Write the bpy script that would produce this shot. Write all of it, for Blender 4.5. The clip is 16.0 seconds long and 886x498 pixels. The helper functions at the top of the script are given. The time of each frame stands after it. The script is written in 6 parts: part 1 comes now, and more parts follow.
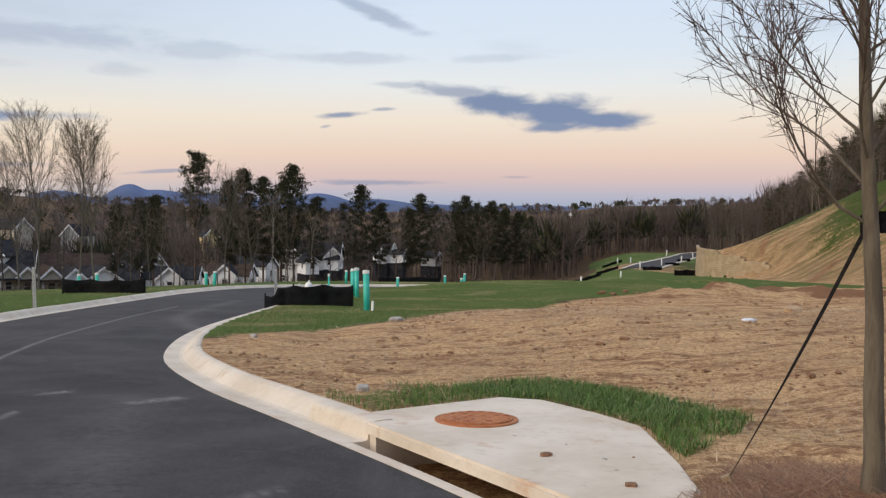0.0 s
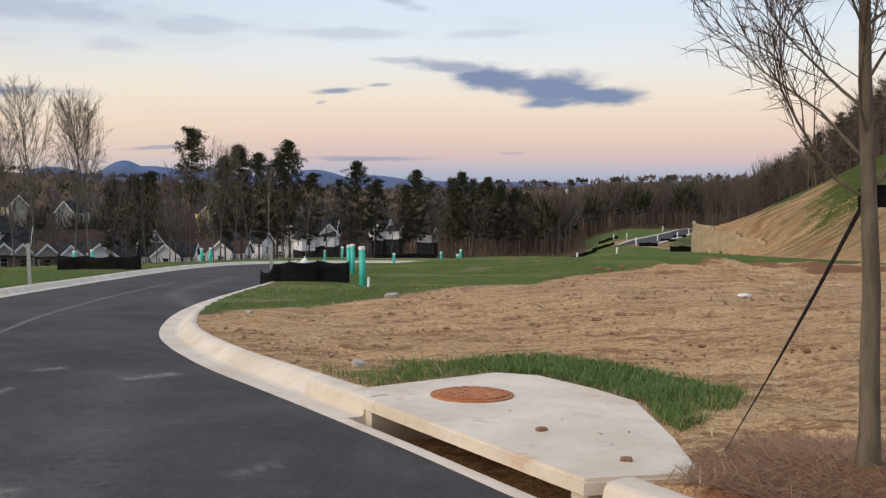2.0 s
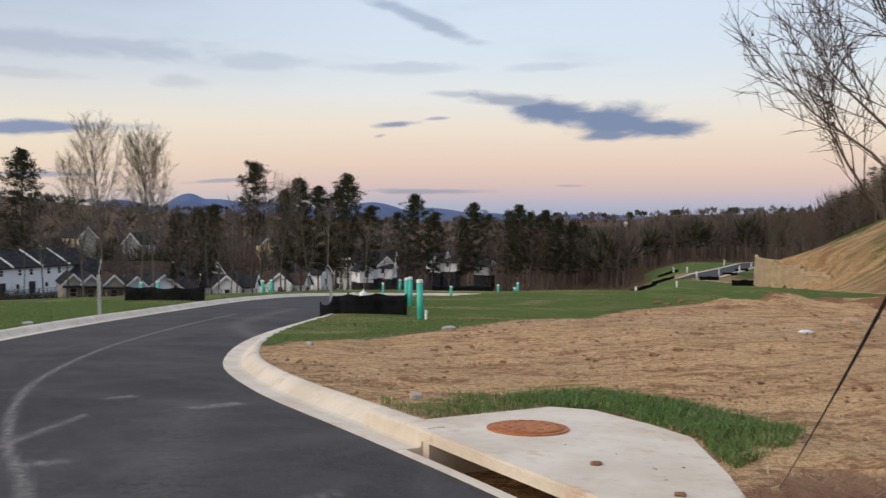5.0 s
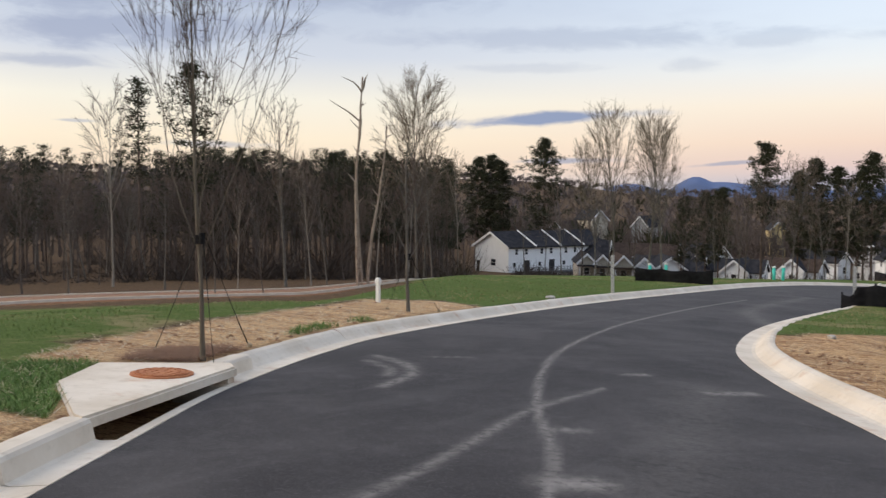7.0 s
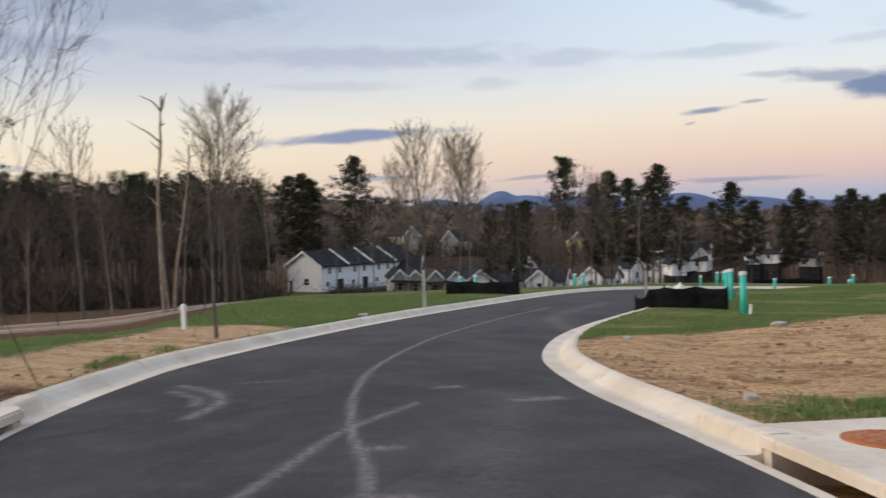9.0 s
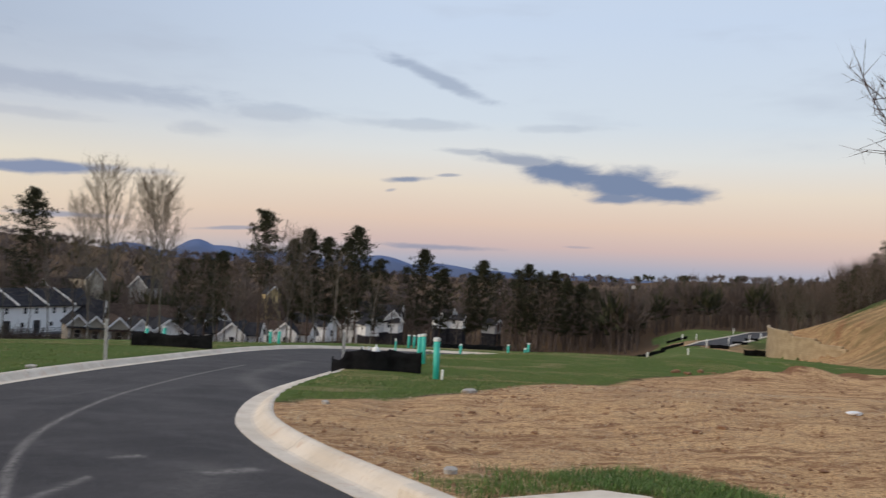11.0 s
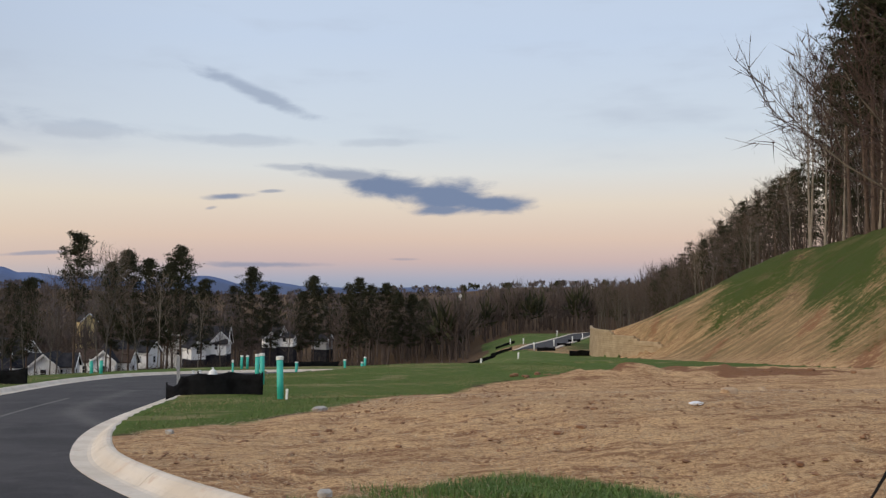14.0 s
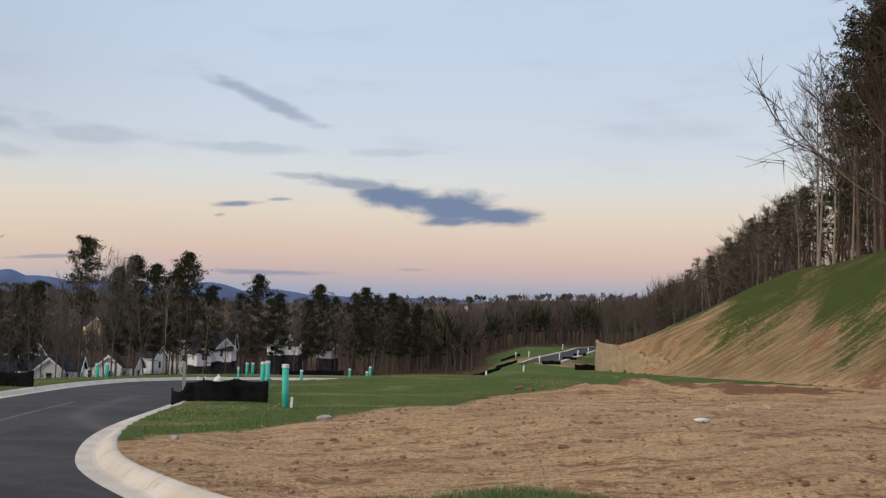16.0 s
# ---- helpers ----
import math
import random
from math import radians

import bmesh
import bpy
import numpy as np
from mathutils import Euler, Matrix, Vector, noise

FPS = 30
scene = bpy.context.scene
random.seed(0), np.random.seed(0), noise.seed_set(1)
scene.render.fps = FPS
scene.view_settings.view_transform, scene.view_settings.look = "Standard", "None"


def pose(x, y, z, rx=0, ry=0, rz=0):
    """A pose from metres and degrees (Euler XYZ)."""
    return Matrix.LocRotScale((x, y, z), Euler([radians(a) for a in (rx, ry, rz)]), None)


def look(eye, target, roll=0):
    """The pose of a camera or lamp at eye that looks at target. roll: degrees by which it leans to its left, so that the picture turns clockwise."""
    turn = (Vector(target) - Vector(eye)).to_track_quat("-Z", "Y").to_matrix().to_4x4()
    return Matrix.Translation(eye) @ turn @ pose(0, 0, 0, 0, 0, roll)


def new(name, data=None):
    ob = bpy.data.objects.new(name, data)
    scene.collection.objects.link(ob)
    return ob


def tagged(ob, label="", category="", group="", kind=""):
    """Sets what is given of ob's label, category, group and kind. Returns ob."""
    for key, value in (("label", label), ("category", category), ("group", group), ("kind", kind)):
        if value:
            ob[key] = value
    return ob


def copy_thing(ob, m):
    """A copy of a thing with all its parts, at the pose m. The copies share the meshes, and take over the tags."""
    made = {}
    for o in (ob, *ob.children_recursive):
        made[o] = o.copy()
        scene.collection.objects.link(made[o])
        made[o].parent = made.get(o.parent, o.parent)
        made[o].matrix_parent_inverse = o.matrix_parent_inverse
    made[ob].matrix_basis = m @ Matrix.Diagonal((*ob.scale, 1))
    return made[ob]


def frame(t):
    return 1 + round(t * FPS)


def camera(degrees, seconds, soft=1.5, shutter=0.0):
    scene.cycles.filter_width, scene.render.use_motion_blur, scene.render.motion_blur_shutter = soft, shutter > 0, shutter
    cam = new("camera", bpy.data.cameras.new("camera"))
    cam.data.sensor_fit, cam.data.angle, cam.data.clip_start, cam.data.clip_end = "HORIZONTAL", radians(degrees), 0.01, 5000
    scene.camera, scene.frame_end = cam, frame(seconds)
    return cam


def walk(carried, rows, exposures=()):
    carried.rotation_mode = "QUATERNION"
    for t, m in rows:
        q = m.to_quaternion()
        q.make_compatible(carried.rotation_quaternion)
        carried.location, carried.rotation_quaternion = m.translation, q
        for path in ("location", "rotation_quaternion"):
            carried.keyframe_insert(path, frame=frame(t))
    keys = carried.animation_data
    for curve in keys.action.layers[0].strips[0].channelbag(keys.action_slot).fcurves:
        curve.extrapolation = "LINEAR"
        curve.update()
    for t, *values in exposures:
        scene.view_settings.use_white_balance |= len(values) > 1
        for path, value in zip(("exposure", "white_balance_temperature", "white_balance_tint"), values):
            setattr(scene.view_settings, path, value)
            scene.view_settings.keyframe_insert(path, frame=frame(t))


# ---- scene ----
cam = camera(53.2, 16.0, soft=1.3, shutter=0.45)
PATH = [
    (0.0, pose(0.000, 0.000, 1.550, 87.425, -0.522, 0.023)),
    (0.5, pose(0.006, 0.017, 1.539, 87.119, -0.371, 0.123)),
    (1.0, pose(0.007, 0.025, 1.537, 86.762, -0.377, 0.083)),
    (1.5, pose(0.011, 0.031, 1.536, 86.343, -0.545, -0.080)),
    (2.0, pose(0.006, 0.035, 1.539, 85.896, -0.483, -0.228)),
    (2.5, pose(0.008, 0.038, 1.533, 85.707, -0.382, -0.384)),
    (3.0, pose(0.015, 0.051, 1.529, 86.068, -0.556, -0.481)),
    (3.2, pose(0.012, 0.046, 1.528, 86.317, -0.711, -0.484)),
    (5.3, pose(0.011, -0.161, 1.579, 88.083, -0.383, 5.802)),
    (5.5, pose(-0.025, -0.080, 1.578, 87.966, -0.492, 9.266)),
    (6.0, pose(-0.068, 0.011, 1.566, 87.158, -0.489, 20.537)),
    (6.5, pose(-0.140, 0.025, 1.551, 86.595, -0.432, 30.334)),
    (7.0, pose(-0.172, 0.006, 1.548, 86.637, -0.384, 35.426)),
    (7.5, pose(-0.189, -0.002, 1.548, 86.878, -0.662, 36.437)),
    (8.0, pose(-0.196, 0.013, 1.539, 87.201, -0.574, 34.490)),
    (8.5, pose(-0.175, 0.051, 1.540, 87.337, 0.470, 30.051)),
    (9.0, pose(-0.156, 0.084, 1.546, 87.697, 1.343, 23.262)),
    (9.5, pose(-0.130, 0.174, 1.560, 88.471, 0.597, 19.194)),
    (10.0, pose(-0.151, 0.279, 1.583, 90.912, -0.105, 15.201)),
    (10.2, pose(-0.200, 0.307, 1.587, 90.757, -1.197, 12.662)),
    (12.3, pose(-0.616, 0.818, 1.559, 93.006, 0.384, -7.778)),
    (12.5, pose(-0.653, 0.833, 1.551, 92.588, 0.485, -9.339)),
    (13.0, pose(-0.721, 0.874, 1.550, 93.543, 0.117, -9.852)),
    (13.5, pose(-0.752, 0.820, 1.546, 92.822, -0.364, -8.075)),
    (14.0, pose(-0.757, 0.819, 1.537, 92.781, -0.277, -7.161)),
    (14.5, pose(-0.767, 0.779, 1.525, 92.928, -0.709, -5.973)),
    (15.0, pose(-0.758, 0.824, 1.537, 93.125, -1.035, -5.646)),
    (15.5, pose(-0.767, 0.831, 1.540, 93.455, -1.335, -6.261)),
    (16.0, pose(-0.777, 0.790, 1.538, 93.500, -1.411, -6.762)),
]
walk(cam, PATH, [(0.0, 0.02), (3.2, 0.03), (5.5, -0.03), (7.5, 0.21), (8.5, 0.10), (10.0, -0.08), (12.5, -0.18), (16.0, -0.20)])


# ---------------------------------------------------------------- node helpers
class Nodes:
    """Short ways to add and join shader nodes."""

    def __init__(self, tree):
        self.tree = tree
        tree.nodes.clear()

    def add(self, kind, **props):
        n = self.tree.nodes.new(kind)
        for k, v in props.items():
            if k == "operation":
                n.operation = v
            elif k == "blend_type":
                n.blend_type = v
            elif k == "data_type":
                n.data_type = v
            elif k == "attribute_name":
                n.attribute_name = v
            elif k == "feature":
                n.feature = v
            elif k == "noise_dimensions":
                n.noise_dimensions = v
        return n

    def link(self, a, b):
        self.tree.links.new(a, b)

    def put(self, socket, value):
        if hasattr(value, "is_linked"):
            self.link(value, socket)
        else:
            socket.default_value = value

    def math(self, op, a, b=0.0, c=0.0):
        n = self.add("ShaderNodeMath", operation=op)
        for s, v in zip(n.inputs, (a, b, c)):
            self.put(s, v)
        return n.outputs[0]

    def ramp01(self, v, lo, hi):
        n = self.add("ShaderNodeMapRange")
        n.interpolation_type = "SMOOTHSTEP"
        self.put(n.inputs[0], v)
        n.inputs[1].default_value, n.inputs[2].default_value = lo, hi
        return n.outputs[0]

    def mix(self, f, a, b, blend="MIX"):
        n = self.add("ShaderNodeMix", data_type="RGBA", blend_type=blend)
        self.put(n.inputs[0], f)
        for s, v in ((n.inputs[6], a), (n.inputs[7], b)):
            self.put(s, (*v, 1) if isinstance(v, tuple) and len(v) == 3 else v)
        return n.outputs[2]

    def noise(self, vec, scale, detail=4.0, rough=0.55, distort=0.0):
        n = self.add("ShaderNodeTexNoise")
        if vec is not None:
            self.link(vec, n.inputs["Vector"])
        n.inputs["Scale"].default_value, n.inputs["Detail"].default_value = scale, detail
        n.inputs["Roughness"].default_value, n.inputs["Distortion"].default_value = rough, distort
        return n.outputs[0]

    def scaled(self, vec, sx, sy, sz, turn=0.0):
        n = self.add("ShaderNodeMapping")
        self.link(vec, n.inputs[0])
        n.inputs[2].default_value = (0, 0, radians(turn))
        n.inputs[3].default_value = (sx, sy, sz)
        return n.outputs[0]

    def steps(self, v, stops):
        n = self.add("ShaderNodeValToRGB")
        self.put(n.inputs[0], v)
        while len(n.color_ramp.elements) < len(stops):
            n.color_ramp.elements.new(0.5)
        for e, (p, c) in zip(n.color_ramp.elements, stops):
            e.position, e.color = p, (*c, 1)
        return n.outputs[0]


def lin(r, g, b):
    """Linear colour from 0..255 display values."""
    return tuple(((v / 255 + 0.055) / 1.055) ** 2.4 if v > 10 else v / 255 / 12.92 for v in (r, g, b))


# ---------------------------------------------------------------- the dusk sky
world = bpy.data.worlds.new("dusk_sky")
scene.world = world
world.use_nodes = True
N = Nodes(world.node_tree)
way = N.add("ShaderNodeTexCoord").outputs["Generated"]
sep = N.add("ShaderNodeSeparateXYZ")
N.link(way, sep.inputs[0])
az = N.math("MULTIPLY", N.math("ARCTAN2", sep.outputs[0], sep.outputs[1]), 57.2958)
el = N.math("MULTIPLY", N.math("ARCSINE", sep.outputs[2]), 57.2958)
scale01 = N.math("DIVIDE", N.math("MAXIMUM", el, 0.0), 40.0)
cool = N.steps(scale01, [(0.0, lin(158, 172, 194)), (0.022, lin(182, 182, 198)), (0.05, lin(216, 192, 188)), (0.085, lin(233, 207, 190)),
                         (0.14, lin(240, 226, 209)), (0.195, lin(232, 234, 233)), (0.25, lin(219, 230, 241)), (0.4, lin(208, 224, 246)), (1.0, lin(194, 210, 236))])
warm = N.steps(scale01, [(0.0, lin(204, 190, 184)), (0.04, lin(236, 214, 190)), (0.09, lin(242, 227, 203)), (0.15, lin(236, 231, 217)),
                         (0.22, lin(202, 208, 219)), (0.34, lin(176, 189, 210)), (0.6, lin(186, 200, 222)), (1.0, lin(196, 210, 236))])
side = N.ramp01(az, -2.0, -46.0)
sky = N.mix(side, cool, warm)
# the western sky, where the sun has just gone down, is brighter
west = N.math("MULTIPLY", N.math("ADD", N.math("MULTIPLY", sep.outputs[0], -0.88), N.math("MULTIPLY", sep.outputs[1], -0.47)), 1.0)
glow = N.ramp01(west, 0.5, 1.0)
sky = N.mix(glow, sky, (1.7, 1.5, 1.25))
# clouds: bearing, height, half width, half height, tilt, strength
flat = N.add("ShaderNodeCombineXYZ")
N.link(az, flat.inputs[0])
N.link(el, flat.inputs[1])
fine = N.noise(N.scaled(flat.outputs[0], 0.30, 0.85, 1.0), 1.0, 6.0, 0.6, 0.4)
broad = N.noise(N.scaled(flat.outputs[0], 0.07, 0.28, 1.0), 1.0, 4.0, 0.55)
total = None
for a0, e0, w, h, tilt, strength in [
        (1.4, 7.4, 4.4, 0.6, -0.10, 0.7), (3.9, 6.75, 4.6, 1.15, -0.06, 1.0), (7.2, 6.2, 4.6, 1.35, -0.06, 1.0), (9.9, 5.8, 4.0, 0.75, -0.03, 1.0), (7.0, 5.3, 2.2, 0.5, 0.03, 0.95), (3.5, 9.6, 3.4, 0.35, 0.02, 0.2),
        (-28.0, 10.0, 14.0, 0.9, 0.0, 0.35), (-15.5, 9.6, 5.0, 0.7, 0.0, 0.25), (-58.0, 11.6, 6.0, 1.2, 0.0, 0.6),
        (-6.6, 5.95, 1.9, 0.26, 0.09, 0.85), (-3.9, 6.35, 1.0, 0.14, 0.05, 0.6), (-3.0, 7.9, 2.4, 0.3, -0.05, 0.4), (-7.6, 5.2, 0.5, 0.14, 0.2, 0.5), (-5.0, 12.5, 4.6, 0.6, -0.36, 0.5), (-4.3, 1.68, 4.4, 0.24, 0.01, 0.6),
        (4.5, 2.1, 1.3, 0.12, 0.0, 0.35), (-29.0, 5.05, 7.6, 0.5, 0.05, 1.0), (-31.5, 4.8, 4.0, 0.35, 0.03, 0.9), (-27.8, 2.35, 4.2, 0.25, 0.02, 0.7), (-17.5, 2.2, 2.6, 0.16, 0.08, 0.6),
        (-19.8, 8.2, 2.0, 0.55, 0.0, 0.22), (-54.0, 10.0, 12.0, 1.3, 0.05, 0.7), (-60.0, 7.8, 5.5, 0.5, 0.02, 0.5), (-44.0, 12.6, 14.0, 1.6, 0.0, 0.45),
        (-30.0, 8.2, 6.0, 0.4, 0.0, 0.2), (-6.0, 9.5, 6.0, 0.5, 0.0, 0.25), (-50.0, 3.2, 4.0, 0.3, 0.0, 0.5), (-58.0, 4.4, 1.6, 0.13, 0.0, 0.5)]:
    da = N.math("SUBTRACT", az, a0)
    de = N.math("SUBTRACT", N.math("SUBTRACT", el, e0), N.math("MULTIPLY", da, tilt))
    d = N.math("SQRT", N.math("ADD", N.math("POWER", N.math("ABSOLUTE", N.math("DIVIDE", da, w)), 2.0), N.math("POWER", N.math("ABSOLUTE", N.math("DIVIDE", de, h)), 2.0)))
    m = N.math("ADD", N.math("SUBTRACT", 1.05, d), N.math("MULTIPLY", N.math("SUBTRACT", fine, 0.5), 1.6))
    m = N.math("MULTIPLY", N.ramp01(m, 0.0, 0.75), strength)
    total = m if total is None else N.math("MAXIMUM", total, m)
veil = N.math("MULTIPLY", N.ramp01(broad, 0.5, 0.75), N.math("MULTIPLY", N.ramp01(el, 6.0, 11.0), 0.42))
sky = N.mix(veil, sky, lin(186, 196, 214))
sky = N.mix(total, sky, N.mix(side, lin(128, 144, 174), lin(150, 160, 186)))
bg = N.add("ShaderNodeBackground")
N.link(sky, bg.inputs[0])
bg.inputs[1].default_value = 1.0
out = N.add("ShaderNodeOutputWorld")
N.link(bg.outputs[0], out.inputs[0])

# the last warm light from the west, very soft
sun = bpy.data.lights.new("sun", "SUN")
sun.energy, sun.angle, sun.color = 1.45, radians(55), (1.0, 0.85, 0.68)
new("sun", sun).matrix_world = look((-60, -32, 42), (0, 0, 0))

# ---------------------------------------------------------------- materials
def material(name, build):
    m = bpy.data.materials.new(name)
    m.use_nodes = True
    n = Nodes(m.node_tree)
    p = n.add("ShaderNodeBsdfPrincipled")
    o = n.add("ShaderNodeOutputMaterial")
    n.link(p.outputs[0], o.inputs[0])
    build(n, p)
    return m


def bump(n, p, height, strength, distance):
    b = n.add("ShaderNodeBump")
    n.put(b.inputs["Height"], height)
    b.inputs["Strength"].default_value, b.inputs["Distance"].default_value = strength, distance
    n.link(b.outputs[0], p.inputs["Normal"])


def place(n):
    return n.add("ShaderNodeNewGeometry").outputs["Position"]


def local(n):
    return n.add("ShaderNodeTexCoord").outputs["Object"]


def shade(n, v, a, b, lo=0.3, hi=0.7):
    return n.mix(n.ramp01(v, lo, hi), a, b)


def simple(name, c1, c2, scale=6.0, rough=0.7, metal=0.0, bumps=0.3, dist=0.004, world_space=False, fine_scale=40.0, spec=0.5):
    def build(n, p):
        v = place(n) if world_space else local(n)
        big = n.noise(v, scale, 5, 0.6)
        small = n.noise(v, fine_scale, 3, 0.6)
        col = shade(n, big, c1, c2)
        col = n.mix(n.math("MULTIPLY", n.ramp01(small, 0.5, 0.8), 0.35), col, tuple(v * 0.6 for v in c1))
        n.link(col, p.inputs["Base Color"])
        n.put(p.inputs["Roughness"], n.math("ADD", n.math("MULTIPLY", big, 0.25), rough - 0.12))
        p.inputs["Metallic"].default_value = metal
        p.inputs["Specular IOR Level"].default_value = spec
        bump(n, p, n.math("ADD", small, big), bumps, dist)
    return material(name, build)


def build_asphalt(n, p):
    v = place(n)
    grain = n.noise(v, 130.0, 3, 0.7)
    mid = n.noise(v, 9.0, 5, 0.65)
    broad_ = n.noise(v, 0.55, 4, 0.6, 0.6)
    col = shade(n, broad_, (0.031, 0.0265, 0.0265), (0.069, 0.061, 0.060), 0.3, 0.75)
    col = n.mix(n.math("MULTIPLY", n.ramp01(mid, 0.52, 0.75), 0.35), col, (0.085, 0.082, 0.085))
    col = n.mix(n.math("MULTIPLY", n.ramp01(grain, 0.45, 0.75), 0.45), col, (0.012, 0.012, 0.014))
    speck = n.noise(v, 40.0, 5, 0.8)
    col = n.mix(n.math("MULTIPLY", n.ramp01(speck, 0.53, 0.66), 0.6), col, (0.125, 0.115, 0.112))
    col = n.mix(n.math("MULTIPLY", n.ramp01(n.noise(v, 1.7, 6, 0.7, 0.3), 0.50, 0.70), 0.28), col, (0.11, 0.10, 0.098))
    # lines along which the paver went, and dry dust dragged over by tyres
    long_ = n.noise(n.scaled(v, 1.6, 0.12, 1.0, 28.0), 1.2, 4, 0.6)
    col = n.mix(n.math("MULTIPLY", n.ramp01(long_, 0.56, 0.72), 0.2), col, (0.12, 0.112, 0.108))
    wear = n.add("ShaderNodeAttribute", attribute_name="dust").outputs["Fac"]
    wear = n.math("MULTIPLY", wear, n.ramp01(n.noise(v, 11.0, 5, 0.75), 0.28, 0.58))
    col = n.mix(wear, col, (0.26, 0.235, 0.215))
    n.link(col, p.inputs["Base Color"])
    n.put(p.inputs["Roughness"], n.math("ADD", 0.62, n.math("MULTIPLY", mid, 0.3)))
    p.inputs["Specular IOR Level"].default_value = 0.22
    bump(n, p, n.math("ADD", grain, n.math("MULTIPLY", mid, 0.6)), 0.5, 0.006)


def build_concrete(n, p):
    v = place(n)
    big, mid, small = n.noise(v, 1.3, 5, 0.6), n.noise(v, 9.0, 5, 0.65), n.noise(v, 120.0, 2, 0.6)
    col = shade(n, big, (0.61, 0.51, 0.395), (0.76, 0.665, 0.55))
    col = n.mix(n.math("MULTIPLY", n.ramp01(mid, 0.5, 0.8), 0.5), col, (0.42, 0.33, 0.235))
    stain = n.ramp01(n.noise(n.scaled(v, 1, 1, 1), 2.2, 6, 0.7, 0.5), 0.56, 0.72)
    col = n.mix(n.math("MULTIPLY", stain, 0.65), col, (0.52, 0.29, 0.16))
    col = n.mix(n.math("MULTIPLY", n.ramp01(small, 0.6, 0.8), 0.3), col, (0.30, 0.27, 0.23))
    tint = n.add("ShaderNodeObjectInfo").outputs["Random"]
    col = n.mix(n.math("MULTIPLY", tint, 0.25), col, (0.52, 0.47, 0.40))
    n.link(col, p.inputs["Base Color"])
    p.inputs["Roughness"].default_value = 0.85
    bump(n, p, n.math("ADD", n.math("MULTIPLY", small, 0.3), mid), 0.35, 0.006)


def build_ground(n, p):
    v = place(n)
    att = n.add("ShaderNodeAttribute", attribute_name="cover")
    s = n.add("ShaderNodeSeparateColor")
    n.link(att.outputs["Color"], s.inputs[0])
    frac = n.noise(v, 2.2, 6, 0.68)
    frac2 = n.noise(v, 0.33, 5, 0.6)
    ragged = n.math("ADD", n.math("MULTIPLY", n.math("SUBTRACT", frac, 0.5), 0.9), n.math("MULTIPLY", n.math("SUBTRACT", frac2, 0.5), 0.7))
    fine_ = n.noise(v, 38.0, 4, 0.7)
    straws = n.noise(n.scaled(v, 26.0, 95.0, 26.0, 20.0), 1.0, 3, 0.7, 0.5)
    straws2 = n.noise(n.scaled(v, 95.0, 24.0, 26.0, 10.0), 1.0, 3, 0.7, 0.5)
    # leaf litter of the woods
    litter = shade(n, frac, (0.072, 0.044, 0.026), (0.140, 0.088, 0.048))
    # strewn straw over clay
    straw = shade(n, n.math("MAXIMUM", straws, straws2), (0.36, 0.195, 0.088), (0.76, 0.51, 0.275), 0.42, 0.58)
    straw = n.mix(n.math("MULTIPLY", n.ramp01(frac2, 0.45, 0.7), 0.4), straw, (0.36, 0.235, 0.135))
    rows_ = n.noise(n.scaled(v, 0.55, 2.2, 1.0, -8.0), 1.0, 7, 0.78, 0.1)
    clods = n.math("MULTIPLY", n.ramp01(rows_, 0.455, 0.575), n.ramp01(n.noise(v, 6.0, 6, 0.8), 0.40, 0.54))
    clay = shade(n, fine_, (0.17, 0.078, 0.040), (0.34, 0.175, 0.092))
    clumps = n.noise(v, 15.0, 5, 0.8, 0.2)
    straw = n.mix(n.math("MULTIPLY", n.ramp01(clumps, 0.50, 0.60), 0.75), straw, (0.24, 0.118, 0.055))
    straw = n.mix(n.math("MULTIPLY", clods, 0.9), straw, clay)
    # rills washed down the cut bank
    slope_ = att.outputs["Alpha"]
    rill = n.noise(n.scaled(v, 0.16, 1.15, 0.16), 1.0, 6, 0.74, 0.3)
    straw = n.mix(n.math("MULTIPLY", slope_, n.math("MULTIPLY", n.ramp01(rill, 0.38, 0.60), 0.85)), straw, (0.17, 0.125, 0.06))
    straw = n.mix(n.math("MULTIPLY", slope_, 0.4), straw, (0.20, 0.145, 0.068))
    tuft = n.noise(v, 5.0, 5, 0.75, 0.3)
    patchy = n.math("ADD", n.math("MULTIPLY", n.math("SUBTRACT", rill, 0.5), 1.1), n.math("MULTIPLY", n.math("SUBTRACT", tuft, 0.5), 1.5))
    ragged = n.math("ADD", ragged, n.math("MULTIPLY", slope_, patchy))
    # grass
    blade = n.noise(n.scaled(v, 30.0, 30.0, 6.0), 1.0, 4, 0.75)
    grass = shade(n, blade, (0.050, 0.085, 0.016), (0.130, 0.180, 0.044), 0.3, 0.7)
    grass = n.mix(n.math("MULTIPLY", n.ramp01(frac2, 0.5, 0.75), 0.5), grass, (0.16, 0.155, 0.052))
    bare = n.math("MULTIPLY", n.ramp01(n.noise(v, 0.22, 5, 0.7, 0.3), 0.54, 0.66), 0.75)
    grass = n.mix(bare, grass, (0.30, 0.24, 0.12))
    grass = n.mix(n.math("MULTIPLY", slope_, 0.7), grass, (0.046, 0.058, 0.013))
    col = n.mix(n.ramp01(n.math("ADD", s.outputs[0], ragged), 0.4, 0.6), litter, straw)
    col = n.mix(n.ramp01(n.math("ADD", s.outputs[2], ragged), 0.4, 0.65), col, clay)
    col = n.mix(n.ramp01(n.math("ADD", s.outputs[1], ragged), 0.36, 0.68), col, grass)
    n.link(col, p.inputs["Base Color"])
    p.inputs["Roughness"].default_value = 0.95
    p.inputs["Specular IOR Level"].default_value = 0.1
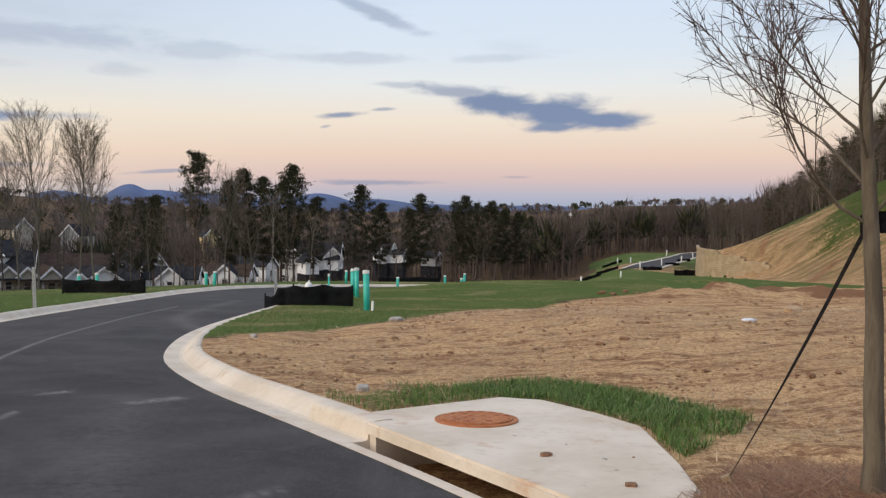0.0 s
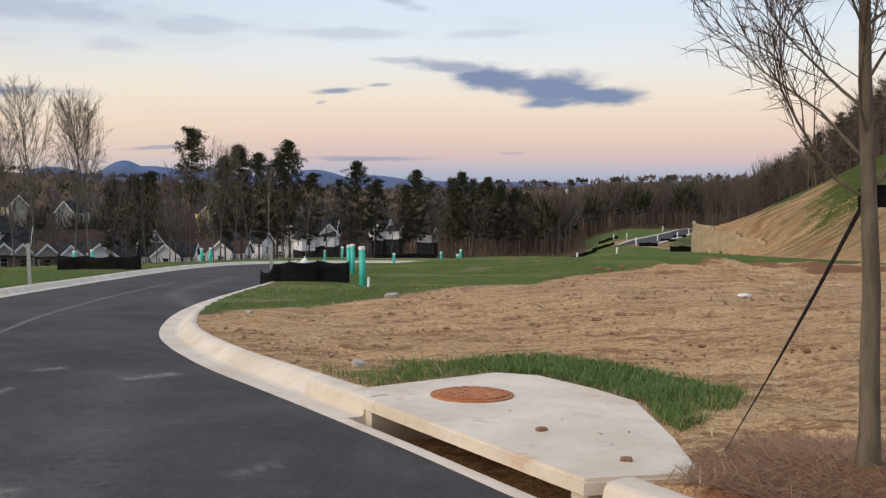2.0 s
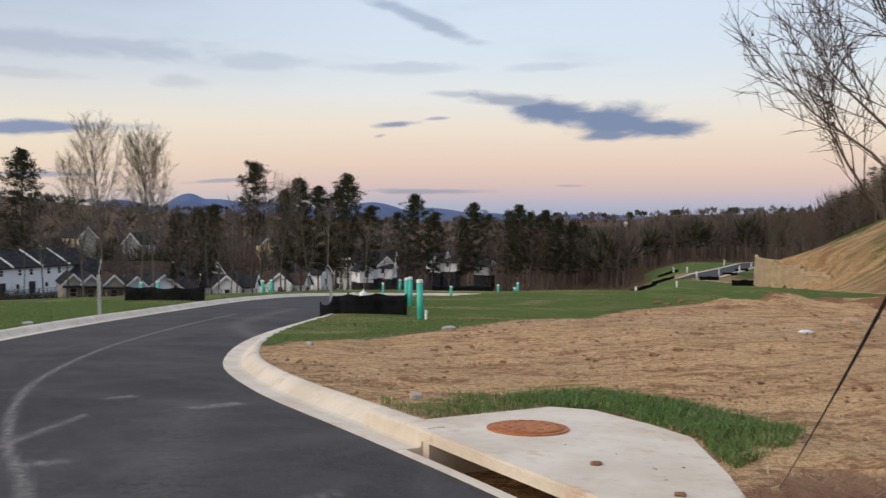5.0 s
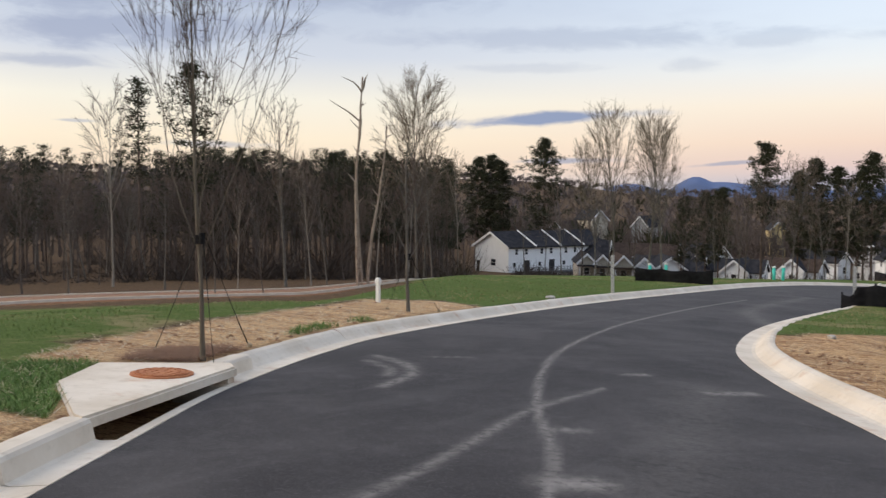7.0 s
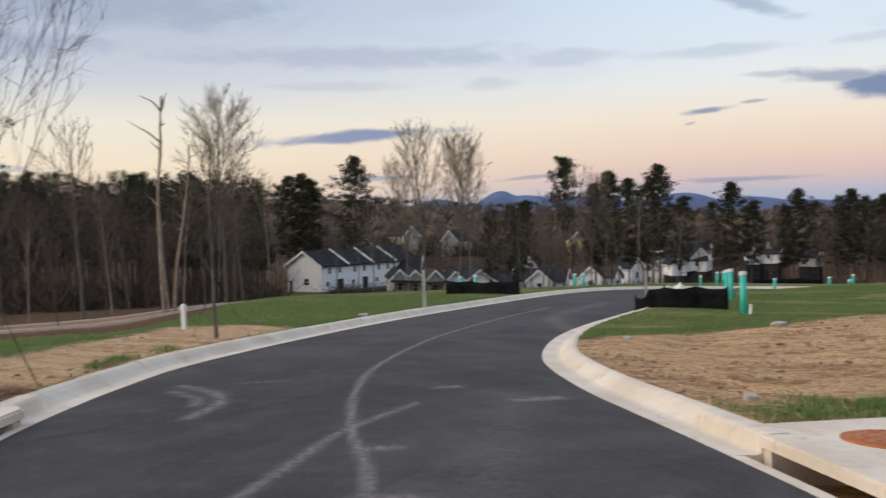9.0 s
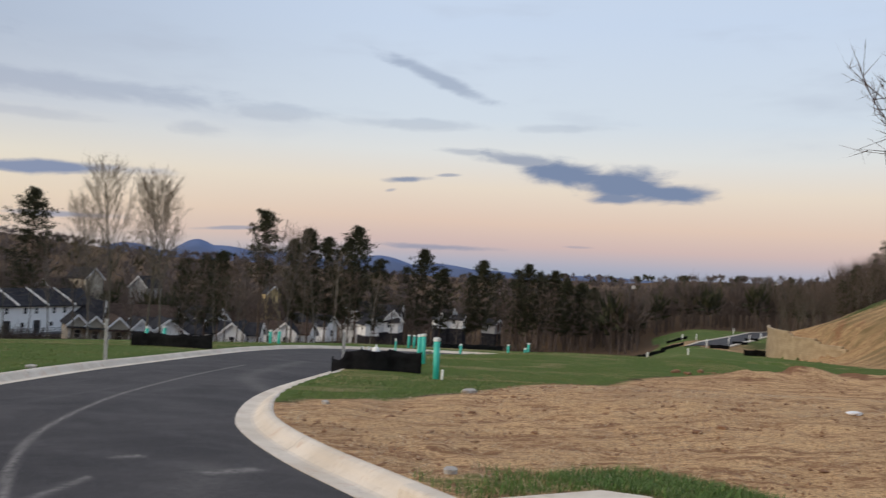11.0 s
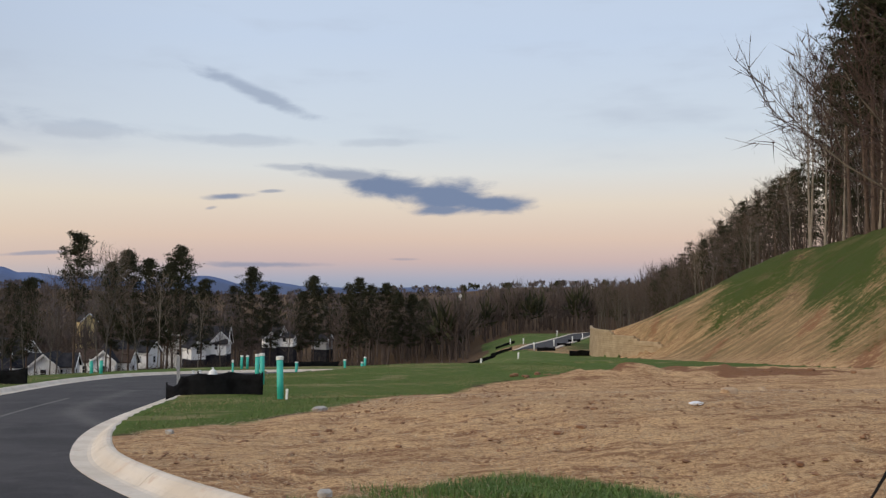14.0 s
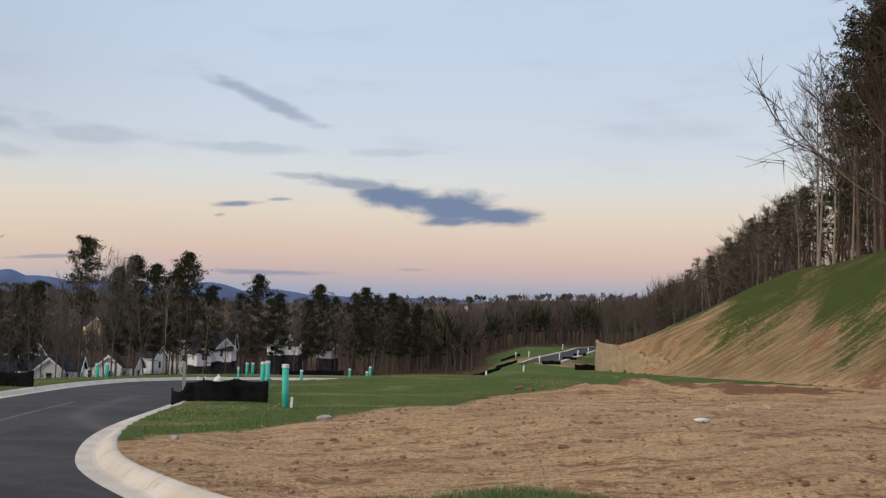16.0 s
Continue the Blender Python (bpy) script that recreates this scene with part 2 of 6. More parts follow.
    bump(n, p, n.math("ADD", n.math("ADD", fine_, n.math("MULTIPLY", straws, 0.7)), n.math("MULTIPLY", frac, 1.5)), 0.8, 0.035)


ASPHALT = material("asphalt", build_asphalt)
CONCRETE = material("concrete", build_concrete)
GROUND = material("ground_cover", build_ground)
RUST = simple("rusty_iron", (0.36, 0.12, 0.045), (0.50, 0.21, 0.09), 9.0, 0.85, 0.2, 0.5, 0.004)
CLAY = simple("red_clay", (0.20, 0.095, 0.05), (0.34, 0.19, 0.105), 4.0, 0.95, 0.0, 0.9, 0.03, True)
BLOCK = simple("tan_block", (0.34, 0.25, 0.15), (0.48, 0.37, 0.24), 1.5, 0.9, 0.0, 0.5, 0.02, True, 14.0)


def part(name, bm, mat, parent=None, label="", smooth_=False):
    """Links a bmesh as one mesh object under a thing or part."""
    me = bpy.data.meshes.new(name)
    bm.to_mesh(me)
    bm.free()
    me.materials.append(mat)
    if smooth_:
        me.shade_smooth()
    ob = new(name, me)
    if parent is not None:
        ob.parent = parent
    return tagged(ob, label)


def raw(name, verts, faces, mat, parent=None, smooth_=True):
    me = bpy.data.meshes.new(name)
    me.from_pydata(verts, [], faces)
    me.materials.append(mat)
    if smooth_:
        me.shade_smooth()
    ob = new(name, me)
    if parent is not None:
        ob.parent = parent
    return ob


# ---------------------------------------------------------------- the lie of the land
# edges of the asphalt in plan
RIGHT_EDGE = [(9.2, -9.0), (6.0, -4.2), (3.4, -0.2), (1.5, 3.1), (0.17, 5.39), (-0.61, 6.68), (-1.6, 8.23), (-2.6, 9.8), (-3.5, 11.5),
              (-4.1, 13.0), (-4.6, 15.0), (-4.95, 17.2), (-5.15, 20.0), (-5.25, 25.0), (-5.4, 34.0), (-5.0, 41.0), (-3.2, 46.2),
              (0.5, 49.8), (8.0, 53.0), (20.0, 57.0)]
LEFT_EDGE = [(2.6, -9.0), (0.0, -4.6), (-2.9, -0.2), (-4.66, 2.48), (-5.4, 3.65), (-6.35, 5.18), (-7.09, 6.67), (-7.66, 8.0), (-8.33, 9.9),
             (-8.96, 13.0), (-9.6, 17.3), (-10.1, 22.2), (-10.6, 31.0), (-10.75, 39.0), (-10.2, 46.0), (-8.3, 51.5), (-4.6, 55.6),
             (2.0, 59.0), (10.0, 61.5), (20.0, 64.0)]


def spline(pts, step=0.35):
    """Catmull-Rom through pts, sampled about every step metres."""
    p = np.array(pts, float)
    p = np.vstack([2 * p[0] - p[1], p, 2 * p[-1] - p[-2]])
    out = []
    for i in range(1, len(p) - 2):
        n = max(2, int(np.linalg.norm(p[i + 1] - p[i]) / step))
        for k in range(n):
            t = k / n
            out.append(0.5 * (2 * p[i] + (p[i + 1] - p[i - 1]) * t + (2 * p[i - 1] - 5 * p[i] + 4 * p[i + 1] - p[i + 2]) * t ** 2
                              + (3 * p[i] - p[i - 1] - 3 * p[i + 1] + p[i + 2]) * t ** 3))
    out.append(p[-2])
    return np.array(out)


def smooth(a, b, v):
    t = np.clip((np.asarray(v, float) - a) / (b - a), 0, 1)
    return t * t * (3 - 2 * t)


R_LINE, L_LINE = spline(RIGHT_EDGE), spline(LEFT_EDGE)
ROAD_POLY = np.vstack([R_LINE, L_LINE[::-1]])


def inside(poly, x, y):
    """Whether the points lie in the polygon."""
    x, y = np.asarray(x, float), np.asarray(y, float)
    res = np.zeros(x.shape, bool)
    px, py = poly[:, 0], poly[:, 1]
    j = len(poly) - 1
    for i in range(len(poly)):
        if py[i] != py[j]:
            c = ((py[i] > y) != (py[j] > y)) & (x < (px[j] - px[i]) * (y - py[i]) / (py[j] - py[i]) + px[i])
            res ^= c
        j = i
    return res


def away(line, x, y):
    """Distance of the points from a polyline's sample points (unsigned)."""
    x, y = np.asarray(x, float), np.asarray(y, float)
    best = np.full(x.shape, 1e9)
    a, b = line[:-1], line[1:]
    for (ax, ay), (bx, by) in zip(a, b):
        dx, dy = bx - ax, by - ay
        t = np.clip(((x - ax) * dx + (y - ay) * dy) / (dx * dx + dy * dy + 1e-12), 0, 1)
        best = np.minimum(best, (x - ax - t * dx) ** 2 + (y - ay - t * dy) ** 2)
    return np.sqrt(best)


AZ = np.array([-75, -45, -33, -20, -5, 7.0, 12.5, 24, 36, 60], float)
RR = np.array([30, 45, 60, 90, 130, 200, 350, 700, 1500, 4500], float)
FAR = np.array([
    [-2.2, -3.9, -4.9, -6.6, -8.5, -11, -12, 4, 40, 60],
    [-2.3, -3.9, -5.0, -6.7, -8.5, -11, -12, 2, 34, 40],
    [-1.45, -2.5, -3.7, -6.9, -10.3, -14, -16, -2, 32, 20],
    [-1.5, -2.4, -3.6, -7.2, -11.5, -16, -22, -14, 5, 0],
    [-1.4, -2.1, -3.3, -6.5, -10.5, -16, -24, -24, -12, -16],
    [-1.2, -2.0, -3.05, -6.3, -9.6, -13.0, -15, -16, -2, -6],
    [-1.1, -1.95, -3.0, -4.85, -6.6, -7.9, -11.5, -8, 9, 0],
    [-1.0, -1.9, -2.9, -4.6, -6.2, -7.2, -9, -2, 14, 0],
    [-0.9, -1.8, -2.9, -4.4, -5.8, -6.5, -6, 0, 10, 0],
    [-0.8, -1.6, -2.6, -3.8, -5.0, -5.0, -4, 0, 10, 0]])


def road_z(x, y):
    y = np.asarray(y, float)
    return np.where(y > 34, -1.892 - 0.058 * (y - 34) - 0.0005 * (y - 34) ** 2, 0.08 - 0.058 * np.maximum(y, -14))


def hill_crest(y):
    return np.interp(y, [-40, 30, 62, 87, 101, 130, 160, 220], [9.5, 9.5, 8.4, 4.9, 2.9, -1.2, -4.5, -8.0])


def land(x, y):
    """Height of the natural ground beside the road."""
    x, y = np.asarray(x, float), np.asarray(y, float)
    r = np.hypot(x, y)
    az = np.degrees(np.arctan2(x, y))
    # close by: the verge stands a kerb's height over the road and rises gently into the lot
    dr, dl = away(R_LINE[::3], x, y), away(L_LINE[::3], x, y)
    right = dr < dl
    near = road_z(x, y) + 0.13 + np.where(right, -0.13 * smooth(23.5, 25.5, y) * smooth(30, 27, y) + 0.4 * smooth(1.5, 9, dr) * smooth(26, 16, y), 0.04 * smooth(1, 4, dl) - 0.1 * np.clip(dl - 4, 0, 22) * smooth(-33, -44, az))
    # farther off: a table over bearing and distance
    a = np.clip(np.interp(az, AZ, np.arange(len(AZ))), 0, len(AZ) - 1.001)
    b = np.clip(np.interp(np.log(np.maximum(r, 1)), np.log(RR), np.arange(len(RR))), 0, len(RR) - 1.001)
    i, j = a.astype(int), b.astype(int)
    u, v = a - i, b - j
    u = u * u * (3 - 2 * u)
    far = (FAR[i, j] * (1 - u) * (1 - v) + FAR[i + 1, j] * u * (1 - v) + FAR[i, j + 1] * (1 - u) * v + FAR[i + 1, j + 1] * u * v)
    far = np.where(y < -5, 0.3, far)
    k = np.where(az < 0, smooth(30 - 14 * smooth(-34, -44, az), 44 - 14 * smooth(-34, -44, az), r), smooth(30, 44, r))
    z = near * (1 - k) + far * k
    # beside the far stretch of the road the ground keeps to it
    edge = np.minimum(dr, dl)
    k = smooth(6, 1, edge) * smooth(70, 58, r)
    z = z * (1 - k) + (road_z(x, y) + 0.13) * k
    # the cut bank along the right-hand side
    toe = np.maximum(27.0 + 0.6 * np.sin(y * 0.11) - 1.0 * smooth(70, 84, y) * smooth(95, 84, y), 0.31 * y + 0.8)
    s = np.clip((x - toe) / 18, 0, 1)
    s = s * 0.75 + 0.25 * s * s * (3 - 2 * s)
    top = hill_crest(y) + 0.08 * np.maximum(x - 45, 0) * smooth(300, 100, y)
    bank = z + s * np.maximum(top - z, 0)
    # ground held up by the retaining wall
    wall = smooth(-0.2, 1.0, x - np.interp(y, [68, 75, 85, 96], [60, 29.6, 25.8, 27.6])) * smooth(73, 75.5, y) * smooth(97, 90, y)
    bank = np.maximum(bank, np.where(wall > 0, z + wall * np.interp(y, [74, 85, 96], [1.4, 2.7, 2.5]) + s * np.maximum(top - z, 0) * 0.8, -99))
    return np.where((y > -30) & (x > 20), bank, z)


# ---------------------------------------------------------------- ground
SLAB_R = np.array([(-0.62, 7.12), (0.80, 4.72), (1.42, 4.86), (1.52, 5.10), (1.56, 5.75), (1.62, 7.05), (1.37, 7.6), (0.98, 8.36), (0.56, 8.52), (-0.62, 7.62)])
SLAB_L = np.array([(-5.60, 3.42), (-6.72, 5.78), (-6.95, 5.92), (-7.75, 4.95), (-7.05, 4.10), (-5.80, 3.46)])
DIRT_R = np.array([(14, -12), (9.6, -8.5), (6.4, -4), (3.8, 0), (2.0, 3.1), (0.6, 5.6), (-0.9, 8.0), (-2.2, 10), (-3.2, 12), (-3.9, 14.2), (-3.62, 15.4), (-2.0, 17.0),
                   (-0.98, 18.6), (1.0, 24), (4.8, 31), (10.1, 36), (18, 40), (26, 42), (27.5, 30), (28, -12)])
PATCH_R = np.array([(-1.2, 8.55), (-0.6, 9.3), (0.1, 9.1), (0.5, 9.55), (1.1, 9.7), (1.85, 8.9), (2.65, 7.4), (2.2, 6.6), (1.62, 5.95), (1.62, 7.05), (1.37, 7.6), (0.98, 8.36), (0.56, 8.5), (-0.6, 7.6), (-0.9, 7.9)])
PATCH_L = np.array([(-5.8, 3.3), (-7.0, 4.2), (-7.8, 5.0), (-8.2, 4.6), (-8.4, 3.9), (-7.2, 3.3), (-6.4, 3.1)])
STRAW_L = np.array([(-1.5, -4), (-4.9, 1.5), (-7.0, 3.4), (-8.2, 4.07), (-9.4, 6.0), (-10.5, 8.6), (-11.6, 12.2), (-12.2, 14.0), (-11.2, 15.3), (-9.6, 14.9), (-9.0, 12), (-7.6, 7), (-5, 2), (-1, -4)])
MULCH_R = np.array([(1.75, 2.9), (1.2, 3.9), (1.1, 4.4), (1.44, 4.75), (1.62, 5.4), (2.0, 5.6), (2.9, 5.4), (3.3, 4.4), (2.9, 3.0)])


def soft_in(poly, x, y, w):
    """1 inside the polygon, 0 outside, with a soft border of width w."""
    closed = np.vstack([poly, poly[:1]])
    d = away(closed, x, y)
    return np.where(inside(poly, x, y), 0.5 + 0.5 * np.clip(d / w, 0, 1), 0.5 - 0.5 * np.clip(d / w, 0, 1))


def flat_z(x, y):
    """Height of the ground sheet, sunk below road, kerbs and inlets."""
    z = land(x, y)
    d = np.minimum(away(R_LINE[::2], x, y), away(L_LINE[::2], x, y))
    on = inside(ROAD_POLY, x, y)
    low = road_z(x, y) - 0.16
    # mulch heaped round the young tree
    z = z + 0.17 * np.exp(-(((x - 2.25) ** 2 + (y - 4.25) ** 2) / 1.15)) * smooth(0.0, 0.45, away(np.vstack([SLAB_R, SLAB_R[:1]]), x, y)) * ~inside(SLAB_R, x, y)
    k = np.where(on, 1.0, smooth(0.49, 0.36, d))
    z = z * (1 - k) + low * k
    for slab in (SLAB_R, SLAB_L):
        ins = inside(slab, x, y) & (away(np.vstack([slab, slab[:1]]), x, y) > 0.08)
        z = np.where(ins, road_z(x, y) - 0.22, z)
        near_ = away(np.vstack([slab, slab[:1]]), x, y)
        z = np.where(~ins & (near_ < 0.4), np.minimum(z, road_z(x, y) + 0.115 + 0.3 * near_), z)
    return z


def vnoise(x, y, scale, octaves=3):
    """Cheap value noise on arrays."""
    total, amp, res = 0.0, 1.0, np.zeros(np.shape(x))
    rng = np.random.RandomState(7)
    table = rng.rand(256, 256)
    for o in range(octaves):
        u, v = np.asarray(x) / scale * 2 ** o + 31.7 * o, np.asarray(y) / scale * 2 ** o + 17.3 * o
        i, j = np.floor(u).astype(int), np.floor(v).astype(int)
        a, b = u - i, v - j
        a, b = a * a * (3 - 2 * a), b * b * (3 - 2 * b)
        t = lambda p, q: table[p % 256, q % 256]
        res += amp * ((t(i, j) * (1 - a) + t(i + 1, j) * a) * (1 - b) + (t(i, j + 1) * (1 - a) + t(i + 1, j + 1) * a) * b)
        total += amp
        amp *= 0.5
    return res / total


def build_ground_sheet():
    ang = np.concatenate([np.arange(-180, -76, 4), np.arange(-76, 48, 0.4), np.arange(48, 180, 4)])
    rad = np.concatenate([[0.05], np.concatenate([np.linspace(0.8, 3.0, 8)[:-1], 3.0 * 1.014 ** np.arange(0, 150), 3.0 * 1.014 ** 150 * 1.026 ** np.arange(1, 205)])])
    A, Rr = np.meshgrid(np.radians(ang), rad)
    x, y = Rr * np.sin(A), Rr * np.cos(A)
    z = flat_z(x, y)
    dirt = soft_in(DIRT_R, x, y, 0.8)
    lane = np.minimum(away(R_LINE[::2], x, y), away(L_LINE[::2], x, y))
    free = smooth(0.5, 1.0, lane) * ~inside(ROAD_POLY, x, y)
    for slab in (SLAB_R, SLAB_L):
        free = free * smooth(0.1, 0.6, away(np.vstack([slab, slab[:1]]), x, y))
    z = z + free * smooth(60, 30, Rr) * (dirt * (0.15 * (vnoise(x, y, 0.55, 4) - 0.5) + 0.06 * (vnoise(x, y * 2, 3.0, 3) - 0.5)) + 0.05 * (vnoise(x, y, 3.0) - 0.5))
    # rills in the cut bank
    z = z + smooth(27.5, 32, x) * smooth(150, 110, Rr) * (y > -20) * 0.5 * (vnoise(x * 0.28 + y * 0.06, y - x * 0.9, 2.6, 3) - 0.5) * smooth(0.3, 1.5, away(np.array([(27.4, 95.7), (25.7, 89.7), (25.2, 84.9), (26.2, 80.8), (28.3, 77.2), (30.2, 74.6)]), x, y))
    # spoil heap at the far end of the lot
    for hx, hy, hw, hh in ((11.5, 33.5, 3.0, 0.46), (15.5, 35.0, 3.6, 0.32), (8.6, 32.0, 2.2, 0.2)):
        z = z + hh * np.exp(-((x - hx) / hw) ** 2 - ((y - hy) / 1.0) ** 2) * (0.2 + 1.6 * vnoise(x, y, 0.7, 3))
    z = z + smooth(250, 700, Rr) * 10 * (vnoise(x, y, 420, 4) - 0.5)
    verts = np.stack([x, y, z], -1).reshape(-1, 3)
    n, m = len(rad), len(ang)
    idx = np.arange(n * m).reshape(n, m)
    nxt = np.roll(idx, -1, 1)
    faces = np.stack([idx[:-1], nxt[:-1], nxt[1:], idx[1:]], -1).reshape(-1, 4)
    ob = raw("ground", verts.tolist(), faces.tolist(), GROUND)
    # what covers the ground: straw, grass, clay
    bank = (x > 26) & (Rr < 150) & (y > -20)
    s = np.clip((x - 27) / 18, 0, 1.2)
    straw = np.maximum(dirt, soft_in(STRAW_L, x, y, 0.7))
    verge = smooth(1.3, 0.9, away(R_LINE[::2], x, y)) * (y < 14.6) + smooth(1.2, 0.8, away(L_LINE[::2], x, y)) * (y < 13.5)
    straw = np.maximum(straw, np.clip(verge, 0, 1))
    straw = np.where(bank, np.clip(1.0 - smooth(0.35, 0.8, s) * 1.0 + 0.7 * (vnoise(x * 1.3, y, 9, 3) - 0.5), 0.7, 1), straw)
    clay = 0.5 * smooth(0.45, 0.65, vnoise(x, y * 2.2, 3.0, 4)) * dirt * smooth(16, 30, Rr) + np.exp(-((x - 12) / 7) ** 2 - ((y - 34) / 1.6) ** 2) * 0.95 * smooth(0.3, 0.55, vnoise(x, y, 0.9, 3))
    clay = np.where(bank, 0.62 * smooth(0.5, 0.7, vnoise(x * 0.28 + y * 0.06, y - x * 0.9, 2.6, 3)) * smooth(0.9, 0.2, s), clay)
    clay = np.maximum(clay, soft_in(MULCH_R, x, y, 0.5) * 0.95 * (away(MULCH_R, x, y) < 4))
    lawn = np.clip(smooth(3200, 60, Rr), 0, 1) * 0 + 1.0 - straw
    lawn = lawn * smooth(118, 92, Rr) * (1 - 0.8 * smooth(-34, -40, np.degrees(A)) * smooth(44, 52, Rr))
    road2 = (np.degrees(A) > 9.3 + 1.5 * (vnoise(x, y, 14.0, 2) - 0.5)) & (np.degrees(A) < 22) & (Rr < 215)
    lawn = np.where(road2 & (Rr >= 60), 0.95, lawn)
    lawn = np.maximum(lawn, soft_in(PATCH_R, x, y, 0.3) * 0.6 * (away(PATCH_R, x, y) < 3))
    lawn = np.maximum(lawn, soft_in(PATCH_L, x, y, 0.3) * 0.9 * (away(PATCH_L, x, y) < 3))
    lawn = np.where(bank, np.clip(0.95 * smooth(-0.05, 0.75, s) + 1.1 * (vnoise(x * 0.35 + y * 0.1, (y - x * 0.9) * 0.8, 4.0, 4) - 0.5), 0, 0.8) * smooth(1.25, 1.0, s), lawn)
    lawn = lawn * (1 - soft_in(MULCH_R, x, y, 0.3) * (away(MULCH_R, x, y) < 2))
    lowside = np.exp(-((Rr - 62 - 0.2 * (np.degrees(A) + 45)) / 7) ** 2) * smooth(-37, -44, np.degrees(A))
    clay = np.maximum(clay, lowside * 0.9)
    back = (np.degrees(A) < -78) | (np.degrees(A) > 60)
    lawn = np.where(back & (Rr > 40), 0.1, lawn)
    col = np.stack([straw, np.clip(lawn, 0, 1), np.clip(clay, 0, 1), smooth(26, 29, x) * bank], -1).reshape(-1)
    at = ob.data.attributes.new("cover", "FLOAT_COLOR", "POINT")
    at.data.foreach_set("color", col.astype(np.float32))
    tagged(ob, "rolling ground with straw-strewn lot, lawn and leaf litter", "ground", kind="structure")
    return ob


ground = build_ground_sheet()


def ground_z(x, y):
    return float(flat_z(np.array([x]), np.array([y]))[0])


# ---------------------------------------------------------------- road
def resample(line, n):
    d = np.concatenate([[0], np.cumsum(np.linalg.norm(np.diff(line, axis=0), axis=1))])
    s = np.linspace(0, d[-1], n)
    return np.stack([np.interp(s, d, line[:, 0]), np.interp(s, d, line[:, 1])], 1)


def build_road():
    n, m = 640, 104
    a, b = resample(L_LINE, n), resample(R_LINE, n)
    f = np.linspace(0, 1, m)
    P = a[:, None] * (1 - f)[None, :, None] + b[:, None] * f[None, :, None]
    x, y = P[..., 0], P[..., 1]
    z = road_z(x, y) + 0.05 * (1 - (2 * f[None] - 1) ** 2) - 0.004 + 0.006 * (vnoise(x, y, 1.5) - 0.5)
    idx = np.arange(n * m).reshape(n, m)
    faces = np.stack([idx[:-1, :-1], idx[:-1, 1:], idx[1:, 1:], idx[1:, :-1]], -1).reshape(-1, 4)
    ob = raw("road", np.stack([x, y, z], -1).reshape(-1, 3).tolist(), faces.tolist(), ASPHALT)
    # dusty tyre marks
    dust = np.zeros_like(x)
    for pts, w, k in DUST:
        dust = np.maximum(dust, k * np.exp(-(away(spline(pts, 0.2), x, y) / w) ** 2))
    at = ob.data.attributes.new("dust", "FLOAT", "POINT")
    at.data.foreach_set("value", dust.reshape(-1).astype(np.float32))
    return tagged(ob, "fresh dark asphalt road with dusty tyre marks", "road", kind="structure")


DUST = [([(-2.2, 3.6), (-2.46, 4.22), (-3.0, 5.3), (-3.79, 6.5), (-4.76, 8.3), (-5.6, 10.3), (-6.4, 13.2), (-7.0, 16.4), (-7.5, 21), (-7.8, 26)], 0.038, 0.85),
        ([(-3.1, 2.4), (-3.25, 3.45), (-3.39, 4.35), (-3.6, 5.32), (-3.85, 6.5), (-3.9, 8.0)], 0.045, 0.7), ([(-2.62, 4.6), (-2.4, 4.75)], 0.13, 1.0), ([(-3.05, 8.7), (-2.75, 9.1)], 0.1, 0.9),
        ([(-4.15, 9.1), (-3.98, 9.3)], 0.06, 1.0), ([(-7.0, 8.2), (-6.3, 7.9), (-5.75, 7.3), (-5.5, 6.5)], 0.07, 0.75), ([(-6.8, 7.8), (-6.2, 7.5), (-5.9, 7.1)], 0.06, 0.6), ([(-3.4, 5.9), (-3.15, 6.05)], 0.06, 0.8),
        ([(-6.5, 8.6), (-6.1, 8.9)], 0.04, 0.6), ([(-1.2, 5.2), (-1.0, 5.5)], 0.04, 0.5), ([(-5.0, 18), (-6.5, 22), (-7.0, 30)], 0.25, 0.25), ([(-1.5, 3.0), (-2.2, 5.5), (-3.2, 9)], 0.35, 0.18)]
road = build_road()

# profile of the rolled kerb and gutter: outward from the asphalt, height over the road
PROFILE = [(-0.02, -0.05), (-0.02, 0.004), (0.20, -0.012), (0.25, -0.004), (0.30, 0.03), (0.35, 0.08), (0.40, 0.115), (0.45, 0.132), (0.50, 0.13), (0.53, 0.115), (0.54, -0.12)]
# upright kerb beside the inlets
UPRIGHT = [(-0.02, -0.05), (-0.02, 0.004), (0.2, -0.01), (0.235, 0.0), (0.26, 0.115), (0.28, 0.14), (0.31, 0.15), (0.42, 0.152), (0.46, 0.147), (0.48, 0.12), (0.48, -0.12)]


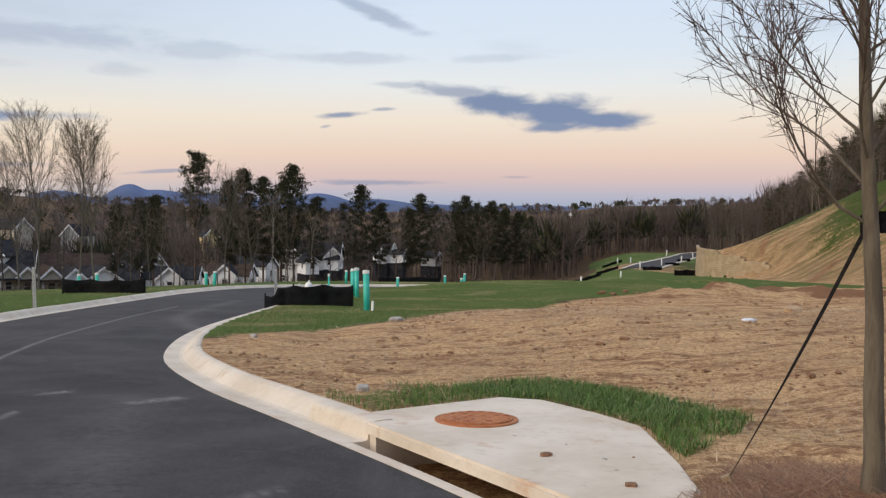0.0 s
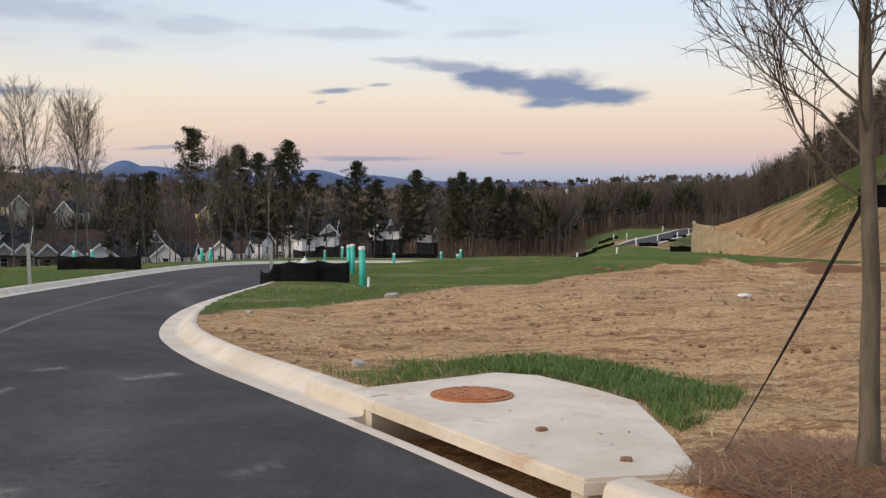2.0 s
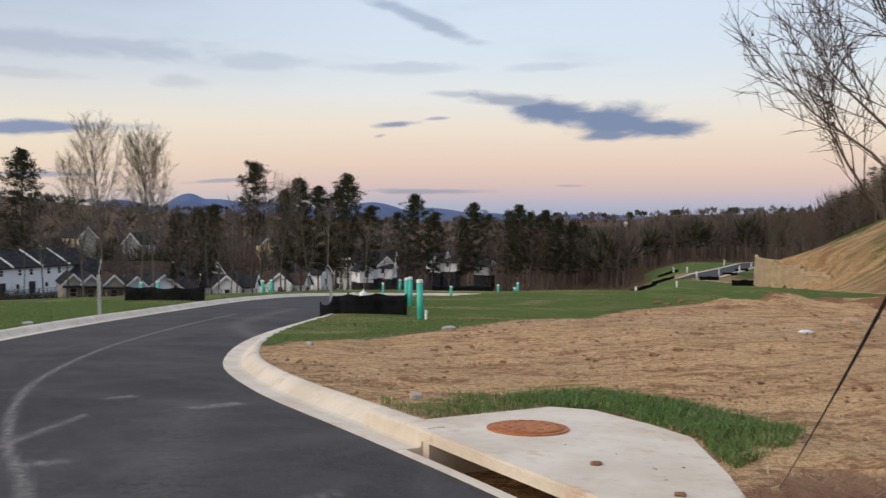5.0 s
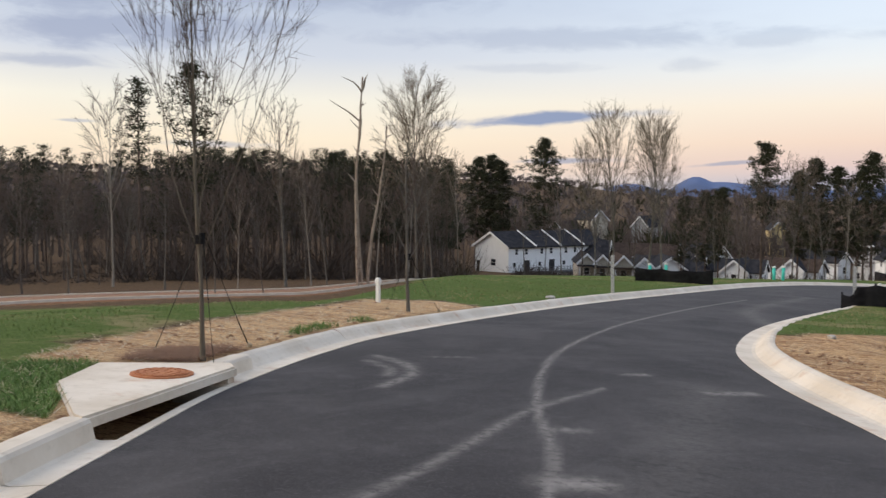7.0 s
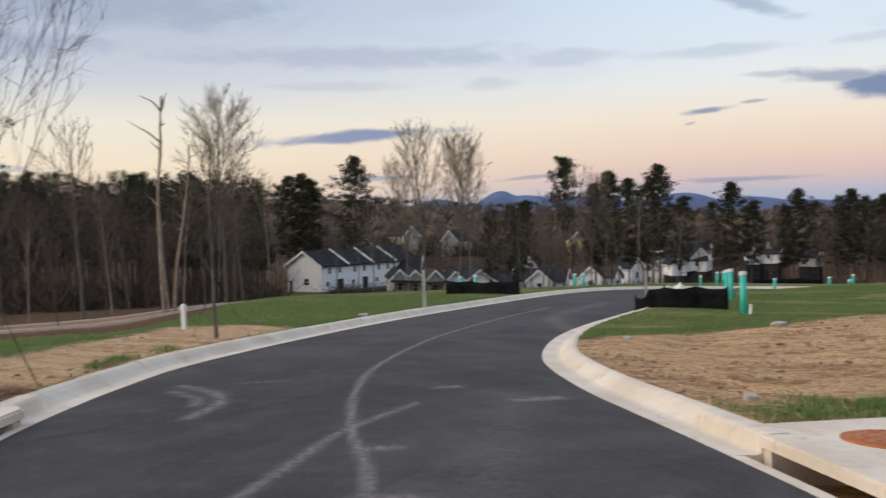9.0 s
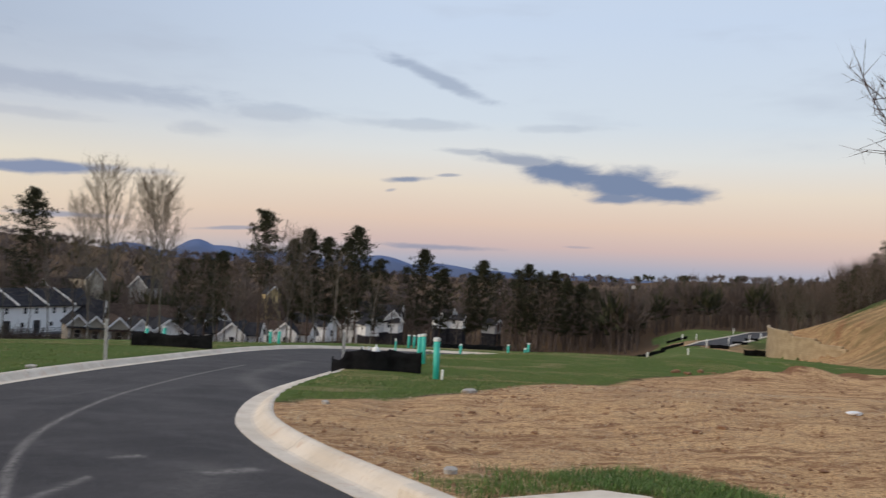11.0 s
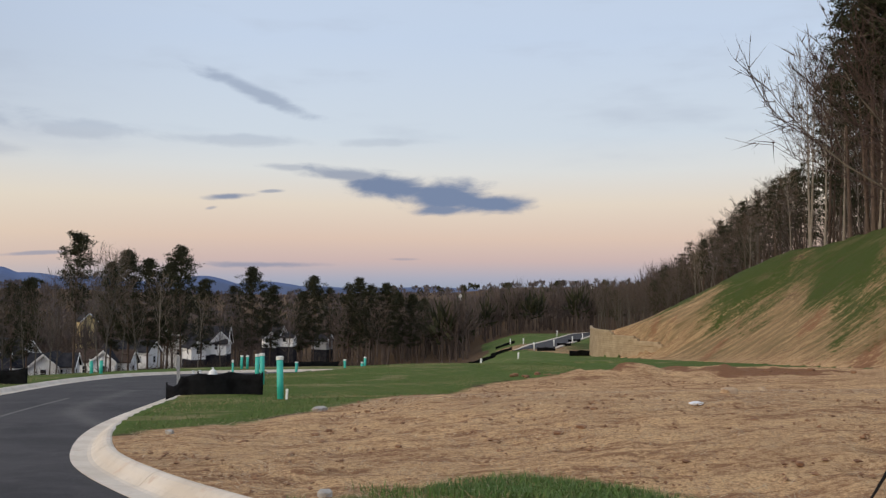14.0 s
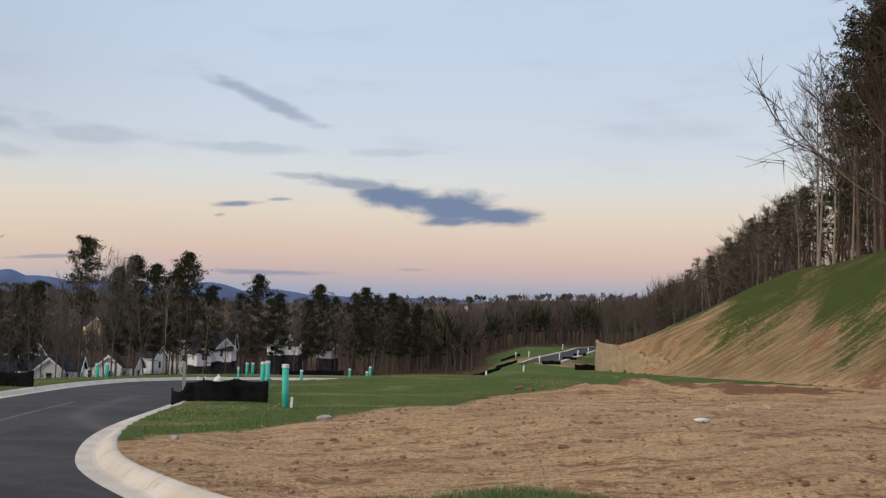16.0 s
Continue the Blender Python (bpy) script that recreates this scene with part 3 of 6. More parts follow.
def kerb_sections(line, sign, gap, group):
    """Kerb and gutter cast in lengths of about three metres, with open joints; none of the raised kerb in front of an inlet."""
    d = np.concatenate([[0], np.cumsum(np.linalg.norm(np.diff(line, axis=0), axis=1))])
    g0, g1 = gap
    cuts = [g0 - 1.15 - 3.0 * k for k in range(20, -1, -1) if g0 - 1.15 - 3.0 * k > 0.5] + [g0] + [g1] + [g1 + 1.15 + 3.0 * k for k in range(0, 60) if g1 + 1.15 + 3.0 * k < d[-1]]
    if cuts[0] > 0.6:
        cuts = [0.3] + cuts
    base = new("kerb")
    tagged(base, "pale cast concrete kerb and gutter along the road", "kerb", kind="structure")
    for s0, s1 in zip(cuts[:-1], cuts[1:]):
        prof = PROFILE if not (s0 >= g0 - 0.01 and s1 <= g1 + 0.01) else [(-0.02, -0.05), (-0.02, 0.004), (0.09, -0.004), (0.11, -0.02), (0.12, -0.3)]
        if abs(s1 - g0) < 0.01 or abs(s0 - g1) < 0.01:
            prof = UPRIGHT
        k = max(3, int((s1 - s0) / 0.22))
        ss = np.linspace(s0 + 0.006, s1 - 0.006, k)
        pts = np.stack([np.interp(ss, d, line[:, 0]), np.interp(ss, d, line[:, 1])], 1)
        tan = np.stack([np.interp(ss + 0.3, d, line[:, 0]) - np.interp(ss - 0.3, d, line[:, 0]), np.interp(ss + 0.3, d, line[:, 1]) - np.interp(ss - 0.3, d, line[:, 1])], 1)
        tan /= np.linalg.norm(tan, axis=1)[:, None] + 1e-9
        nor = np.stack([tan[:, 1], -tan[:, 0]], 1) * sign
        verts, faces = [], []
        jit = random.uniform(-0.006, 0.006)
        w = len(prof)
        for (px, py), (nx, ny) in zip(pts, nor):
            for o, h in prof:
                verts.append((px + nx * o, py + ny * o, float(road_z(px, py)) + h + (jit if h > 0.05 else 0)))
        for i in range(k - 1):
            for j in range(w - 1):
                q = (i * w + j, i * w + j + 1, (i + 1) * w + j + 1, (i + 1) * w + j)
                faces.append(q if sign > 0 else q[::-1])
        faces.append(tuple(range(w))[::-1] if sign > 0 else tuple(range(w)))
        faces.append(tuple((k - 1) * w + j for j in (range(w) if sign > 0 else range(w - 1, -1, -1))))
        raw("kerb_section", verts, faces, CONCRETE, base, False)
    return base


def along(line, p):
    d = np.concatenate([[0], np.cumsum(np.linalg.norm(np.diff(line, axis=0), axis=1))])
    return d[np.argmin(np.hypot(line[:, 0] - p[0], line[:, 1] - p[1]))]


kerb_r = kerb_sections(R_LINE, 1, (along(R_LINE, (0.62, 4.62)), along(R_LINE, (-0.75, 6.95))), "r")
kerb_l = kerb_sections(L_LINE, -1, (along(L_LINE, (-5.38, 3.6)), along(L_LINE, (-6.62, 5.65))), "l")


# ---------------------------------------------------------------- storm drain inlets
def solid(poly, zf, thick, bevel=0.02):
    """A slab on a plan polygon whose top follows zf."""
    bm = bmesh.new()
    area = sum(a[0] * b[1] - b[0] * a[1] for a, b in zip(poly, np.roll(poly, -1, 0)))
    pts = poly if area > 0 else poly[::-1]
    top = [bm.verts.new((x, y, zf(x, y))) for x, y in pts]
    bot = [bm.verts.new((x, y, zf(x, y) - thick)) for x, y in pts]
    bm.faces.new(top)
    bm.faces.new(bot[::-1])
    n = len(pts)
    for i in range(n):
        bm.faces.new((top[i], bot[i], bot[(i + 1) % n], top[(i + 1) % n]))
    if bevel:
        bmesh.ops.bevel(bm, geom=[e for e in bm.edges if all(v in top for v in e.verts)], offset=bevel, segments=2, affect="EDGES")
    return bm


def disc(r, h, seg=48):
    bm = bmesh.new()
    bmesh.ops.create_cone(bm, cap_ends=True, segments=seg, radius1=r, radius2=r, depth=h)
    return bm


def tilt_on(x, y, z, slope):
    """Pose of a thing lying on ground that falls by slope along y."""
    return Matrix.Translation((x, y, z)) @ Matrix.Rotation(math.atan(slope), 4, "X")


def manhole(x, y, z, size=1.0):
    base = new("manhole_cover")
    base.matrix_world = tilt_on(x, y, z, -0.058) @ Matrix.Diagonal((size, size, 1, 1))
    ring = disc(0.345, 0.02)
    part("frame_ring", ring, RUST, base)
    bm = disc(0.30, 0.03)
    bmesh.ops.translate(bm, verts=bm.verts, vec=(0, 0, 0.006))
    cover = part("cover", bm, RUST, base)
    for rr, n in ((0.10, 6), (0.19, 12), (0.265, 18)):
        for k in range(n):
            a = 2 * math.pi * k / n
            b = bmesh.new()
            bmesh.ops.create_cube(b, size=1, matrix=Matrix.LocRotScale((rr * math.cos(a), rr * math.sin(a), 0.022), Euler((0, 0, a)), (0.03, 0.045, 0.008)))
            part("raised_lug", b, RUST, cover)
    return tagged(base, "rusty round cast-iron manhole cover set in concrete", "manhole cover", group="manhole covers")


def inlet(poly, name_label, lid, front):
    base = new("storm_drain_inlet")
    zf = lambda x, y: float(road_z(x, y)) + 0.15
    part("top_slab", solid(poly, zf, 0.09, 0.022), CONCRETE, base, "stained concrete slab")
    (ax, ay), (bx, by) = front
    dx, dy = bx - ax, by - ay
    ln = math.hypot(dx, dy)
    dx, dy = dx / ln, dy / ln
    cx, cy = sum(p[0] for p in poly) / len(poly), sum(p[1] for p in poly) / len(poly)
    nx, ny = -dy, dx
    if (cx - ax) * nx + (cy - ay) * ny < 0:
        nx, ny = -nx, -ny
    for px, py, qx, qy in ((ax, ay, dx, dy), (bx, by, -dx, -dy)):
        pts = np.array([(px, py), (px + qx * 0.14, py + qy * 0.14), (px + qx * 0.14 + nx * 0.6, py + qy * 0.14 + ny * 0.6), (px + nx * 0.6, py + ny * 0.6)])
        pts = pts + np.array([nx, ny]) * 0.03
        part("side_wall", solid(pts, lambda x, y: zf(x, y) - 0.095, 0.34, 0.01), CONCRETE, base)
    # silt and dead leaves lying in the throat
    rng = random.Random(3)
    for k in range(60):
        u, w = rng.uniform(0.1, ln - 0.1), rng.uniform(-0.28, 0.2)
        b = bmesh.new()
        bmesh.ops.create_icosphere(b, subdivisions=1, radius=rng.uniform(0.012, 0.04))
        for vv in b.verts:
            vv.co = vv.co * rng.uniform(0.7, 1.3)
            vv.co.z *= 0.5
        px, py = ax + dx * u + nx * w, ay + dy * u + ny * w
        bmesh.ops.translate(b, verts=b.verts, vec=(px, py, float(road_z(px, py)) - 0.17))
        part("silt_clod", b, CLAY, base)
    manhole(lid[0], lid[1], zf(lid[0], lid[1]) + 0.004, lid[2])
    return tagged(base, name_label, "storm drain", group="storm drain inlets")


inlet(SLAB_R, "pale concrete kerb inlet with clay stains beside the road bend", (0.29, 7.25, 1.0), (SLAB_R[0], SLAB_R[1]))
inlet(SLAB_L, "pale concrete kerb inlet at the outer side of the bend", (-6.78, 4.96, 0.8), (SLAB_L[0], SLAB_L[1]))


# ---------------------------------------------------------------- trees
def bark(name, c1, c2, ring=0.0):
    def build(n, p):
        v = local(n)
        ridge = n.noise(n.scaled(v, 14.0, 14.0, 2.2), 1.0, 5, 0.7, 0.4)
        blot = n.noise(v, 1.4, 4, 0.6)
        col = shade(n, ridge, c1, c2, 0.35, 0.65)
        col = n.mix(n.math("MULTIPLY", n.ramp01(blot, 0.5, 0.75), 0.4), col, tuple(k * 0.65 for k in c1))
        tone = n.add("ShaderNodeObjectInfo").outputs["Random"]
        col = n.mix(n.math("MULTIPLY", tone, 0.3), col, tuple(k * 0.6 for k in c2))
        n.link(col, p.inputs["Base Color"])
        p.inputs["Roughness"].default_value = 0.9
        bump(n, p, ridge, 0.6, 0.02)
    return material(name, build)


def leafy(name, c1, c2):
    def build(n, p):
        g = n.add("ShaderNodeNewGeometry")
        col = n.mix(g.outputs["Random Per Island"], c1, c2)
        big = n.noise(local(n), 0.6, 3, 0.6)
        col = n.mix(n.math("MULTIPLY", n.ramp01(big, 0.4, 0.7), 0.5), col, tuple(k * 0.5 for k in c1))
        n.link(col, p.inputs["Base Color"])
        p.inputs["Roughness"].default_value = 0.8
        p.inputs["Specular IOR Level"].default_value = 0.2
    return material(name, build)


BARK_DARK = bark("dark_bark", (0.060, 0.045, 0.036), (0.135, 0.105, 0.085))
BARK_GREY = bark("grey_bark", (0.085, 0.072, 0.058), (0.18, 0.155, 0.125))
BARK_PALE = bark("pale_bark", (0.20, 0.165, 0.13), (0.34, 0.29, 0.235))
BARK_DEAD = bark("bare_dead_wood", (0.17, 0.12, 0.085), (0.44, 0.35, 0.27))
BARK_PINE = bark("pine_bark", (0.058, 0.040, 0.031), (0.145, 0.098, 0.072))
TWIG = leafy("twigs", (0.10, 0.073, 0.058), (0.17, 0.125, 0.10))
TWIG_BUD = leafy("budding_twigs", (0.16, 0.122, 0.088), (0.25, 0.195, 0.14))
NEEDLES = leafy("pine_needles", (0.022, 0.027, 0.013), (0.062, 0.060, 0.030))
TWIG_YOUNG = leafy("reddish_twigs", (0.060, 0.038, 0.031), (0.110, 0.072, 0.058))
BRUSHWOOD = leafy("brushwood", (0.048, 0.036, 0.030), (0.095, 0.070, 0.054))
# twig colour made paler and greyer to stand in for distance haze
TWIG_HAZE_TINT = leafy("haze_tinted_twigs", (0.105, 0.088, 0.088), (0.165, 0.135, 0.130))
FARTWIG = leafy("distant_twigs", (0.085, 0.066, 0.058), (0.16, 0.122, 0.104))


class Tubes:
    """Gathers tapered tubes and thin blades into one mesh."""

    def __init__(self):
        self.v, self.f = [], []

    def tube(self, pts, radii, sides):
        base = len(self.v)
        pts = np.asarray(pts, float)
        k = len(pts)
        for i, (p, r) in enumerate(zip(pts, radii)):
            t = pts[min(i + 1, k - 1)] - pts[max(i - 1, 0)]
            t = t / (np.linalg.norm(t) + 1e-9)
            a = np.cross(t, (0.31, 0.95, 0.07))
            a /= np.linalg.norm(a) + 1e-9
            b = np.cross(t, a)
            for s in range(sides):
                w = 2 * math.pi * s / sides
                self.v.append(tuple(p + r * (math.cos(w) * a + math.sin(w) * b)))
        for i in range(k - 1):
            for s in range(sides):
                s2 = (s + 1) % sides
                self.f.append((base + i * sides + s, base + i * sides + s2, base + (i + 1) * sides + s2, base + (i + 1) * sides + s))

    def blade(self, p, q, w, side):
        base = len(self.v)
        self.v += [tuple(p - side * w), tuple(p + side * w), tuple(q)]
        self.f.append((base, base + 1, base + 2))

    def mesh(self, name, mat):
        me = bpy.data.meshes.new(name)
        me.from_pydata(self.v, [], self.f)
        me.materials.append(mat)
        me.shade_smooth()
        return me


def unit(v):
    return v / (np.linalg.norm(v) + 1e-9)


def bough(rng, start, way, length, segs, wobble, lift):
    pts, p, d = [start], np.array(start, float), unit(np.array(way, float))
    for _ in range(segs):
        d = unit(d + rng.normal(0, wobble, 3) + np.array((0, 0, lift)))
        p = p + d * length / segs
        pts.append(p.copy())
    return np.array(pts)


def bare_tree(seed, height, style, trunk_mat, twig_mat, name="bare_tree", twig_w=0.012):
    """A leafless tree: trunk and limbs, and a crown of branches and twigs."""
    rng = np.random.RandomState(seed)
    trunk, crown = Tubes(), Tubes()
    r0 = style["girth"] * height
    stems = style.get("stems", 1)
    counts = style["counts"]
    fork = style["fork"]
    for st in range(stems):
        lean = rng.normal(0, style.get("lean", 0.02), 3) if stems == 1 else np.array((math.cos(st * 2.4), math.sin(st * 2.4), 0)) * 0.10
        pts = bough(rng, (0, 0, -0.15), np.array((0, 0, 1.0)) + lean * (1, 1, 0), height * style["trunk"], 9, 0.028, 0.05)
        rad = np.linspace(r0, r0 * 0.28, 10) * (1.0 if stems == 1 else 0.75)
        rad[0] *= 1.35
        trunk.tube(pts, rad, 7)
        for i in range(counts[0]):
            u = fork + (1 - fork) * (i + rng.rand() * 0.8) / counts[0]
            k = min(int(u * 9), 8)
            p = pts[k] + (pts[k + 1] - pts[k]) * (u * 9 - k)
            a = i * 2.4 + rng.rand() * 0.9 + st
            out_ = style["open"] * (1 - 0.45 * u) + rng.normal(0, 0.08)
            d = np.array((math.cos(a) * math.sin(out_), math.sin(a) * math.sin(out_), math.cos(out_)))
            ln = height * style["limb"] * (1.1 - style["top"] * (u - fork) / (1 - fork + 1e-6)) * rng.uniform(0.75, 1.15)
            lr = max(r0 * style.get("limb_r", 0.34) * (1.15 - 0.7 * u), 0.005)
            lp = bough(rng, p, d, ln, 6, style["wobble"], style["lift"])
            trunk.tube(lp, np.linspace(lr, lr * 0.25, 7), 5 if style.get("round_twigs") else 3)
            for j in range(counts[1]):
                w = 0.22 + 0.76 * (j + rng.rand()) / counts[1]
                kk = min(int(w * 6), 5)
                q = lp[kk] + (lp[kk + 1] - lp[kk]) * (w * 6 - kk)
                d2 = unit(unit(lp[kk + 1] - lp[kk]) + rng.normal(0, style["spread"], 3) + np.array((0, 0, 0.12)))
                l2 = ln * rng.uniform(*style.get("sub", (0.28, 0.5))) * (1.15 - 0.6 * w)
                bp = bough(rng, q, d2, l2, 4, style["wobble"] * 1.1, style["lift"] * 0.8)
                crown.tube(bp, np.linspace(lr * 0.34, lr * 0.12, 5), 3)
                for m in range(counts[2]):
                    w2 = 0.15 + 0.85 * (m + rng.rand()) / counts[2]
                    k2 = min(int(w2 * 4), 3)
                    q2 = bp[k2] + (bp[k2 + 1] - bp[k2]) * (w2 * 4 - k2)
                    d3 = unit(unit(bp[k2 + 1] - bp[k2]) + rng.normal(0, style["spread"], 3) + np.array((0, 0, 0.1)))
                    l3 = l2 * rng.uniform(0.3, 0.6)
                    tp = bough(rng, q2, d3, l3, 2, 0.12, 0.04)
                    if style.get("round_twigs"):
                        crown.tube(tp, (twig_w, twig_w * 0.8, twig_w * 0.4), 3)
                    else:
                        sd = unit(np.cross(d3, rng.normal(0, 1, 3)))
                        crown.blade(tp[0], tp[2], twig_w * 2, sd)
                    for x in range(style.get("extra", 2)):
                        d4 = unit(d3 + rng.normal(0, 0.5, 3))
                        sd = unit(np.cross(d4, rng.normal(0, 1, 3)))
                        s0 = tp[0] + (tp[2] - tp[0]) * rng.uniform(0.2, 1)
                        crown.blade(s0, s0 + d4 * l3 * rng.uniform(0.35, 0.8), twig_w * 1.3, sd)
    top = max(max(v[2] for v in crown.v), max(v[2] for v in trunk.v))
    for tubes in (trunk, crown):
        tubes.v = [(v[0] * height / top, v[1] * height / top, v[2] * height / top) for v in tubes.v]
    ob = new(name)
    t = new("trunk", trunk.mesh("trunk", trunk_mat))
    c = new("crown", crown.mesh("crown", twig_mat))
    t.parent = c.parent = ob
    return ob


def pine_tree(seed, height, crown_from, width, limbs, clumps, blades, name="pine_tree", needles=None):
    """A tall pine: bare lower trunk, uneven limbs, and needles in loose sprays along their outer halves."""
    rng = np.random.RandomState(seed)
    trunk, crown = Tubes(), Tubes()
    pts = bough(rng, (0, 0, -0.2), (rng.normal(0, 0.02), rng.normal(0, 0.02), 1), height * 0.97, 9, 0.014, 0.04)
    r0 = height * 0.0088
    rad = np.linspace(r0, r0 * 0.2, 10)
    rad[0] *= 1.3
    trunk.tube(pts, rad, 6)
    for i in range(limbs):
        u = crown_from + (0.985 - crown_from) * ((i + rng.rand()) / limbs) ** 0.95
        k = min(int(u * 9), 8)
        p = pts[k] + (pts[k + 1] - pts[k]) * (u * 9 - k)
        a = i * 2.4 + rng.rand() * 1.4
        s = (u - crown_from) / (1 - crown_from)
        reach = width * max(0.06, math.sin(math.pi * min(0.985, 0.14 + 0.85 * s)) ** 0.9) * rng.uniform(0.4, 1.2)
        lp = bough(rng, p, (math.cos(a), math.sin(a), 0.05 + 0.75 * s), reach, 2, 0.16, 0.1)
        trunk.tube(lp, np.linspace(r0 * 0.22, r0 * 0.05, 3), 3)
        for c in range(clumps):
            w = rng.uniform(0.3, 1.04)
            kk = min(int(w * 2), 1)
            q = lp[kk] + (lp[kk + 1] - lp[kk]) * (w * 2 - kk) + rng.normal(0, 0.25, 3) * (1, 1, 0.6)
            size = rng.uniform(0.30, 0.55) * height / 18
            for m in range(blades):
                d = unit(rng.normal(0, 1, 3) + np.array((0, 0, 0.35)))
                sd = unit(np.cross(d, rng.normal(0, 1, 3)))
                b = q + rng.normal(0, 1, 3) * size * (0.55, 0.55, 0.3)
                crown.blade(b, b + d * size * rng.uniform(0.5, 0.9), 0.055 * height / 18, sd)
    # dead stubs below the crown
    for i in range(9):
        p = pts[min(int(rng.uniform(0.3, crown_from) * 9), 8)]
        a = rng.rand() * 6.28
        trunk.tube(bough(rng, p, (math.cos(a), math.sin(a), 0.1), rng.uniform(0.4, 1.8), 2, 0.1, 0), (r0 * 0.14, r0 * 0.1, r0 * 0.04), 3)
    ob = new(name)
    t = new("trunk", trunk.mesh("trunk", BARK_PINE))
    c = new("crown", crown.mesh("crown", needles or NEEDLES))
    t.parent = c.parent = ob
    return ob


def wild_tree(seed, height, low, radius, limbs, subs, twigs, trunk_mat, twig_mat, twig_w=0.02, girth=0.0075, name="bare_tree"):
    """A leafless tree grown in the open: ascending limbs that fill an egg-shaped crown, ending in a haze of fine twigs."""
    rng = np.random.RandomState(seed)
    trunk, crown = Tubes(), Tubes()
    r0 = girth * height
    pts = bough(rng, (0, 0, -0.2), (rng.normal(0, 0.03), rng.normal(0, 0.03), 1), height * 0.9, 9, 0.035, 0.05)
    rad = np.linspace(r0, r0 * 0.12, 10)
    rad[0] *= 1.35
    trunk.tube(pts, rad, 6)
    R = radius * height
    segs = 5 if twigs > 6 else 3
    for i in range(limbs):
        u = low * 0.85 + (0.86 - low * 0.85) * (i + rng.rand()) / limbs
        k = min(int(u / 0.9 * 9), 8)
        p = pts[k] + (pts[k + 1] - pts[k]) * min(u / 0.9 * 9 - k, 1)
        a = i * 2.4 + rng.rand() * 0.9
        # the limb's tip lies on the crown's outline
        e = min(u + (0.95 - u) * rng.uniform(0.25, 0.95) + 0.02, 0.95)
        s = (e - low) / (1 - low)
        out_ = R * math.sqrt(max(0.02, 1 - (2 * min(max(s, 0.05), 1) ** 0.85 - 1) ** 2)) * rng.uniform(0.7, 1.05)
        rise = (e - u) * height
        lp = []
        for q in range(segs + 1):
            f = q / segs
            lp.append(p + np.array((math.cos(a + 0.3 * f), math.sin(a + 0.3 * f), 0)) * out_ * f ** 0.85 + np.array((0, 0, rise * f ** 1.2)) + rng.normal(0, 0.016 * height * f * (1 - f) + 0.002, 3))
        lp = np.array(lp)
        ln = np.linalg.norm(lp[-1] - lp[0])
        lr = r0 * (0.44 - 0.3 * u)
        trunk.tube(lp, np.linspace(lr, lr * 0.15, segs + 1), 3)
        for j in range(subs):
            w = 0.25 + 0.74 * (j + rng.rand()) / subs
            kk = min(int(w * segs), segs - 1)
            q = lp[kk] + (lp[kk + 1] - lp[kk]) * (w * segs - kk)
            away_ = unit(np.array((q[0], q[1], (q[2] - height * (low + 0.25)) * 0.7)))
            d2 = unit(unit(lp[kk + 1] - lp[kk]) * 0.6 + away_ * 0.6 + rng.normal(0, 0.4, 3) + np.array((0, 0, 0.1)))
            l2 = height * rng.uniform(0.045, 0.105) * (1.2 - 0.5 * w)
            bp = bough(rng, q, d2, l2, 2, 0.12, 0.1)
            crown.tube(bp, np.linspace(max(lr * 0.28, twig_w), twig_w * 0.6, 3), 3)
            for m in range(twigs):
                w2 = 0.1 + 0.9 * (m + rng.rand()) / twigs
                k2 = min(int(w2 * 2), 1)
                q2 = bp[k2] + (bp[k2 + 1] - bp[k2]) * (w2 * 2 - k2)
                d3 = unit(d2 + rng.normal(0, 0.5, 3) + np.array((0, 0, 0.15)))
                crown.blade(q2, q2 + d3 * l2 * rng.uniform(0.35, 0.75), twig_w, unit(np.cross(d3, rng.normal(0, 1, 3))))
    top = max(max(v[2] for v in crown.v), max(v[2] for v in trunk.v))
    for tubes in (trunk, crown):
        tubes.v = [(v[0] * height / top, v[1] * height / top, v[2] * height / top) for v in tubes.v]
    ob = new(name)
    t = new("trunk", trunk.mesh("trunk", trunk_mat))
    c = new("crown", crown.mesh("crown", twig_mat))
    t.parent = c.parent = ob
    return ob


def put(x, y, height, made_height, turn, lean=0.0):
    k = height / made_height
    z = ground_z(x, y)
    return Matrix.Translation((x, y, z)) @ Matrix.Rotation(radians(turn), 4, "Z") @ Matrix.Rotation(radians(lean), 4, "X") @ Matrix.Diagonal((k, k, k, 1))


def polar(bearing, r):
    return r * math.sin(radians(bearing)), r * math.cos(radians(bearing))


def topped(bearing, r, top):
    """Place on a bearing and the height that brings the crown to the given angle over the eye."""
    x, y = polar(bearing, r)
    return x, y, 1.55 + r * math.tan(radians(top)) - ground_z(x, y)


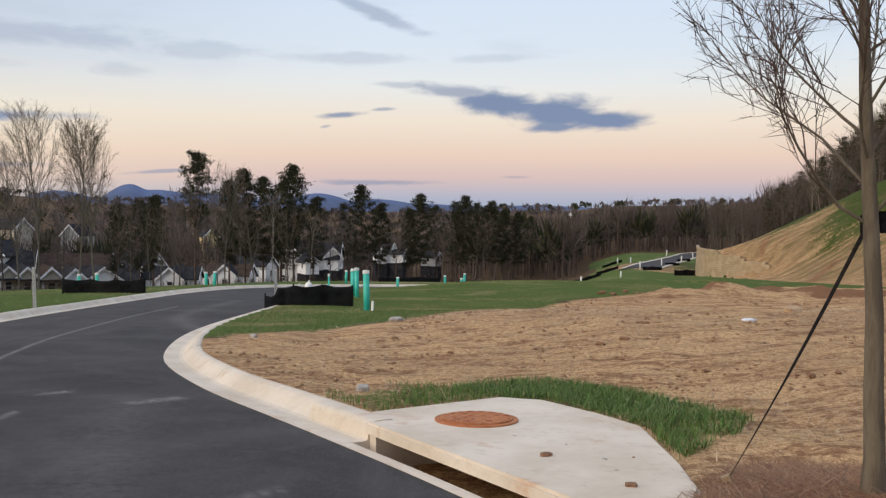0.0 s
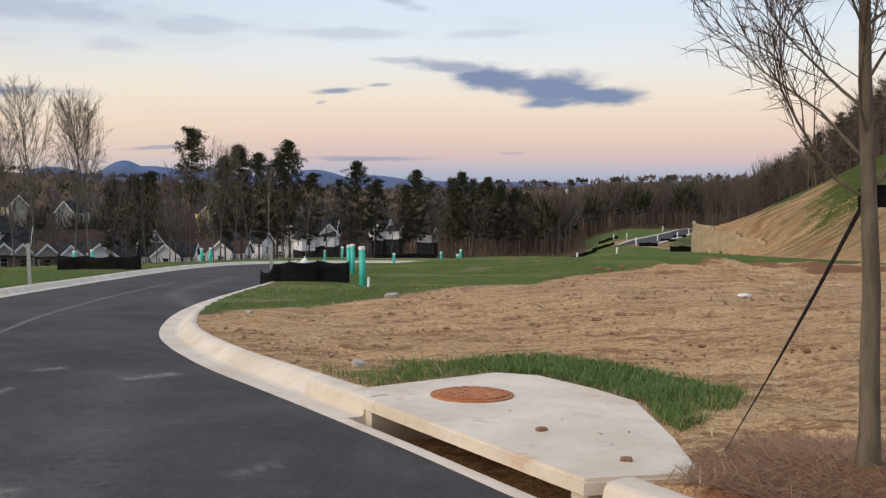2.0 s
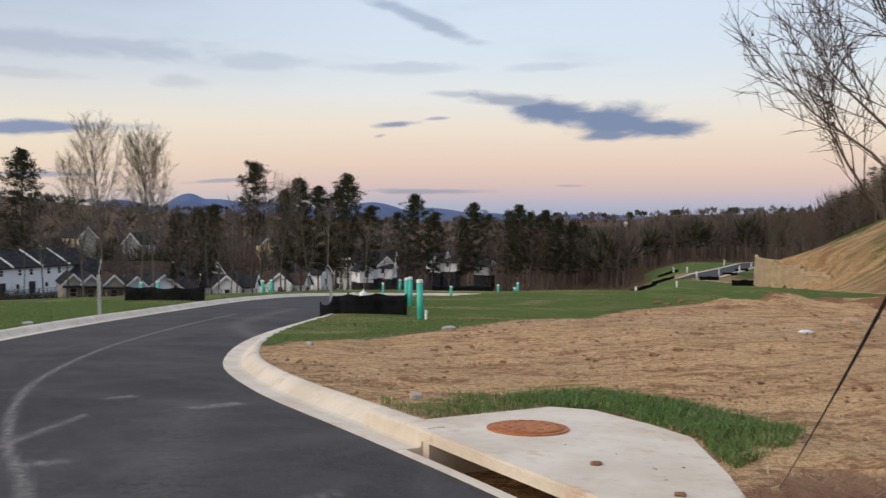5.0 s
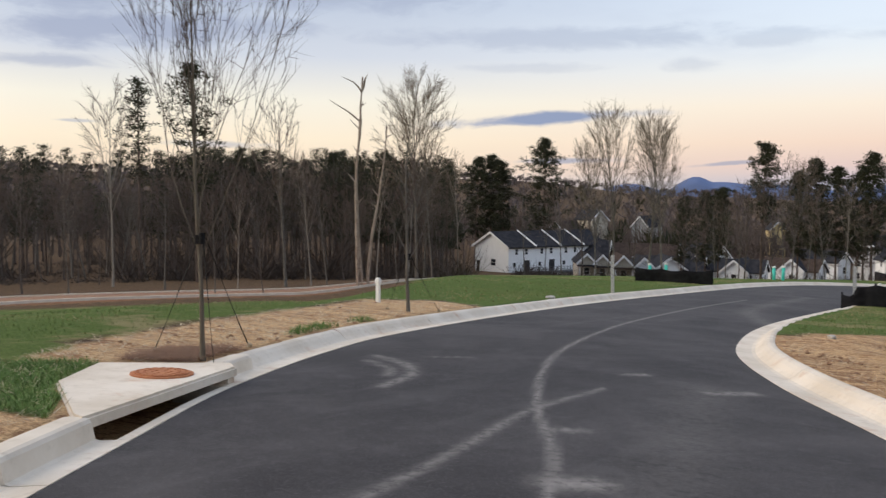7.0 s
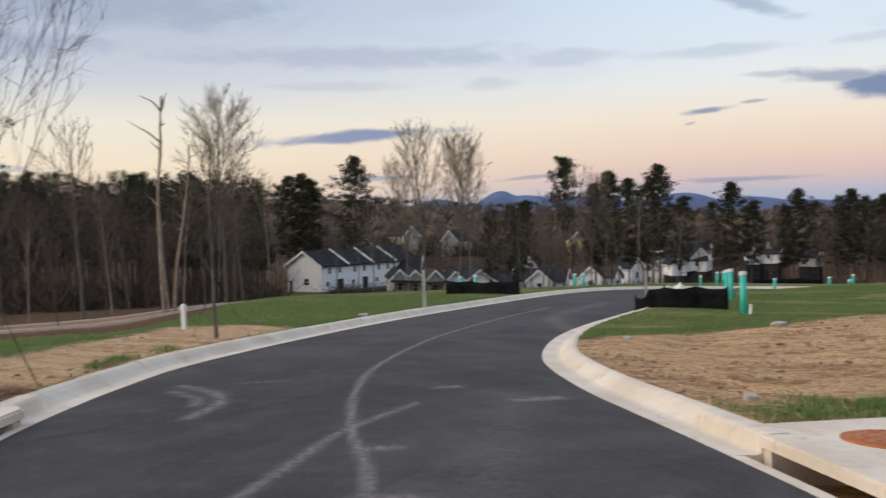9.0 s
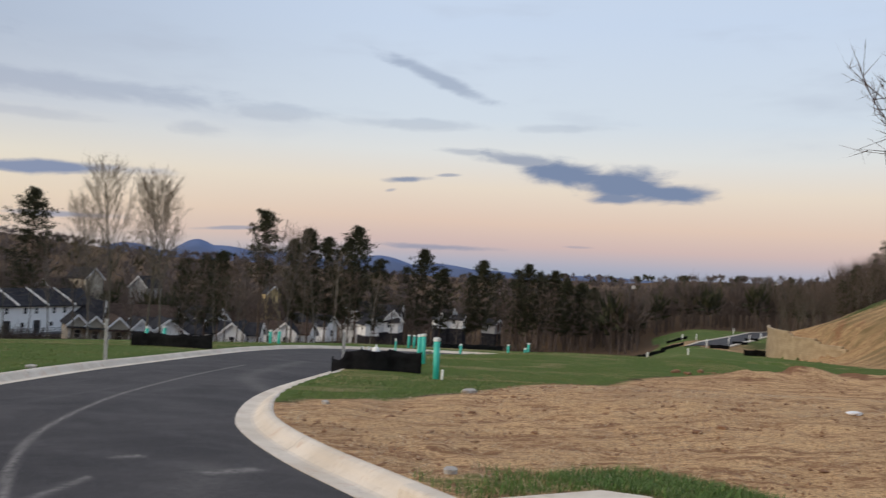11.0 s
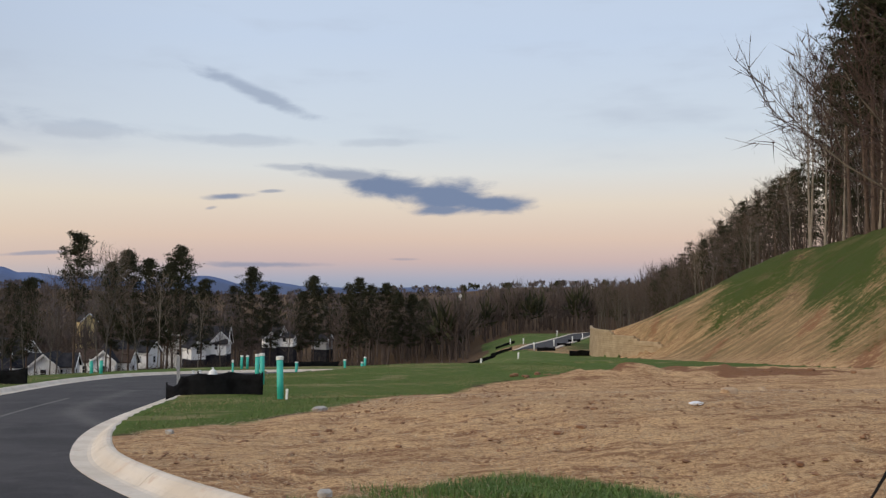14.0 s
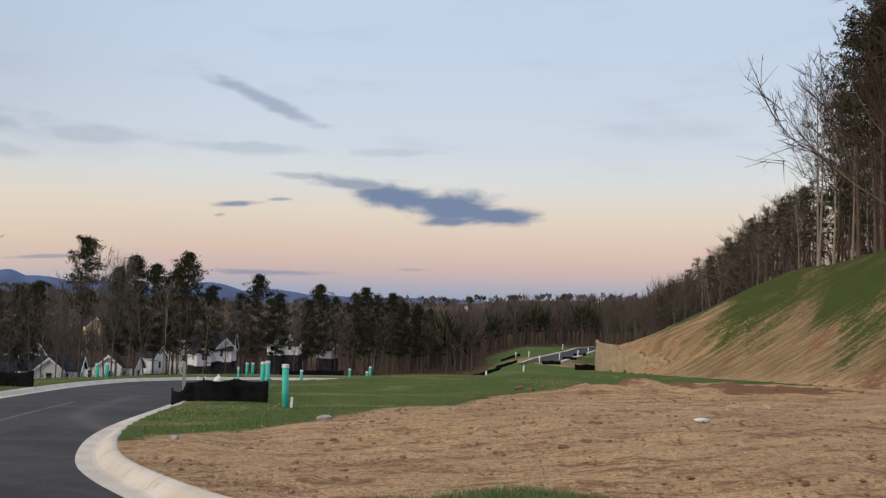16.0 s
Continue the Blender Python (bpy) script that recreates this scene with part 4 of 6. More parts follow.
KINDS = {}
for key, ob, h in (("round", wild_tree(11, 18, 0.28, 0.24, 26, 6, 4, BARK_GREY, TWIG, 0.022), 18), ("round2", wild_tree(12, 18, 0.24, 0.25, 26, 6, 4, BARK_DARK, TWIG, 0.022), 18),
                   ("tall", wild_tree(13, 18, 0.36, 0.16, 22, 5, 4, BARK_GREY, TWIG, 0.02), 18), ("tall2", wild_tree(14, 18, 0.40, 0.14, 22, 5, 5, BARK_PALE, TWIG, 0.018, 0.006), 18),
                   ("thin", wild_tree(15, 16, 0.42, 0.12, 18, 5, 4, BARK_GREY, TWIG, 0.018, 0.0058), 16), ("thin2", wild_tree(16, 16, 0.45, 0.11, 20, 5, 5, BARK_PALE, TWIG_BUD, 0.014, 0.0058), 16),
                   ("poplar", wild_tree(17, 18, 0.36, 0.14, 38, 9, 8, BARK_GREY, TWIG_BUD, 0.010, 0.0065), 18), ("poplar2", wild_tree(18, 18, 0.30, 0.15, 40, 9, 8, BARK_GREY, TWIG_BUD, 0.010, 0.0065), 18),
                   ("big", wild_tree(19, 18, 0.34, 0.19, 50, 10, 9, BARK_GREY, TWIG_BUD, 0.011), 18),
                   ("fullpine", pine_tree(26, 18, 0.30, 3.7, 78, 6, 22), 18), ("fullpine2", pine_tree(27, 18, 0.30, 3.3, 74, 6, 22), 18),
                   ("pine", pine_tree(21, 18, 0.42, 3.1, 46, 5, 15), 18), ("pine2", pine_tree(22, 18, 0.34, 3.5, 40, 4, 11), 18),
                   ("pine3", pine_tree(23, 18, 0.50, 2.3, 40, 4, 15), 18), ("pine4", pine_tree(24, 18, 0.26, 3.4, 42, 4, 11), 18), ("pine5", pine_tree(25, 18, 0.40, 3.2, 38, 4, 11), 18),
                   ("openpine", pine_tree(28, 18, 0.50, 3.3, 60, 5, 20), 18)):
    KINDS[key] = (ob, h)
USED = set()


def plant(key, x, y, height, label, category, group="", lean=0.0):
    src, h = KINDS[key]
    m = put(x, y, height, h, random.uniform(0, 360), lean)
    if key in USED:
        ob = copy_thing(src, m @ Matrix.Diagonal((1 / src.scale.x, 1 / src.scale.y, 1 / src.scale.z, 1)))
    else:
        ob = src
        ob.matrix_basis = m
        USED.add(key)
    tagged(ob, label, category, group)
    return ob


random.seed(5)
# the pines and bare trees that stand out against the sky beyond the lawn
for b, r, top, key in ((-15.66, 108, 3.7, "openpine"), (-12.6, 114, 2.75, "fullpine2"), (-13.6, 122, 2.0, "fullpine2"), (-11.5, 118, 2.2, "fullpine"), (-9.55, 112, 3.05, "fullpine"), (-10.4, 118, 2.1, "fullpine2"),
                       (-8.4, 124, 1.0, "fullpine2"), (-5.3, 124, 1.75, "fullpine"), (-4.2, 130, 0.6, "fullpine2"), (-6.3, 128, 0.6, "pine"), (-1.46, 128, 1.2, "fullpine"), (-2.3, 135, 0.2, "fullpine2"), (-0.4, 134, 0.5, "pine"),
                       (0.7, 132, 0.75, "pine"), (1.5, 130, 1.1, "fullpine"), (2.3, 134, 0.7, "pine"), (3.1, 132, 0.75, "fullpine"), (3.9, 138, 0.2, "fullpine2"), (4.8, 140, 0.0, "fullpine"), (5.6, 146, -0.2, "pine"),
                       (-28.84, 182, 4.1, "fullpine"), (-18.2, 125, 1.0, "fullpine2"), (-18.9, 130, 0.6, "fullpine"), (-20.4, 135, 0.4, "fullpine2"), (-31.5, 186, 2.7, "fullpine2"), (-32.4, 190, 3.0, "fullpine"), (-33.4, 188, 2.9, "fullpine2")):
    x, y, h = topped(b, r, top)
    plant(key, x, y, h, "dark green pine with clumped needles behind the lawn", "pine tree", "pines beyond the lawn")
for b, r, top, key in ((-24.6, 84, 6.5, "poplar"), (-25.6, 92, 4.4, "poplar2"), (-21.5, 84, 6.2, "poplar2"), (-22.4, 88, 5.6, "poplar"), (-14.3, 104, 3.2, "thin"), (-13.9, 110, 3.0, "poplar"), (-15.0, 100, 1.4, "round2"), (-16.6, 98, 1.6, "round2"),
                       (-12.0, 102, 1.2, "round"), (-11.0, 100, 1.5, "thin2"), (-7.2, 110, 0.3, "round2"), (-3.0, 112, 0.0, "round2"), (-19.4, 96, 0.8, "round2"), (-23.2, 98, 1.0, "round2"),
                       (-26.6, 104, 1.8, "round2"), (-27.8, 100, 1.9, "tall"), (-30.2, 104, 1.6, "thin"), (-34.5, 100, 3.2, "thin2"), (-17.7, 112, 0.6, "tall"), (0.0, 118, -0.8, "round2"), (2.6, 122, -0.6, "round2"), (-18.3, 92, 0.2, "thin"), (-20.2, 98, 0.6, "round2"), (-24.9, 96, 1.2, "thin"), (-28.9, 108, 0.8, "thin"), (-10.0, 104, 0.4, "round2"), (-8.6, 108, 0.2, "thin2"), (-5.9, 112, -0.4, "round2"), (-13.1, 98, 0.6, "thin"), (-17.0, 104, 0.9, "tall")):
    x, y, h = topped(b, r, top)
    plant(key, x, y, h, "leafless deciduous tree with fine bare twigs, beyond the lawn", "tree", "bare trees beyond the lawn")
# the tall trees along the lower street
for b, r, top, key, lean in ((-37.2, 82, 8.6, "big", 0), (-56.0, 78, 7.8, "tall2", 0), (-54.4, 92, 7.4, "pine3", 0), (-51.0, 84, 8.7, "pine", 0), (-45.6, 72, 7.2, "tall", 6), (-44.0, 74, 2.5, "thin2", 0), (-48.6, 66, 2.0, "tall2", -5), (-53.0, 70, 3.0, "thin", 0), (-39.8, 78, 2.6, "thin2", 0), (-36.2, 80, 4.0, "thin", 0),
                             (-43.0, 70, 2.0, "thin", 3), (-58.5, 66, 1.5, "thin", 5), (-61.0, 70, 2.2, "round2", 0), (-50.0, 62, 0.6, "thin", 4), (-47.0, 60, -0.5, "round2", 8), (-38.5, 72, 1.0, "thin", 0)):
    x, y, h = topped(b, r, top)
    plant(key, x, y, h, "tall bare tree beside the lower street" if "pine" not in key else "tall dark pine beside the lower street", "tree", "trees along the lower street", lean)
# woods behind the lower street
for i in range(170):
    b = -76 + 49 * random.random()
    r = random.uniform(96, 165)
    top = 3.15 + random.uniform(-0.9, 0.25) - max(0, (-b - 56)) * 0.03 - max(0, b + 40) * 0.09
    key = random.choice(("pine2", "pine4", "pine", "pine4", "round2", "round2", "tall", "thin2", "round", "pine2"))
    if "pine" not in key:
        top -= 0.5
    x, y, h = topped(b, r, top)
    if 8 < h < 26 and not (b > -34.6 and r < 178):
        plant(key, x, y, h, "pine in the dense dark wood" if "pine" in key else "bare tree in the dense dark wood", "tree", "woods behind the lower street")
for i in range(70):
    b = random.uniform(-52, -34.8)
    r = random.uniform(98, 145)
    x, y, h = topped(b, r, 3.2 + random.uniform(-0.8, 0.2) - max(0, b + 38) * 0.1)
    plant(random.choice(("pine4", "pine2", "pine4", "round2")), x, y, h, "pine in the dense dark wood", "tree", "woods behind the lower street")
# lower bare trees filling the wood's edge
for i in range(75):
    b, r = random.uniform(-75, -35), random.uniform(82, 125)
    x, y, h = topped(b, r, random.uniform(-1.2, 2.0) - max(0, b + 40) * 0.2)
    if h > 4:
        plant(random.choice(("round2", "round2", "round", "tall")), x, y, h, "small dark bare tree at the edge of the wood", "tree", "woods behind the lower street", random.uniform(-7, 7))
# woods on top of the cut bank
for i in range(270):
    y = random.uniform(30, 190)
    x = 45.5 + random.random() ** 1.6 * 34 + max(0, y - 95) * 0.12
    bearing = math.degrees(math.atan2(x, y))
    key = random.choice(("pine", "pine3", "pine3", "pine", "pine5", "tall2", "tall", "thin2", "thin", "pine5"))
    h = random.uniform(19, 28) - (4 if "thin" in key else 0)
    if bearing < 28.8:
        h = min(h, topped(bearing, math.hypot(x, y), 1.0 + max(0, bearing - 20) * 0.85 + random.uniform(-0.8, 0.2))[2])
        if h < 4:
            continue
        key = random.choice(("pine2", "round2", "tall", "pine5", "round"))
    if x < 49 and random.random() < 0.6:
        key = random.choice(("thin2", "tall2", "thin2", "pine3"))
    plant(key, x, y, h, "tall pine on top of the grassy bank" if "pine" in key else "slender bare tree on top of the grassy bank", "tree", "woods on the bank", random.uniform(-3, 3))


# ---------------------------------------------------------------- the snag: a dead broken trunk
def snag():
    rng = np.random.RandomState(4)
    t = Tubes()
    x, y = polar(-41.0, 66)
    base = new("dead_tree")
    for dx, h, r, tilt_ in ((0.0, 15.8, 0.15, 0.045), (0.75, 12.2, 0.13, 0.0), (0.3, 12.9, 0.10, 0.02)):
        p = bough(rng, (dx * 0.75, dx * 0.66, -0.2), (-0.75 * tilt_, -0.66 * tilt_, 1), h, 14, 0.045, 0.05)
        t.tube(p, np.linspace(r, r * 0.4, 15) * rng.uniform(0.8, 1.2, 15), 8)
        for k in range(7):
            q = p[rng.randint(6, 14)]
            a = rng.rand() * 6.28
            t.tube(bough(rng, q, (math.cos(a), math.sin(a), 0.9), rng.uniform(0.3, 1.1), 3, 0.15, 0.05), (0.06, 0.045, 0.03, 0.012), 5)
        if dx == 0.0:
            for way_, ln in (((-0.5, -0.3, 1.0), 1.9), ((0.6, 0.3, 1.0), 1.5), ((0.2, 0.1, 1.0), 1.2)):
                t.tube(bough(rng, p[13], way_, ln, 4, 0.16, 0.06), (0.08, 0.065, 0.05, 0.035, 0.015), 5)
            t.tube(bough(rng, p[11], (-0.8, -0.55, 0.75), 2.9, 5, 0.1, 0.02), (0.08, 0.07, 0.06, 0.045, 0.03, 0.012), 5)
    tr = new("trunk", t.mesh("trunk", BARK_DEAD))
    tr.parent = base
    base.matrix_basis = Matrix.Translation((x, y, ground_z(x, y)))
    tagged(base, "dead broken tree with pale peeled trunks", "dead tree")


snag()


# ---------------------------------------------------------------- far woods, one thicket
def far_woods():
    rng = np.random.RandomState(9)
    near_wood, far_wood, green = Tubes(), Tubes(), Tubes()
    spots = []
    for _ in range(1000):
        spots.append((rng.uniform(-32, 22), rng.uniform(160, 330), 1.0))
    for _ in range(650):
        spots.append((rng.uniform(1, 30), rng.uniform(165, 400), 1.0))
    for _ in range(450):
        spots.append((rng.uniform(-78, -30), rng.uniform(150, 330), 1.0))
    for _ in range(1700):
        spots.append((rng.uniform(-72, 34), math.exp(rng.uniform(math.log(330), math.log(1700))), 1.0))
    xs, ys = np.array([polar(b, r) for b, r, _ in spots]).T
    zs = land(xs, ys) + smooth(250, 700, np.hypot(xs, ys)) * 10 * (vnoise(xs, ys, 420, 4) - 0.5)
    patch = vnoise(xs, ys, 90, 3)
    for (b, r, k), x, y, z, pt in zip(spots, xs, ys, zs, patch):
        if 9.0 < b < 20 and r < 222 or -34 < b < 0 and 146 < r < 215:
            continue
        # trees past 420 m get the twig colour with the haze painted in
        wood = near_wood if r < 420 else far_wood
        h = rng.uniform(12.5, 15.5) if r < 330 else rng.uniform(14, 18)
        w = h * rng.uniform(0.24, 0.34) * (1.0 if r < 450 else 1.35)
        p = np.array((x, y, z - 0.5))
        grows_green = rng.rand() < (0.30 if pt > 0.56 else 0.06)
        tw = 0.055 if r < 300 else max(0.085, r * 0.00038)
        wood.tube([p, p + (rng.normal(0, 0.3), rng.normal(0, 0.3), h * 0.5), p + (rng.normal(0, 0.5), rng.normal(0, 0.5), h * 0.86)], (0.2 * k, 0.13 * k, 0.03), 3)
        n = 84 if r < 300 else 40 if r < 450 else 22
        big = 1.0 if r < 450 else 1.6
        mid = p + np.array((0, 0, h * 0.62))
        for i in range(n):
            # twigs fill an egg-shaped crown, fanning up and outward
            d = unit(rng.normal(0, 1, 3))
            rad_ = rng.rand() ** 0.4
            e = mid + d * rad_ * np.array((w, w, h * 0.38))
            s = mid + d * rad_ * np.array((w, w, h * 0.38)) * 0.55 - np.array((0, 0, h * 0.13)) + rng.normal(0, 0.45, 3)
            sd = unit(np.cross(e - s, rng.normal(0, 1, 3)))
            if grows_green:
                green.blade(s, e, tw * 5.5, sd)
            else:
                wood.blade(s, e, tw * 1.5 * big, sd)
                wood.blade((s + e) / 2, e + rng.normal(0, 0.6, 3), tw * 1.2 * big, sd)
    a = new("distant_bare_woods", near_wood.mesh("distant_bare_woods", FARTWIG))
    tagged(new("hill_woods", far_wood.mesh("hill_woods", TWIG_HAZE_TINT)), "grey-brown woods on the far hills, haze tinted into their colour", "woods", kind="stuff")
    tagged(a, "brown leafless woods covering the distant hills", "woods", kind="stuff")
    b = new("distant_evergreens", green.mesh("distant_evergreens", NEEDLES))
    tagged(b, "dark evergreens scattered in the distant woods", "woods", kind="stuff")


def undergrowth():
    """Bare brush at the foot of the trees beyond the lawn and along the lower street."""
    rng = np.random.RandomState(31)
    t = Tubes()
    for i in range(1300):
        if i < 560:
            b, r, hh = rng.uniform(-31, 2.5), rng.uniform(100, 146), rng.uniform(0.6, 1.9)
            if b < -25 and r < 130:
                hh = 0.9
        else:
            b, r, hh = rng.uniform(-76, -34), 86 + 70 * rng.rand() ** 1.4, 0.7 + 3.5 * rng.rand() ** 2
        x, y = polar(b, r)
        hh *= 0.15 + 1.6 * float(smooth(0.38, 0.62, vnoise(np.array([x]), np.array([y]), 9.0, 2))[0])
        z = float(land(np.array([x]), np.array([y]))[0])
        for k in range(22):
            a = rng.rand() * 6.283
            s = np.array((x + rng.normal(0, 0.5), y + rng.normal(0, 0.5), z - 0.1))
            e = s + np.array((math.cos(a) * hh * 0.6, math.sin(a) * hh * 0.6, hh * rng.uniform(0.25, 1.0)))
            sd = unit(np.cross(e - s, rng.normal(0, 1, 3)))
            t.blade(s, e, 0.04, sd)
            t.blade(s * 0.4 + e * 0.6, e + rng.normal(0, 0.5, 3), 0.035, sd)
    tagged(new("brush", t.mesh("brush", BRUSHWOOD)), "bare brown brush at the foot of the trees", "brush", kind="stuff")


undergrowth()


def bank_brush():
    """Saplings and brush among the trunks on the bank."""
    rng = np.random.RandomState(44)
    t = Tubes()
    for i in range(420):
        y = rng.uniform(30, 150)
        x = 50 + rng.rand() * 45 + max(0, y - 95) * 0.12
        z = float(land(np.array([x]), np.array([y]))[0])
        hh = rng.uniform(2.0, 8.0)
        for k in range(20):
            a = rng.rand() * 6.283
            s = np.array((x + rng.normal(0, 0.6), y + rng.normal(0, 0.6), z - 0.1))
            e = s + np.array((math.cos(a) * hh * 0.3, math.sin(a) * hh * 0.3, hh * rng.uniform(0.4, 1.0)))
            sd = unit(np.cross(e - s, rng.normal(0, 1, 3)))
            t.blade(s, e, 0.07, sd)
            t.blade(s * 0.4 + e * 0.6, e + rng.normal(0, 0.5, 3), 0.06, sd)
    tagged(new("bank_brush", t.mesh("bank_brush", BRUSHWOOD)), "bare saplings and brush among the trunks", "brush", kind="stuff")


bank_brush()
far_woods()


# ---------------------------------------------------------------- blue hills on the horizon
def build_haze_paint(n, p):
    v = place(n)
    # the blue of distance haze is put straight into the hills' base colour
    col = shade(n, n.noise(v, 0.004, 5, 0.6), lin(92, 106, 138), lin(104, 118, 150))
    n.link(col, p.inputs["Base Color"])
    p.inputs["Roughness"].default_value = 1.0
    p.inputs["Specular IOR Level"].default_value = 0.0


HAZE_PAINT = material("haze_painted_hill", build_haze_paint)


def ridge(peaks, r, name):
    bs = np.arange(-75, 45, 0.25)
    top = np.full(bs.shape, -0.1)
    for b, hgt, w in peaks:
        top = np.maximum(top, hgt * np.exp(-((bs - b) / w) ** 2))
    top = top + 0.06 * (vnoise(bs * 10, bs * 0 + 3.3, 22.0, 4) - 0.5)
    verts, faces = [], []
    for b, e in zip(bs, top):
        for rr, zz in ((r, -120), (r, 1.55 + r * math.tan(radians(max(e, -0.3)) * 0.6)), (r + 150, 1.55 + (r + 150) * math.tan(radians(e))), (r + 420, -150)):
            x, y = polar(b, rr)
            verts.append((x, y, zz))
    for i in range(len(bs) - 1):
        for j in range(3):
            faces.append((i * 4 + j, i * 4 + 4 + j, i * 4 + 5 + j, i * 4 + 1 + j))
    return tagged(raw(name, verts, faces, HAZE_PAINT), "far mountain ridge with blue haze painted into its colour", "mountain", kind="structure")


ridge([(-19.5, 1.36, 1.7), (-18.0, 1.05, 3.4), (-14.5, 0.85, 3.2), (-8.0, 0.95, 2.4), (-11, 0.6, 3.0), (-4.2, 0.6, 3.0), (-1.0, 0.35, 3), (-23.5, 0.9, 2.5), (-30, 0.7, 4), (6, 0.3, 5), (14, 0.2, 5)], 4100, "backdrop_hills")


# ---------------------------------------------------------------- more materials
PIPE_TEAL = simple("teal_pvc", (0.03, 0.42, 0.33), (0.05, 0.52, 0.41), 5.0, 0.45, 0.0, 0.05, 0.001)
PVC_WHITE = simple("white_pvc", (0.74, 0.74, 0.70), (0.82, 0.82, 0.79), 4.0, 0.5, 0.0, 0.05, 0.001)
GALV = simple("galvanised_steel", (0.30, 0.31, 0.32), (0.44, 0.45, 0.46), 14.0, 0.5, 0.7, 0.1, 0.001)
SILT = simple("black_silt_fabric", (0.008, 0.008, 0.009), (0.020, 0.020, 0.022), 3.0, 0.8, 0.0, 0.5, 0.01, spec=0.06)
STAKE = simple("weathered_wood", (0.30, 0.22, 0.13), (0.48, 0.38, 0.25), 8.0, 0.85, 0.0, 0.4, 0.003)
STRAP = simple("black_webbing", (0.010, 0.009, 0.009), (0.022, 0.020, 0.020), 30.0, 0.7, 0.0, 0.3, 0.002, spec=0.06)
STONE = simple("grey_stone", (0.32, 0.29, 0.26), (0.50, 0.47, 0.42), 9.0, 0.9, 0.0, 0.6, 0.01)
SAND = simple("tan_stone", (0.40, 0.27, 0.16), (0.56, 0.41, 0.27), 5.0, 0.9, 0.0, 0.6, 0.01)
PLASTIC = simple("white_plastic", (0.72, 0.72, 0.74), (0.82, 0.82, 0.84), 6.0, 0.4, 0.0, 0.2, 0.004)
HYDRANT = simple("silver_paint", (0.52, 0.53, 0.55), (0.66, 0.67, 0.69), 9.0, 0.4, 0.3, 0.1, 0.002)
SIDING = simple("white_siding", (0.78, 0.78, 0.77), (0.84, 0.84, 0.83), 0.8, 0.7, 0.0, 0.1, 0.01, False, 6.0)
SIDING_TAN = simple("beige_siding", (0.42, 0.37, 0.29), (0.52, 0.46, 0.37), 0.8, 0.7, 0.0, 0.1, 0.01, False, 6.0)
SIDING_YELLOW = simple("yellow_siding", (0.58, 0.44, 0.20), (0.66, 0.52, 0.27), 0.8, 0.7, 0.0, 0.1, 0.01, False, 6.0)
SIDING_GREY = simple("grey_siding", (0.30, 0.30, 0.30), (0.40, 0.40, 0.40), 0.8, 0.7, 0.0, 0.1, 0.01, False, 6.0)
TRIM = simple("white_trim", (0.74, 0.73, 0.71), (0.80, 0.80, 0.78), 2.0, 0.6, 0.0, 0.05, 0.002)
SHINGLE = simple("dark_shingles", (0.020, 0.020, 0.024), (0.045, 0.044, 0.048), 1.2, 0.9, 0.0, 0.6, 0.02, False, 8.0, spec=0.06)
SHINGLE_BROWN = simple("brown_shingles", (0.045, 0.032, 0.026), (0.08, 0.058, 0.048), 1.2, 0.9, 0.0, 0.6, 0.02, False, 8.0, spec=0.06)
PANE = simple("dark_glass", (0.012, 0.014, 0.018), (0.03, 0.034, 0.042), 1.0, 0.15, 0.0, 0.0, 0.001)
FENCE_WOOD = simple("dark_deck_rail", (0.06, 0.06, 0.065), (0.12, 0.12, 0.125), 5.0, 0.8, 0.0, 0.2, 0.003)


def box(bm, x0, x1, y0, y1, z0, z1):
    bmesh.ops.create_cube(bm, size=1, matrix=Matrix.LocRotScale(((x0 + x1) / 2, (y0 + y1) / 2, (z0 + z1) / 2), None, (abs(x1 - x0), abs(y1 - y0), abs(z1 - z0))))
    return bm


def box_part(name, x0, x1, y0, y1, z0, z1, mat, parent, bevel=0.0, label=""):
    bm = box(bmesh.new(), x0, x1, y0, y1, z0, z1)
    if bevel:
        bmesh.ops.bevel(bm, geom=bm.edges[:], offset=bevel, segments=2, affect="EDGES")
    return part(name, bm, mat, parent, label)


def rod(r, z0, z1, seg=14, r2=None):
    bm = bmesh.new()
    bmesh.ops.create_cone(bm, cap_ends=True, segments=seg, radius1=r, radius2=r if r2 is None else r2, depth=z1 - z0, matrix=Matrix.Translation((0, 0, (z0 + z1) / 2)))
    return bm


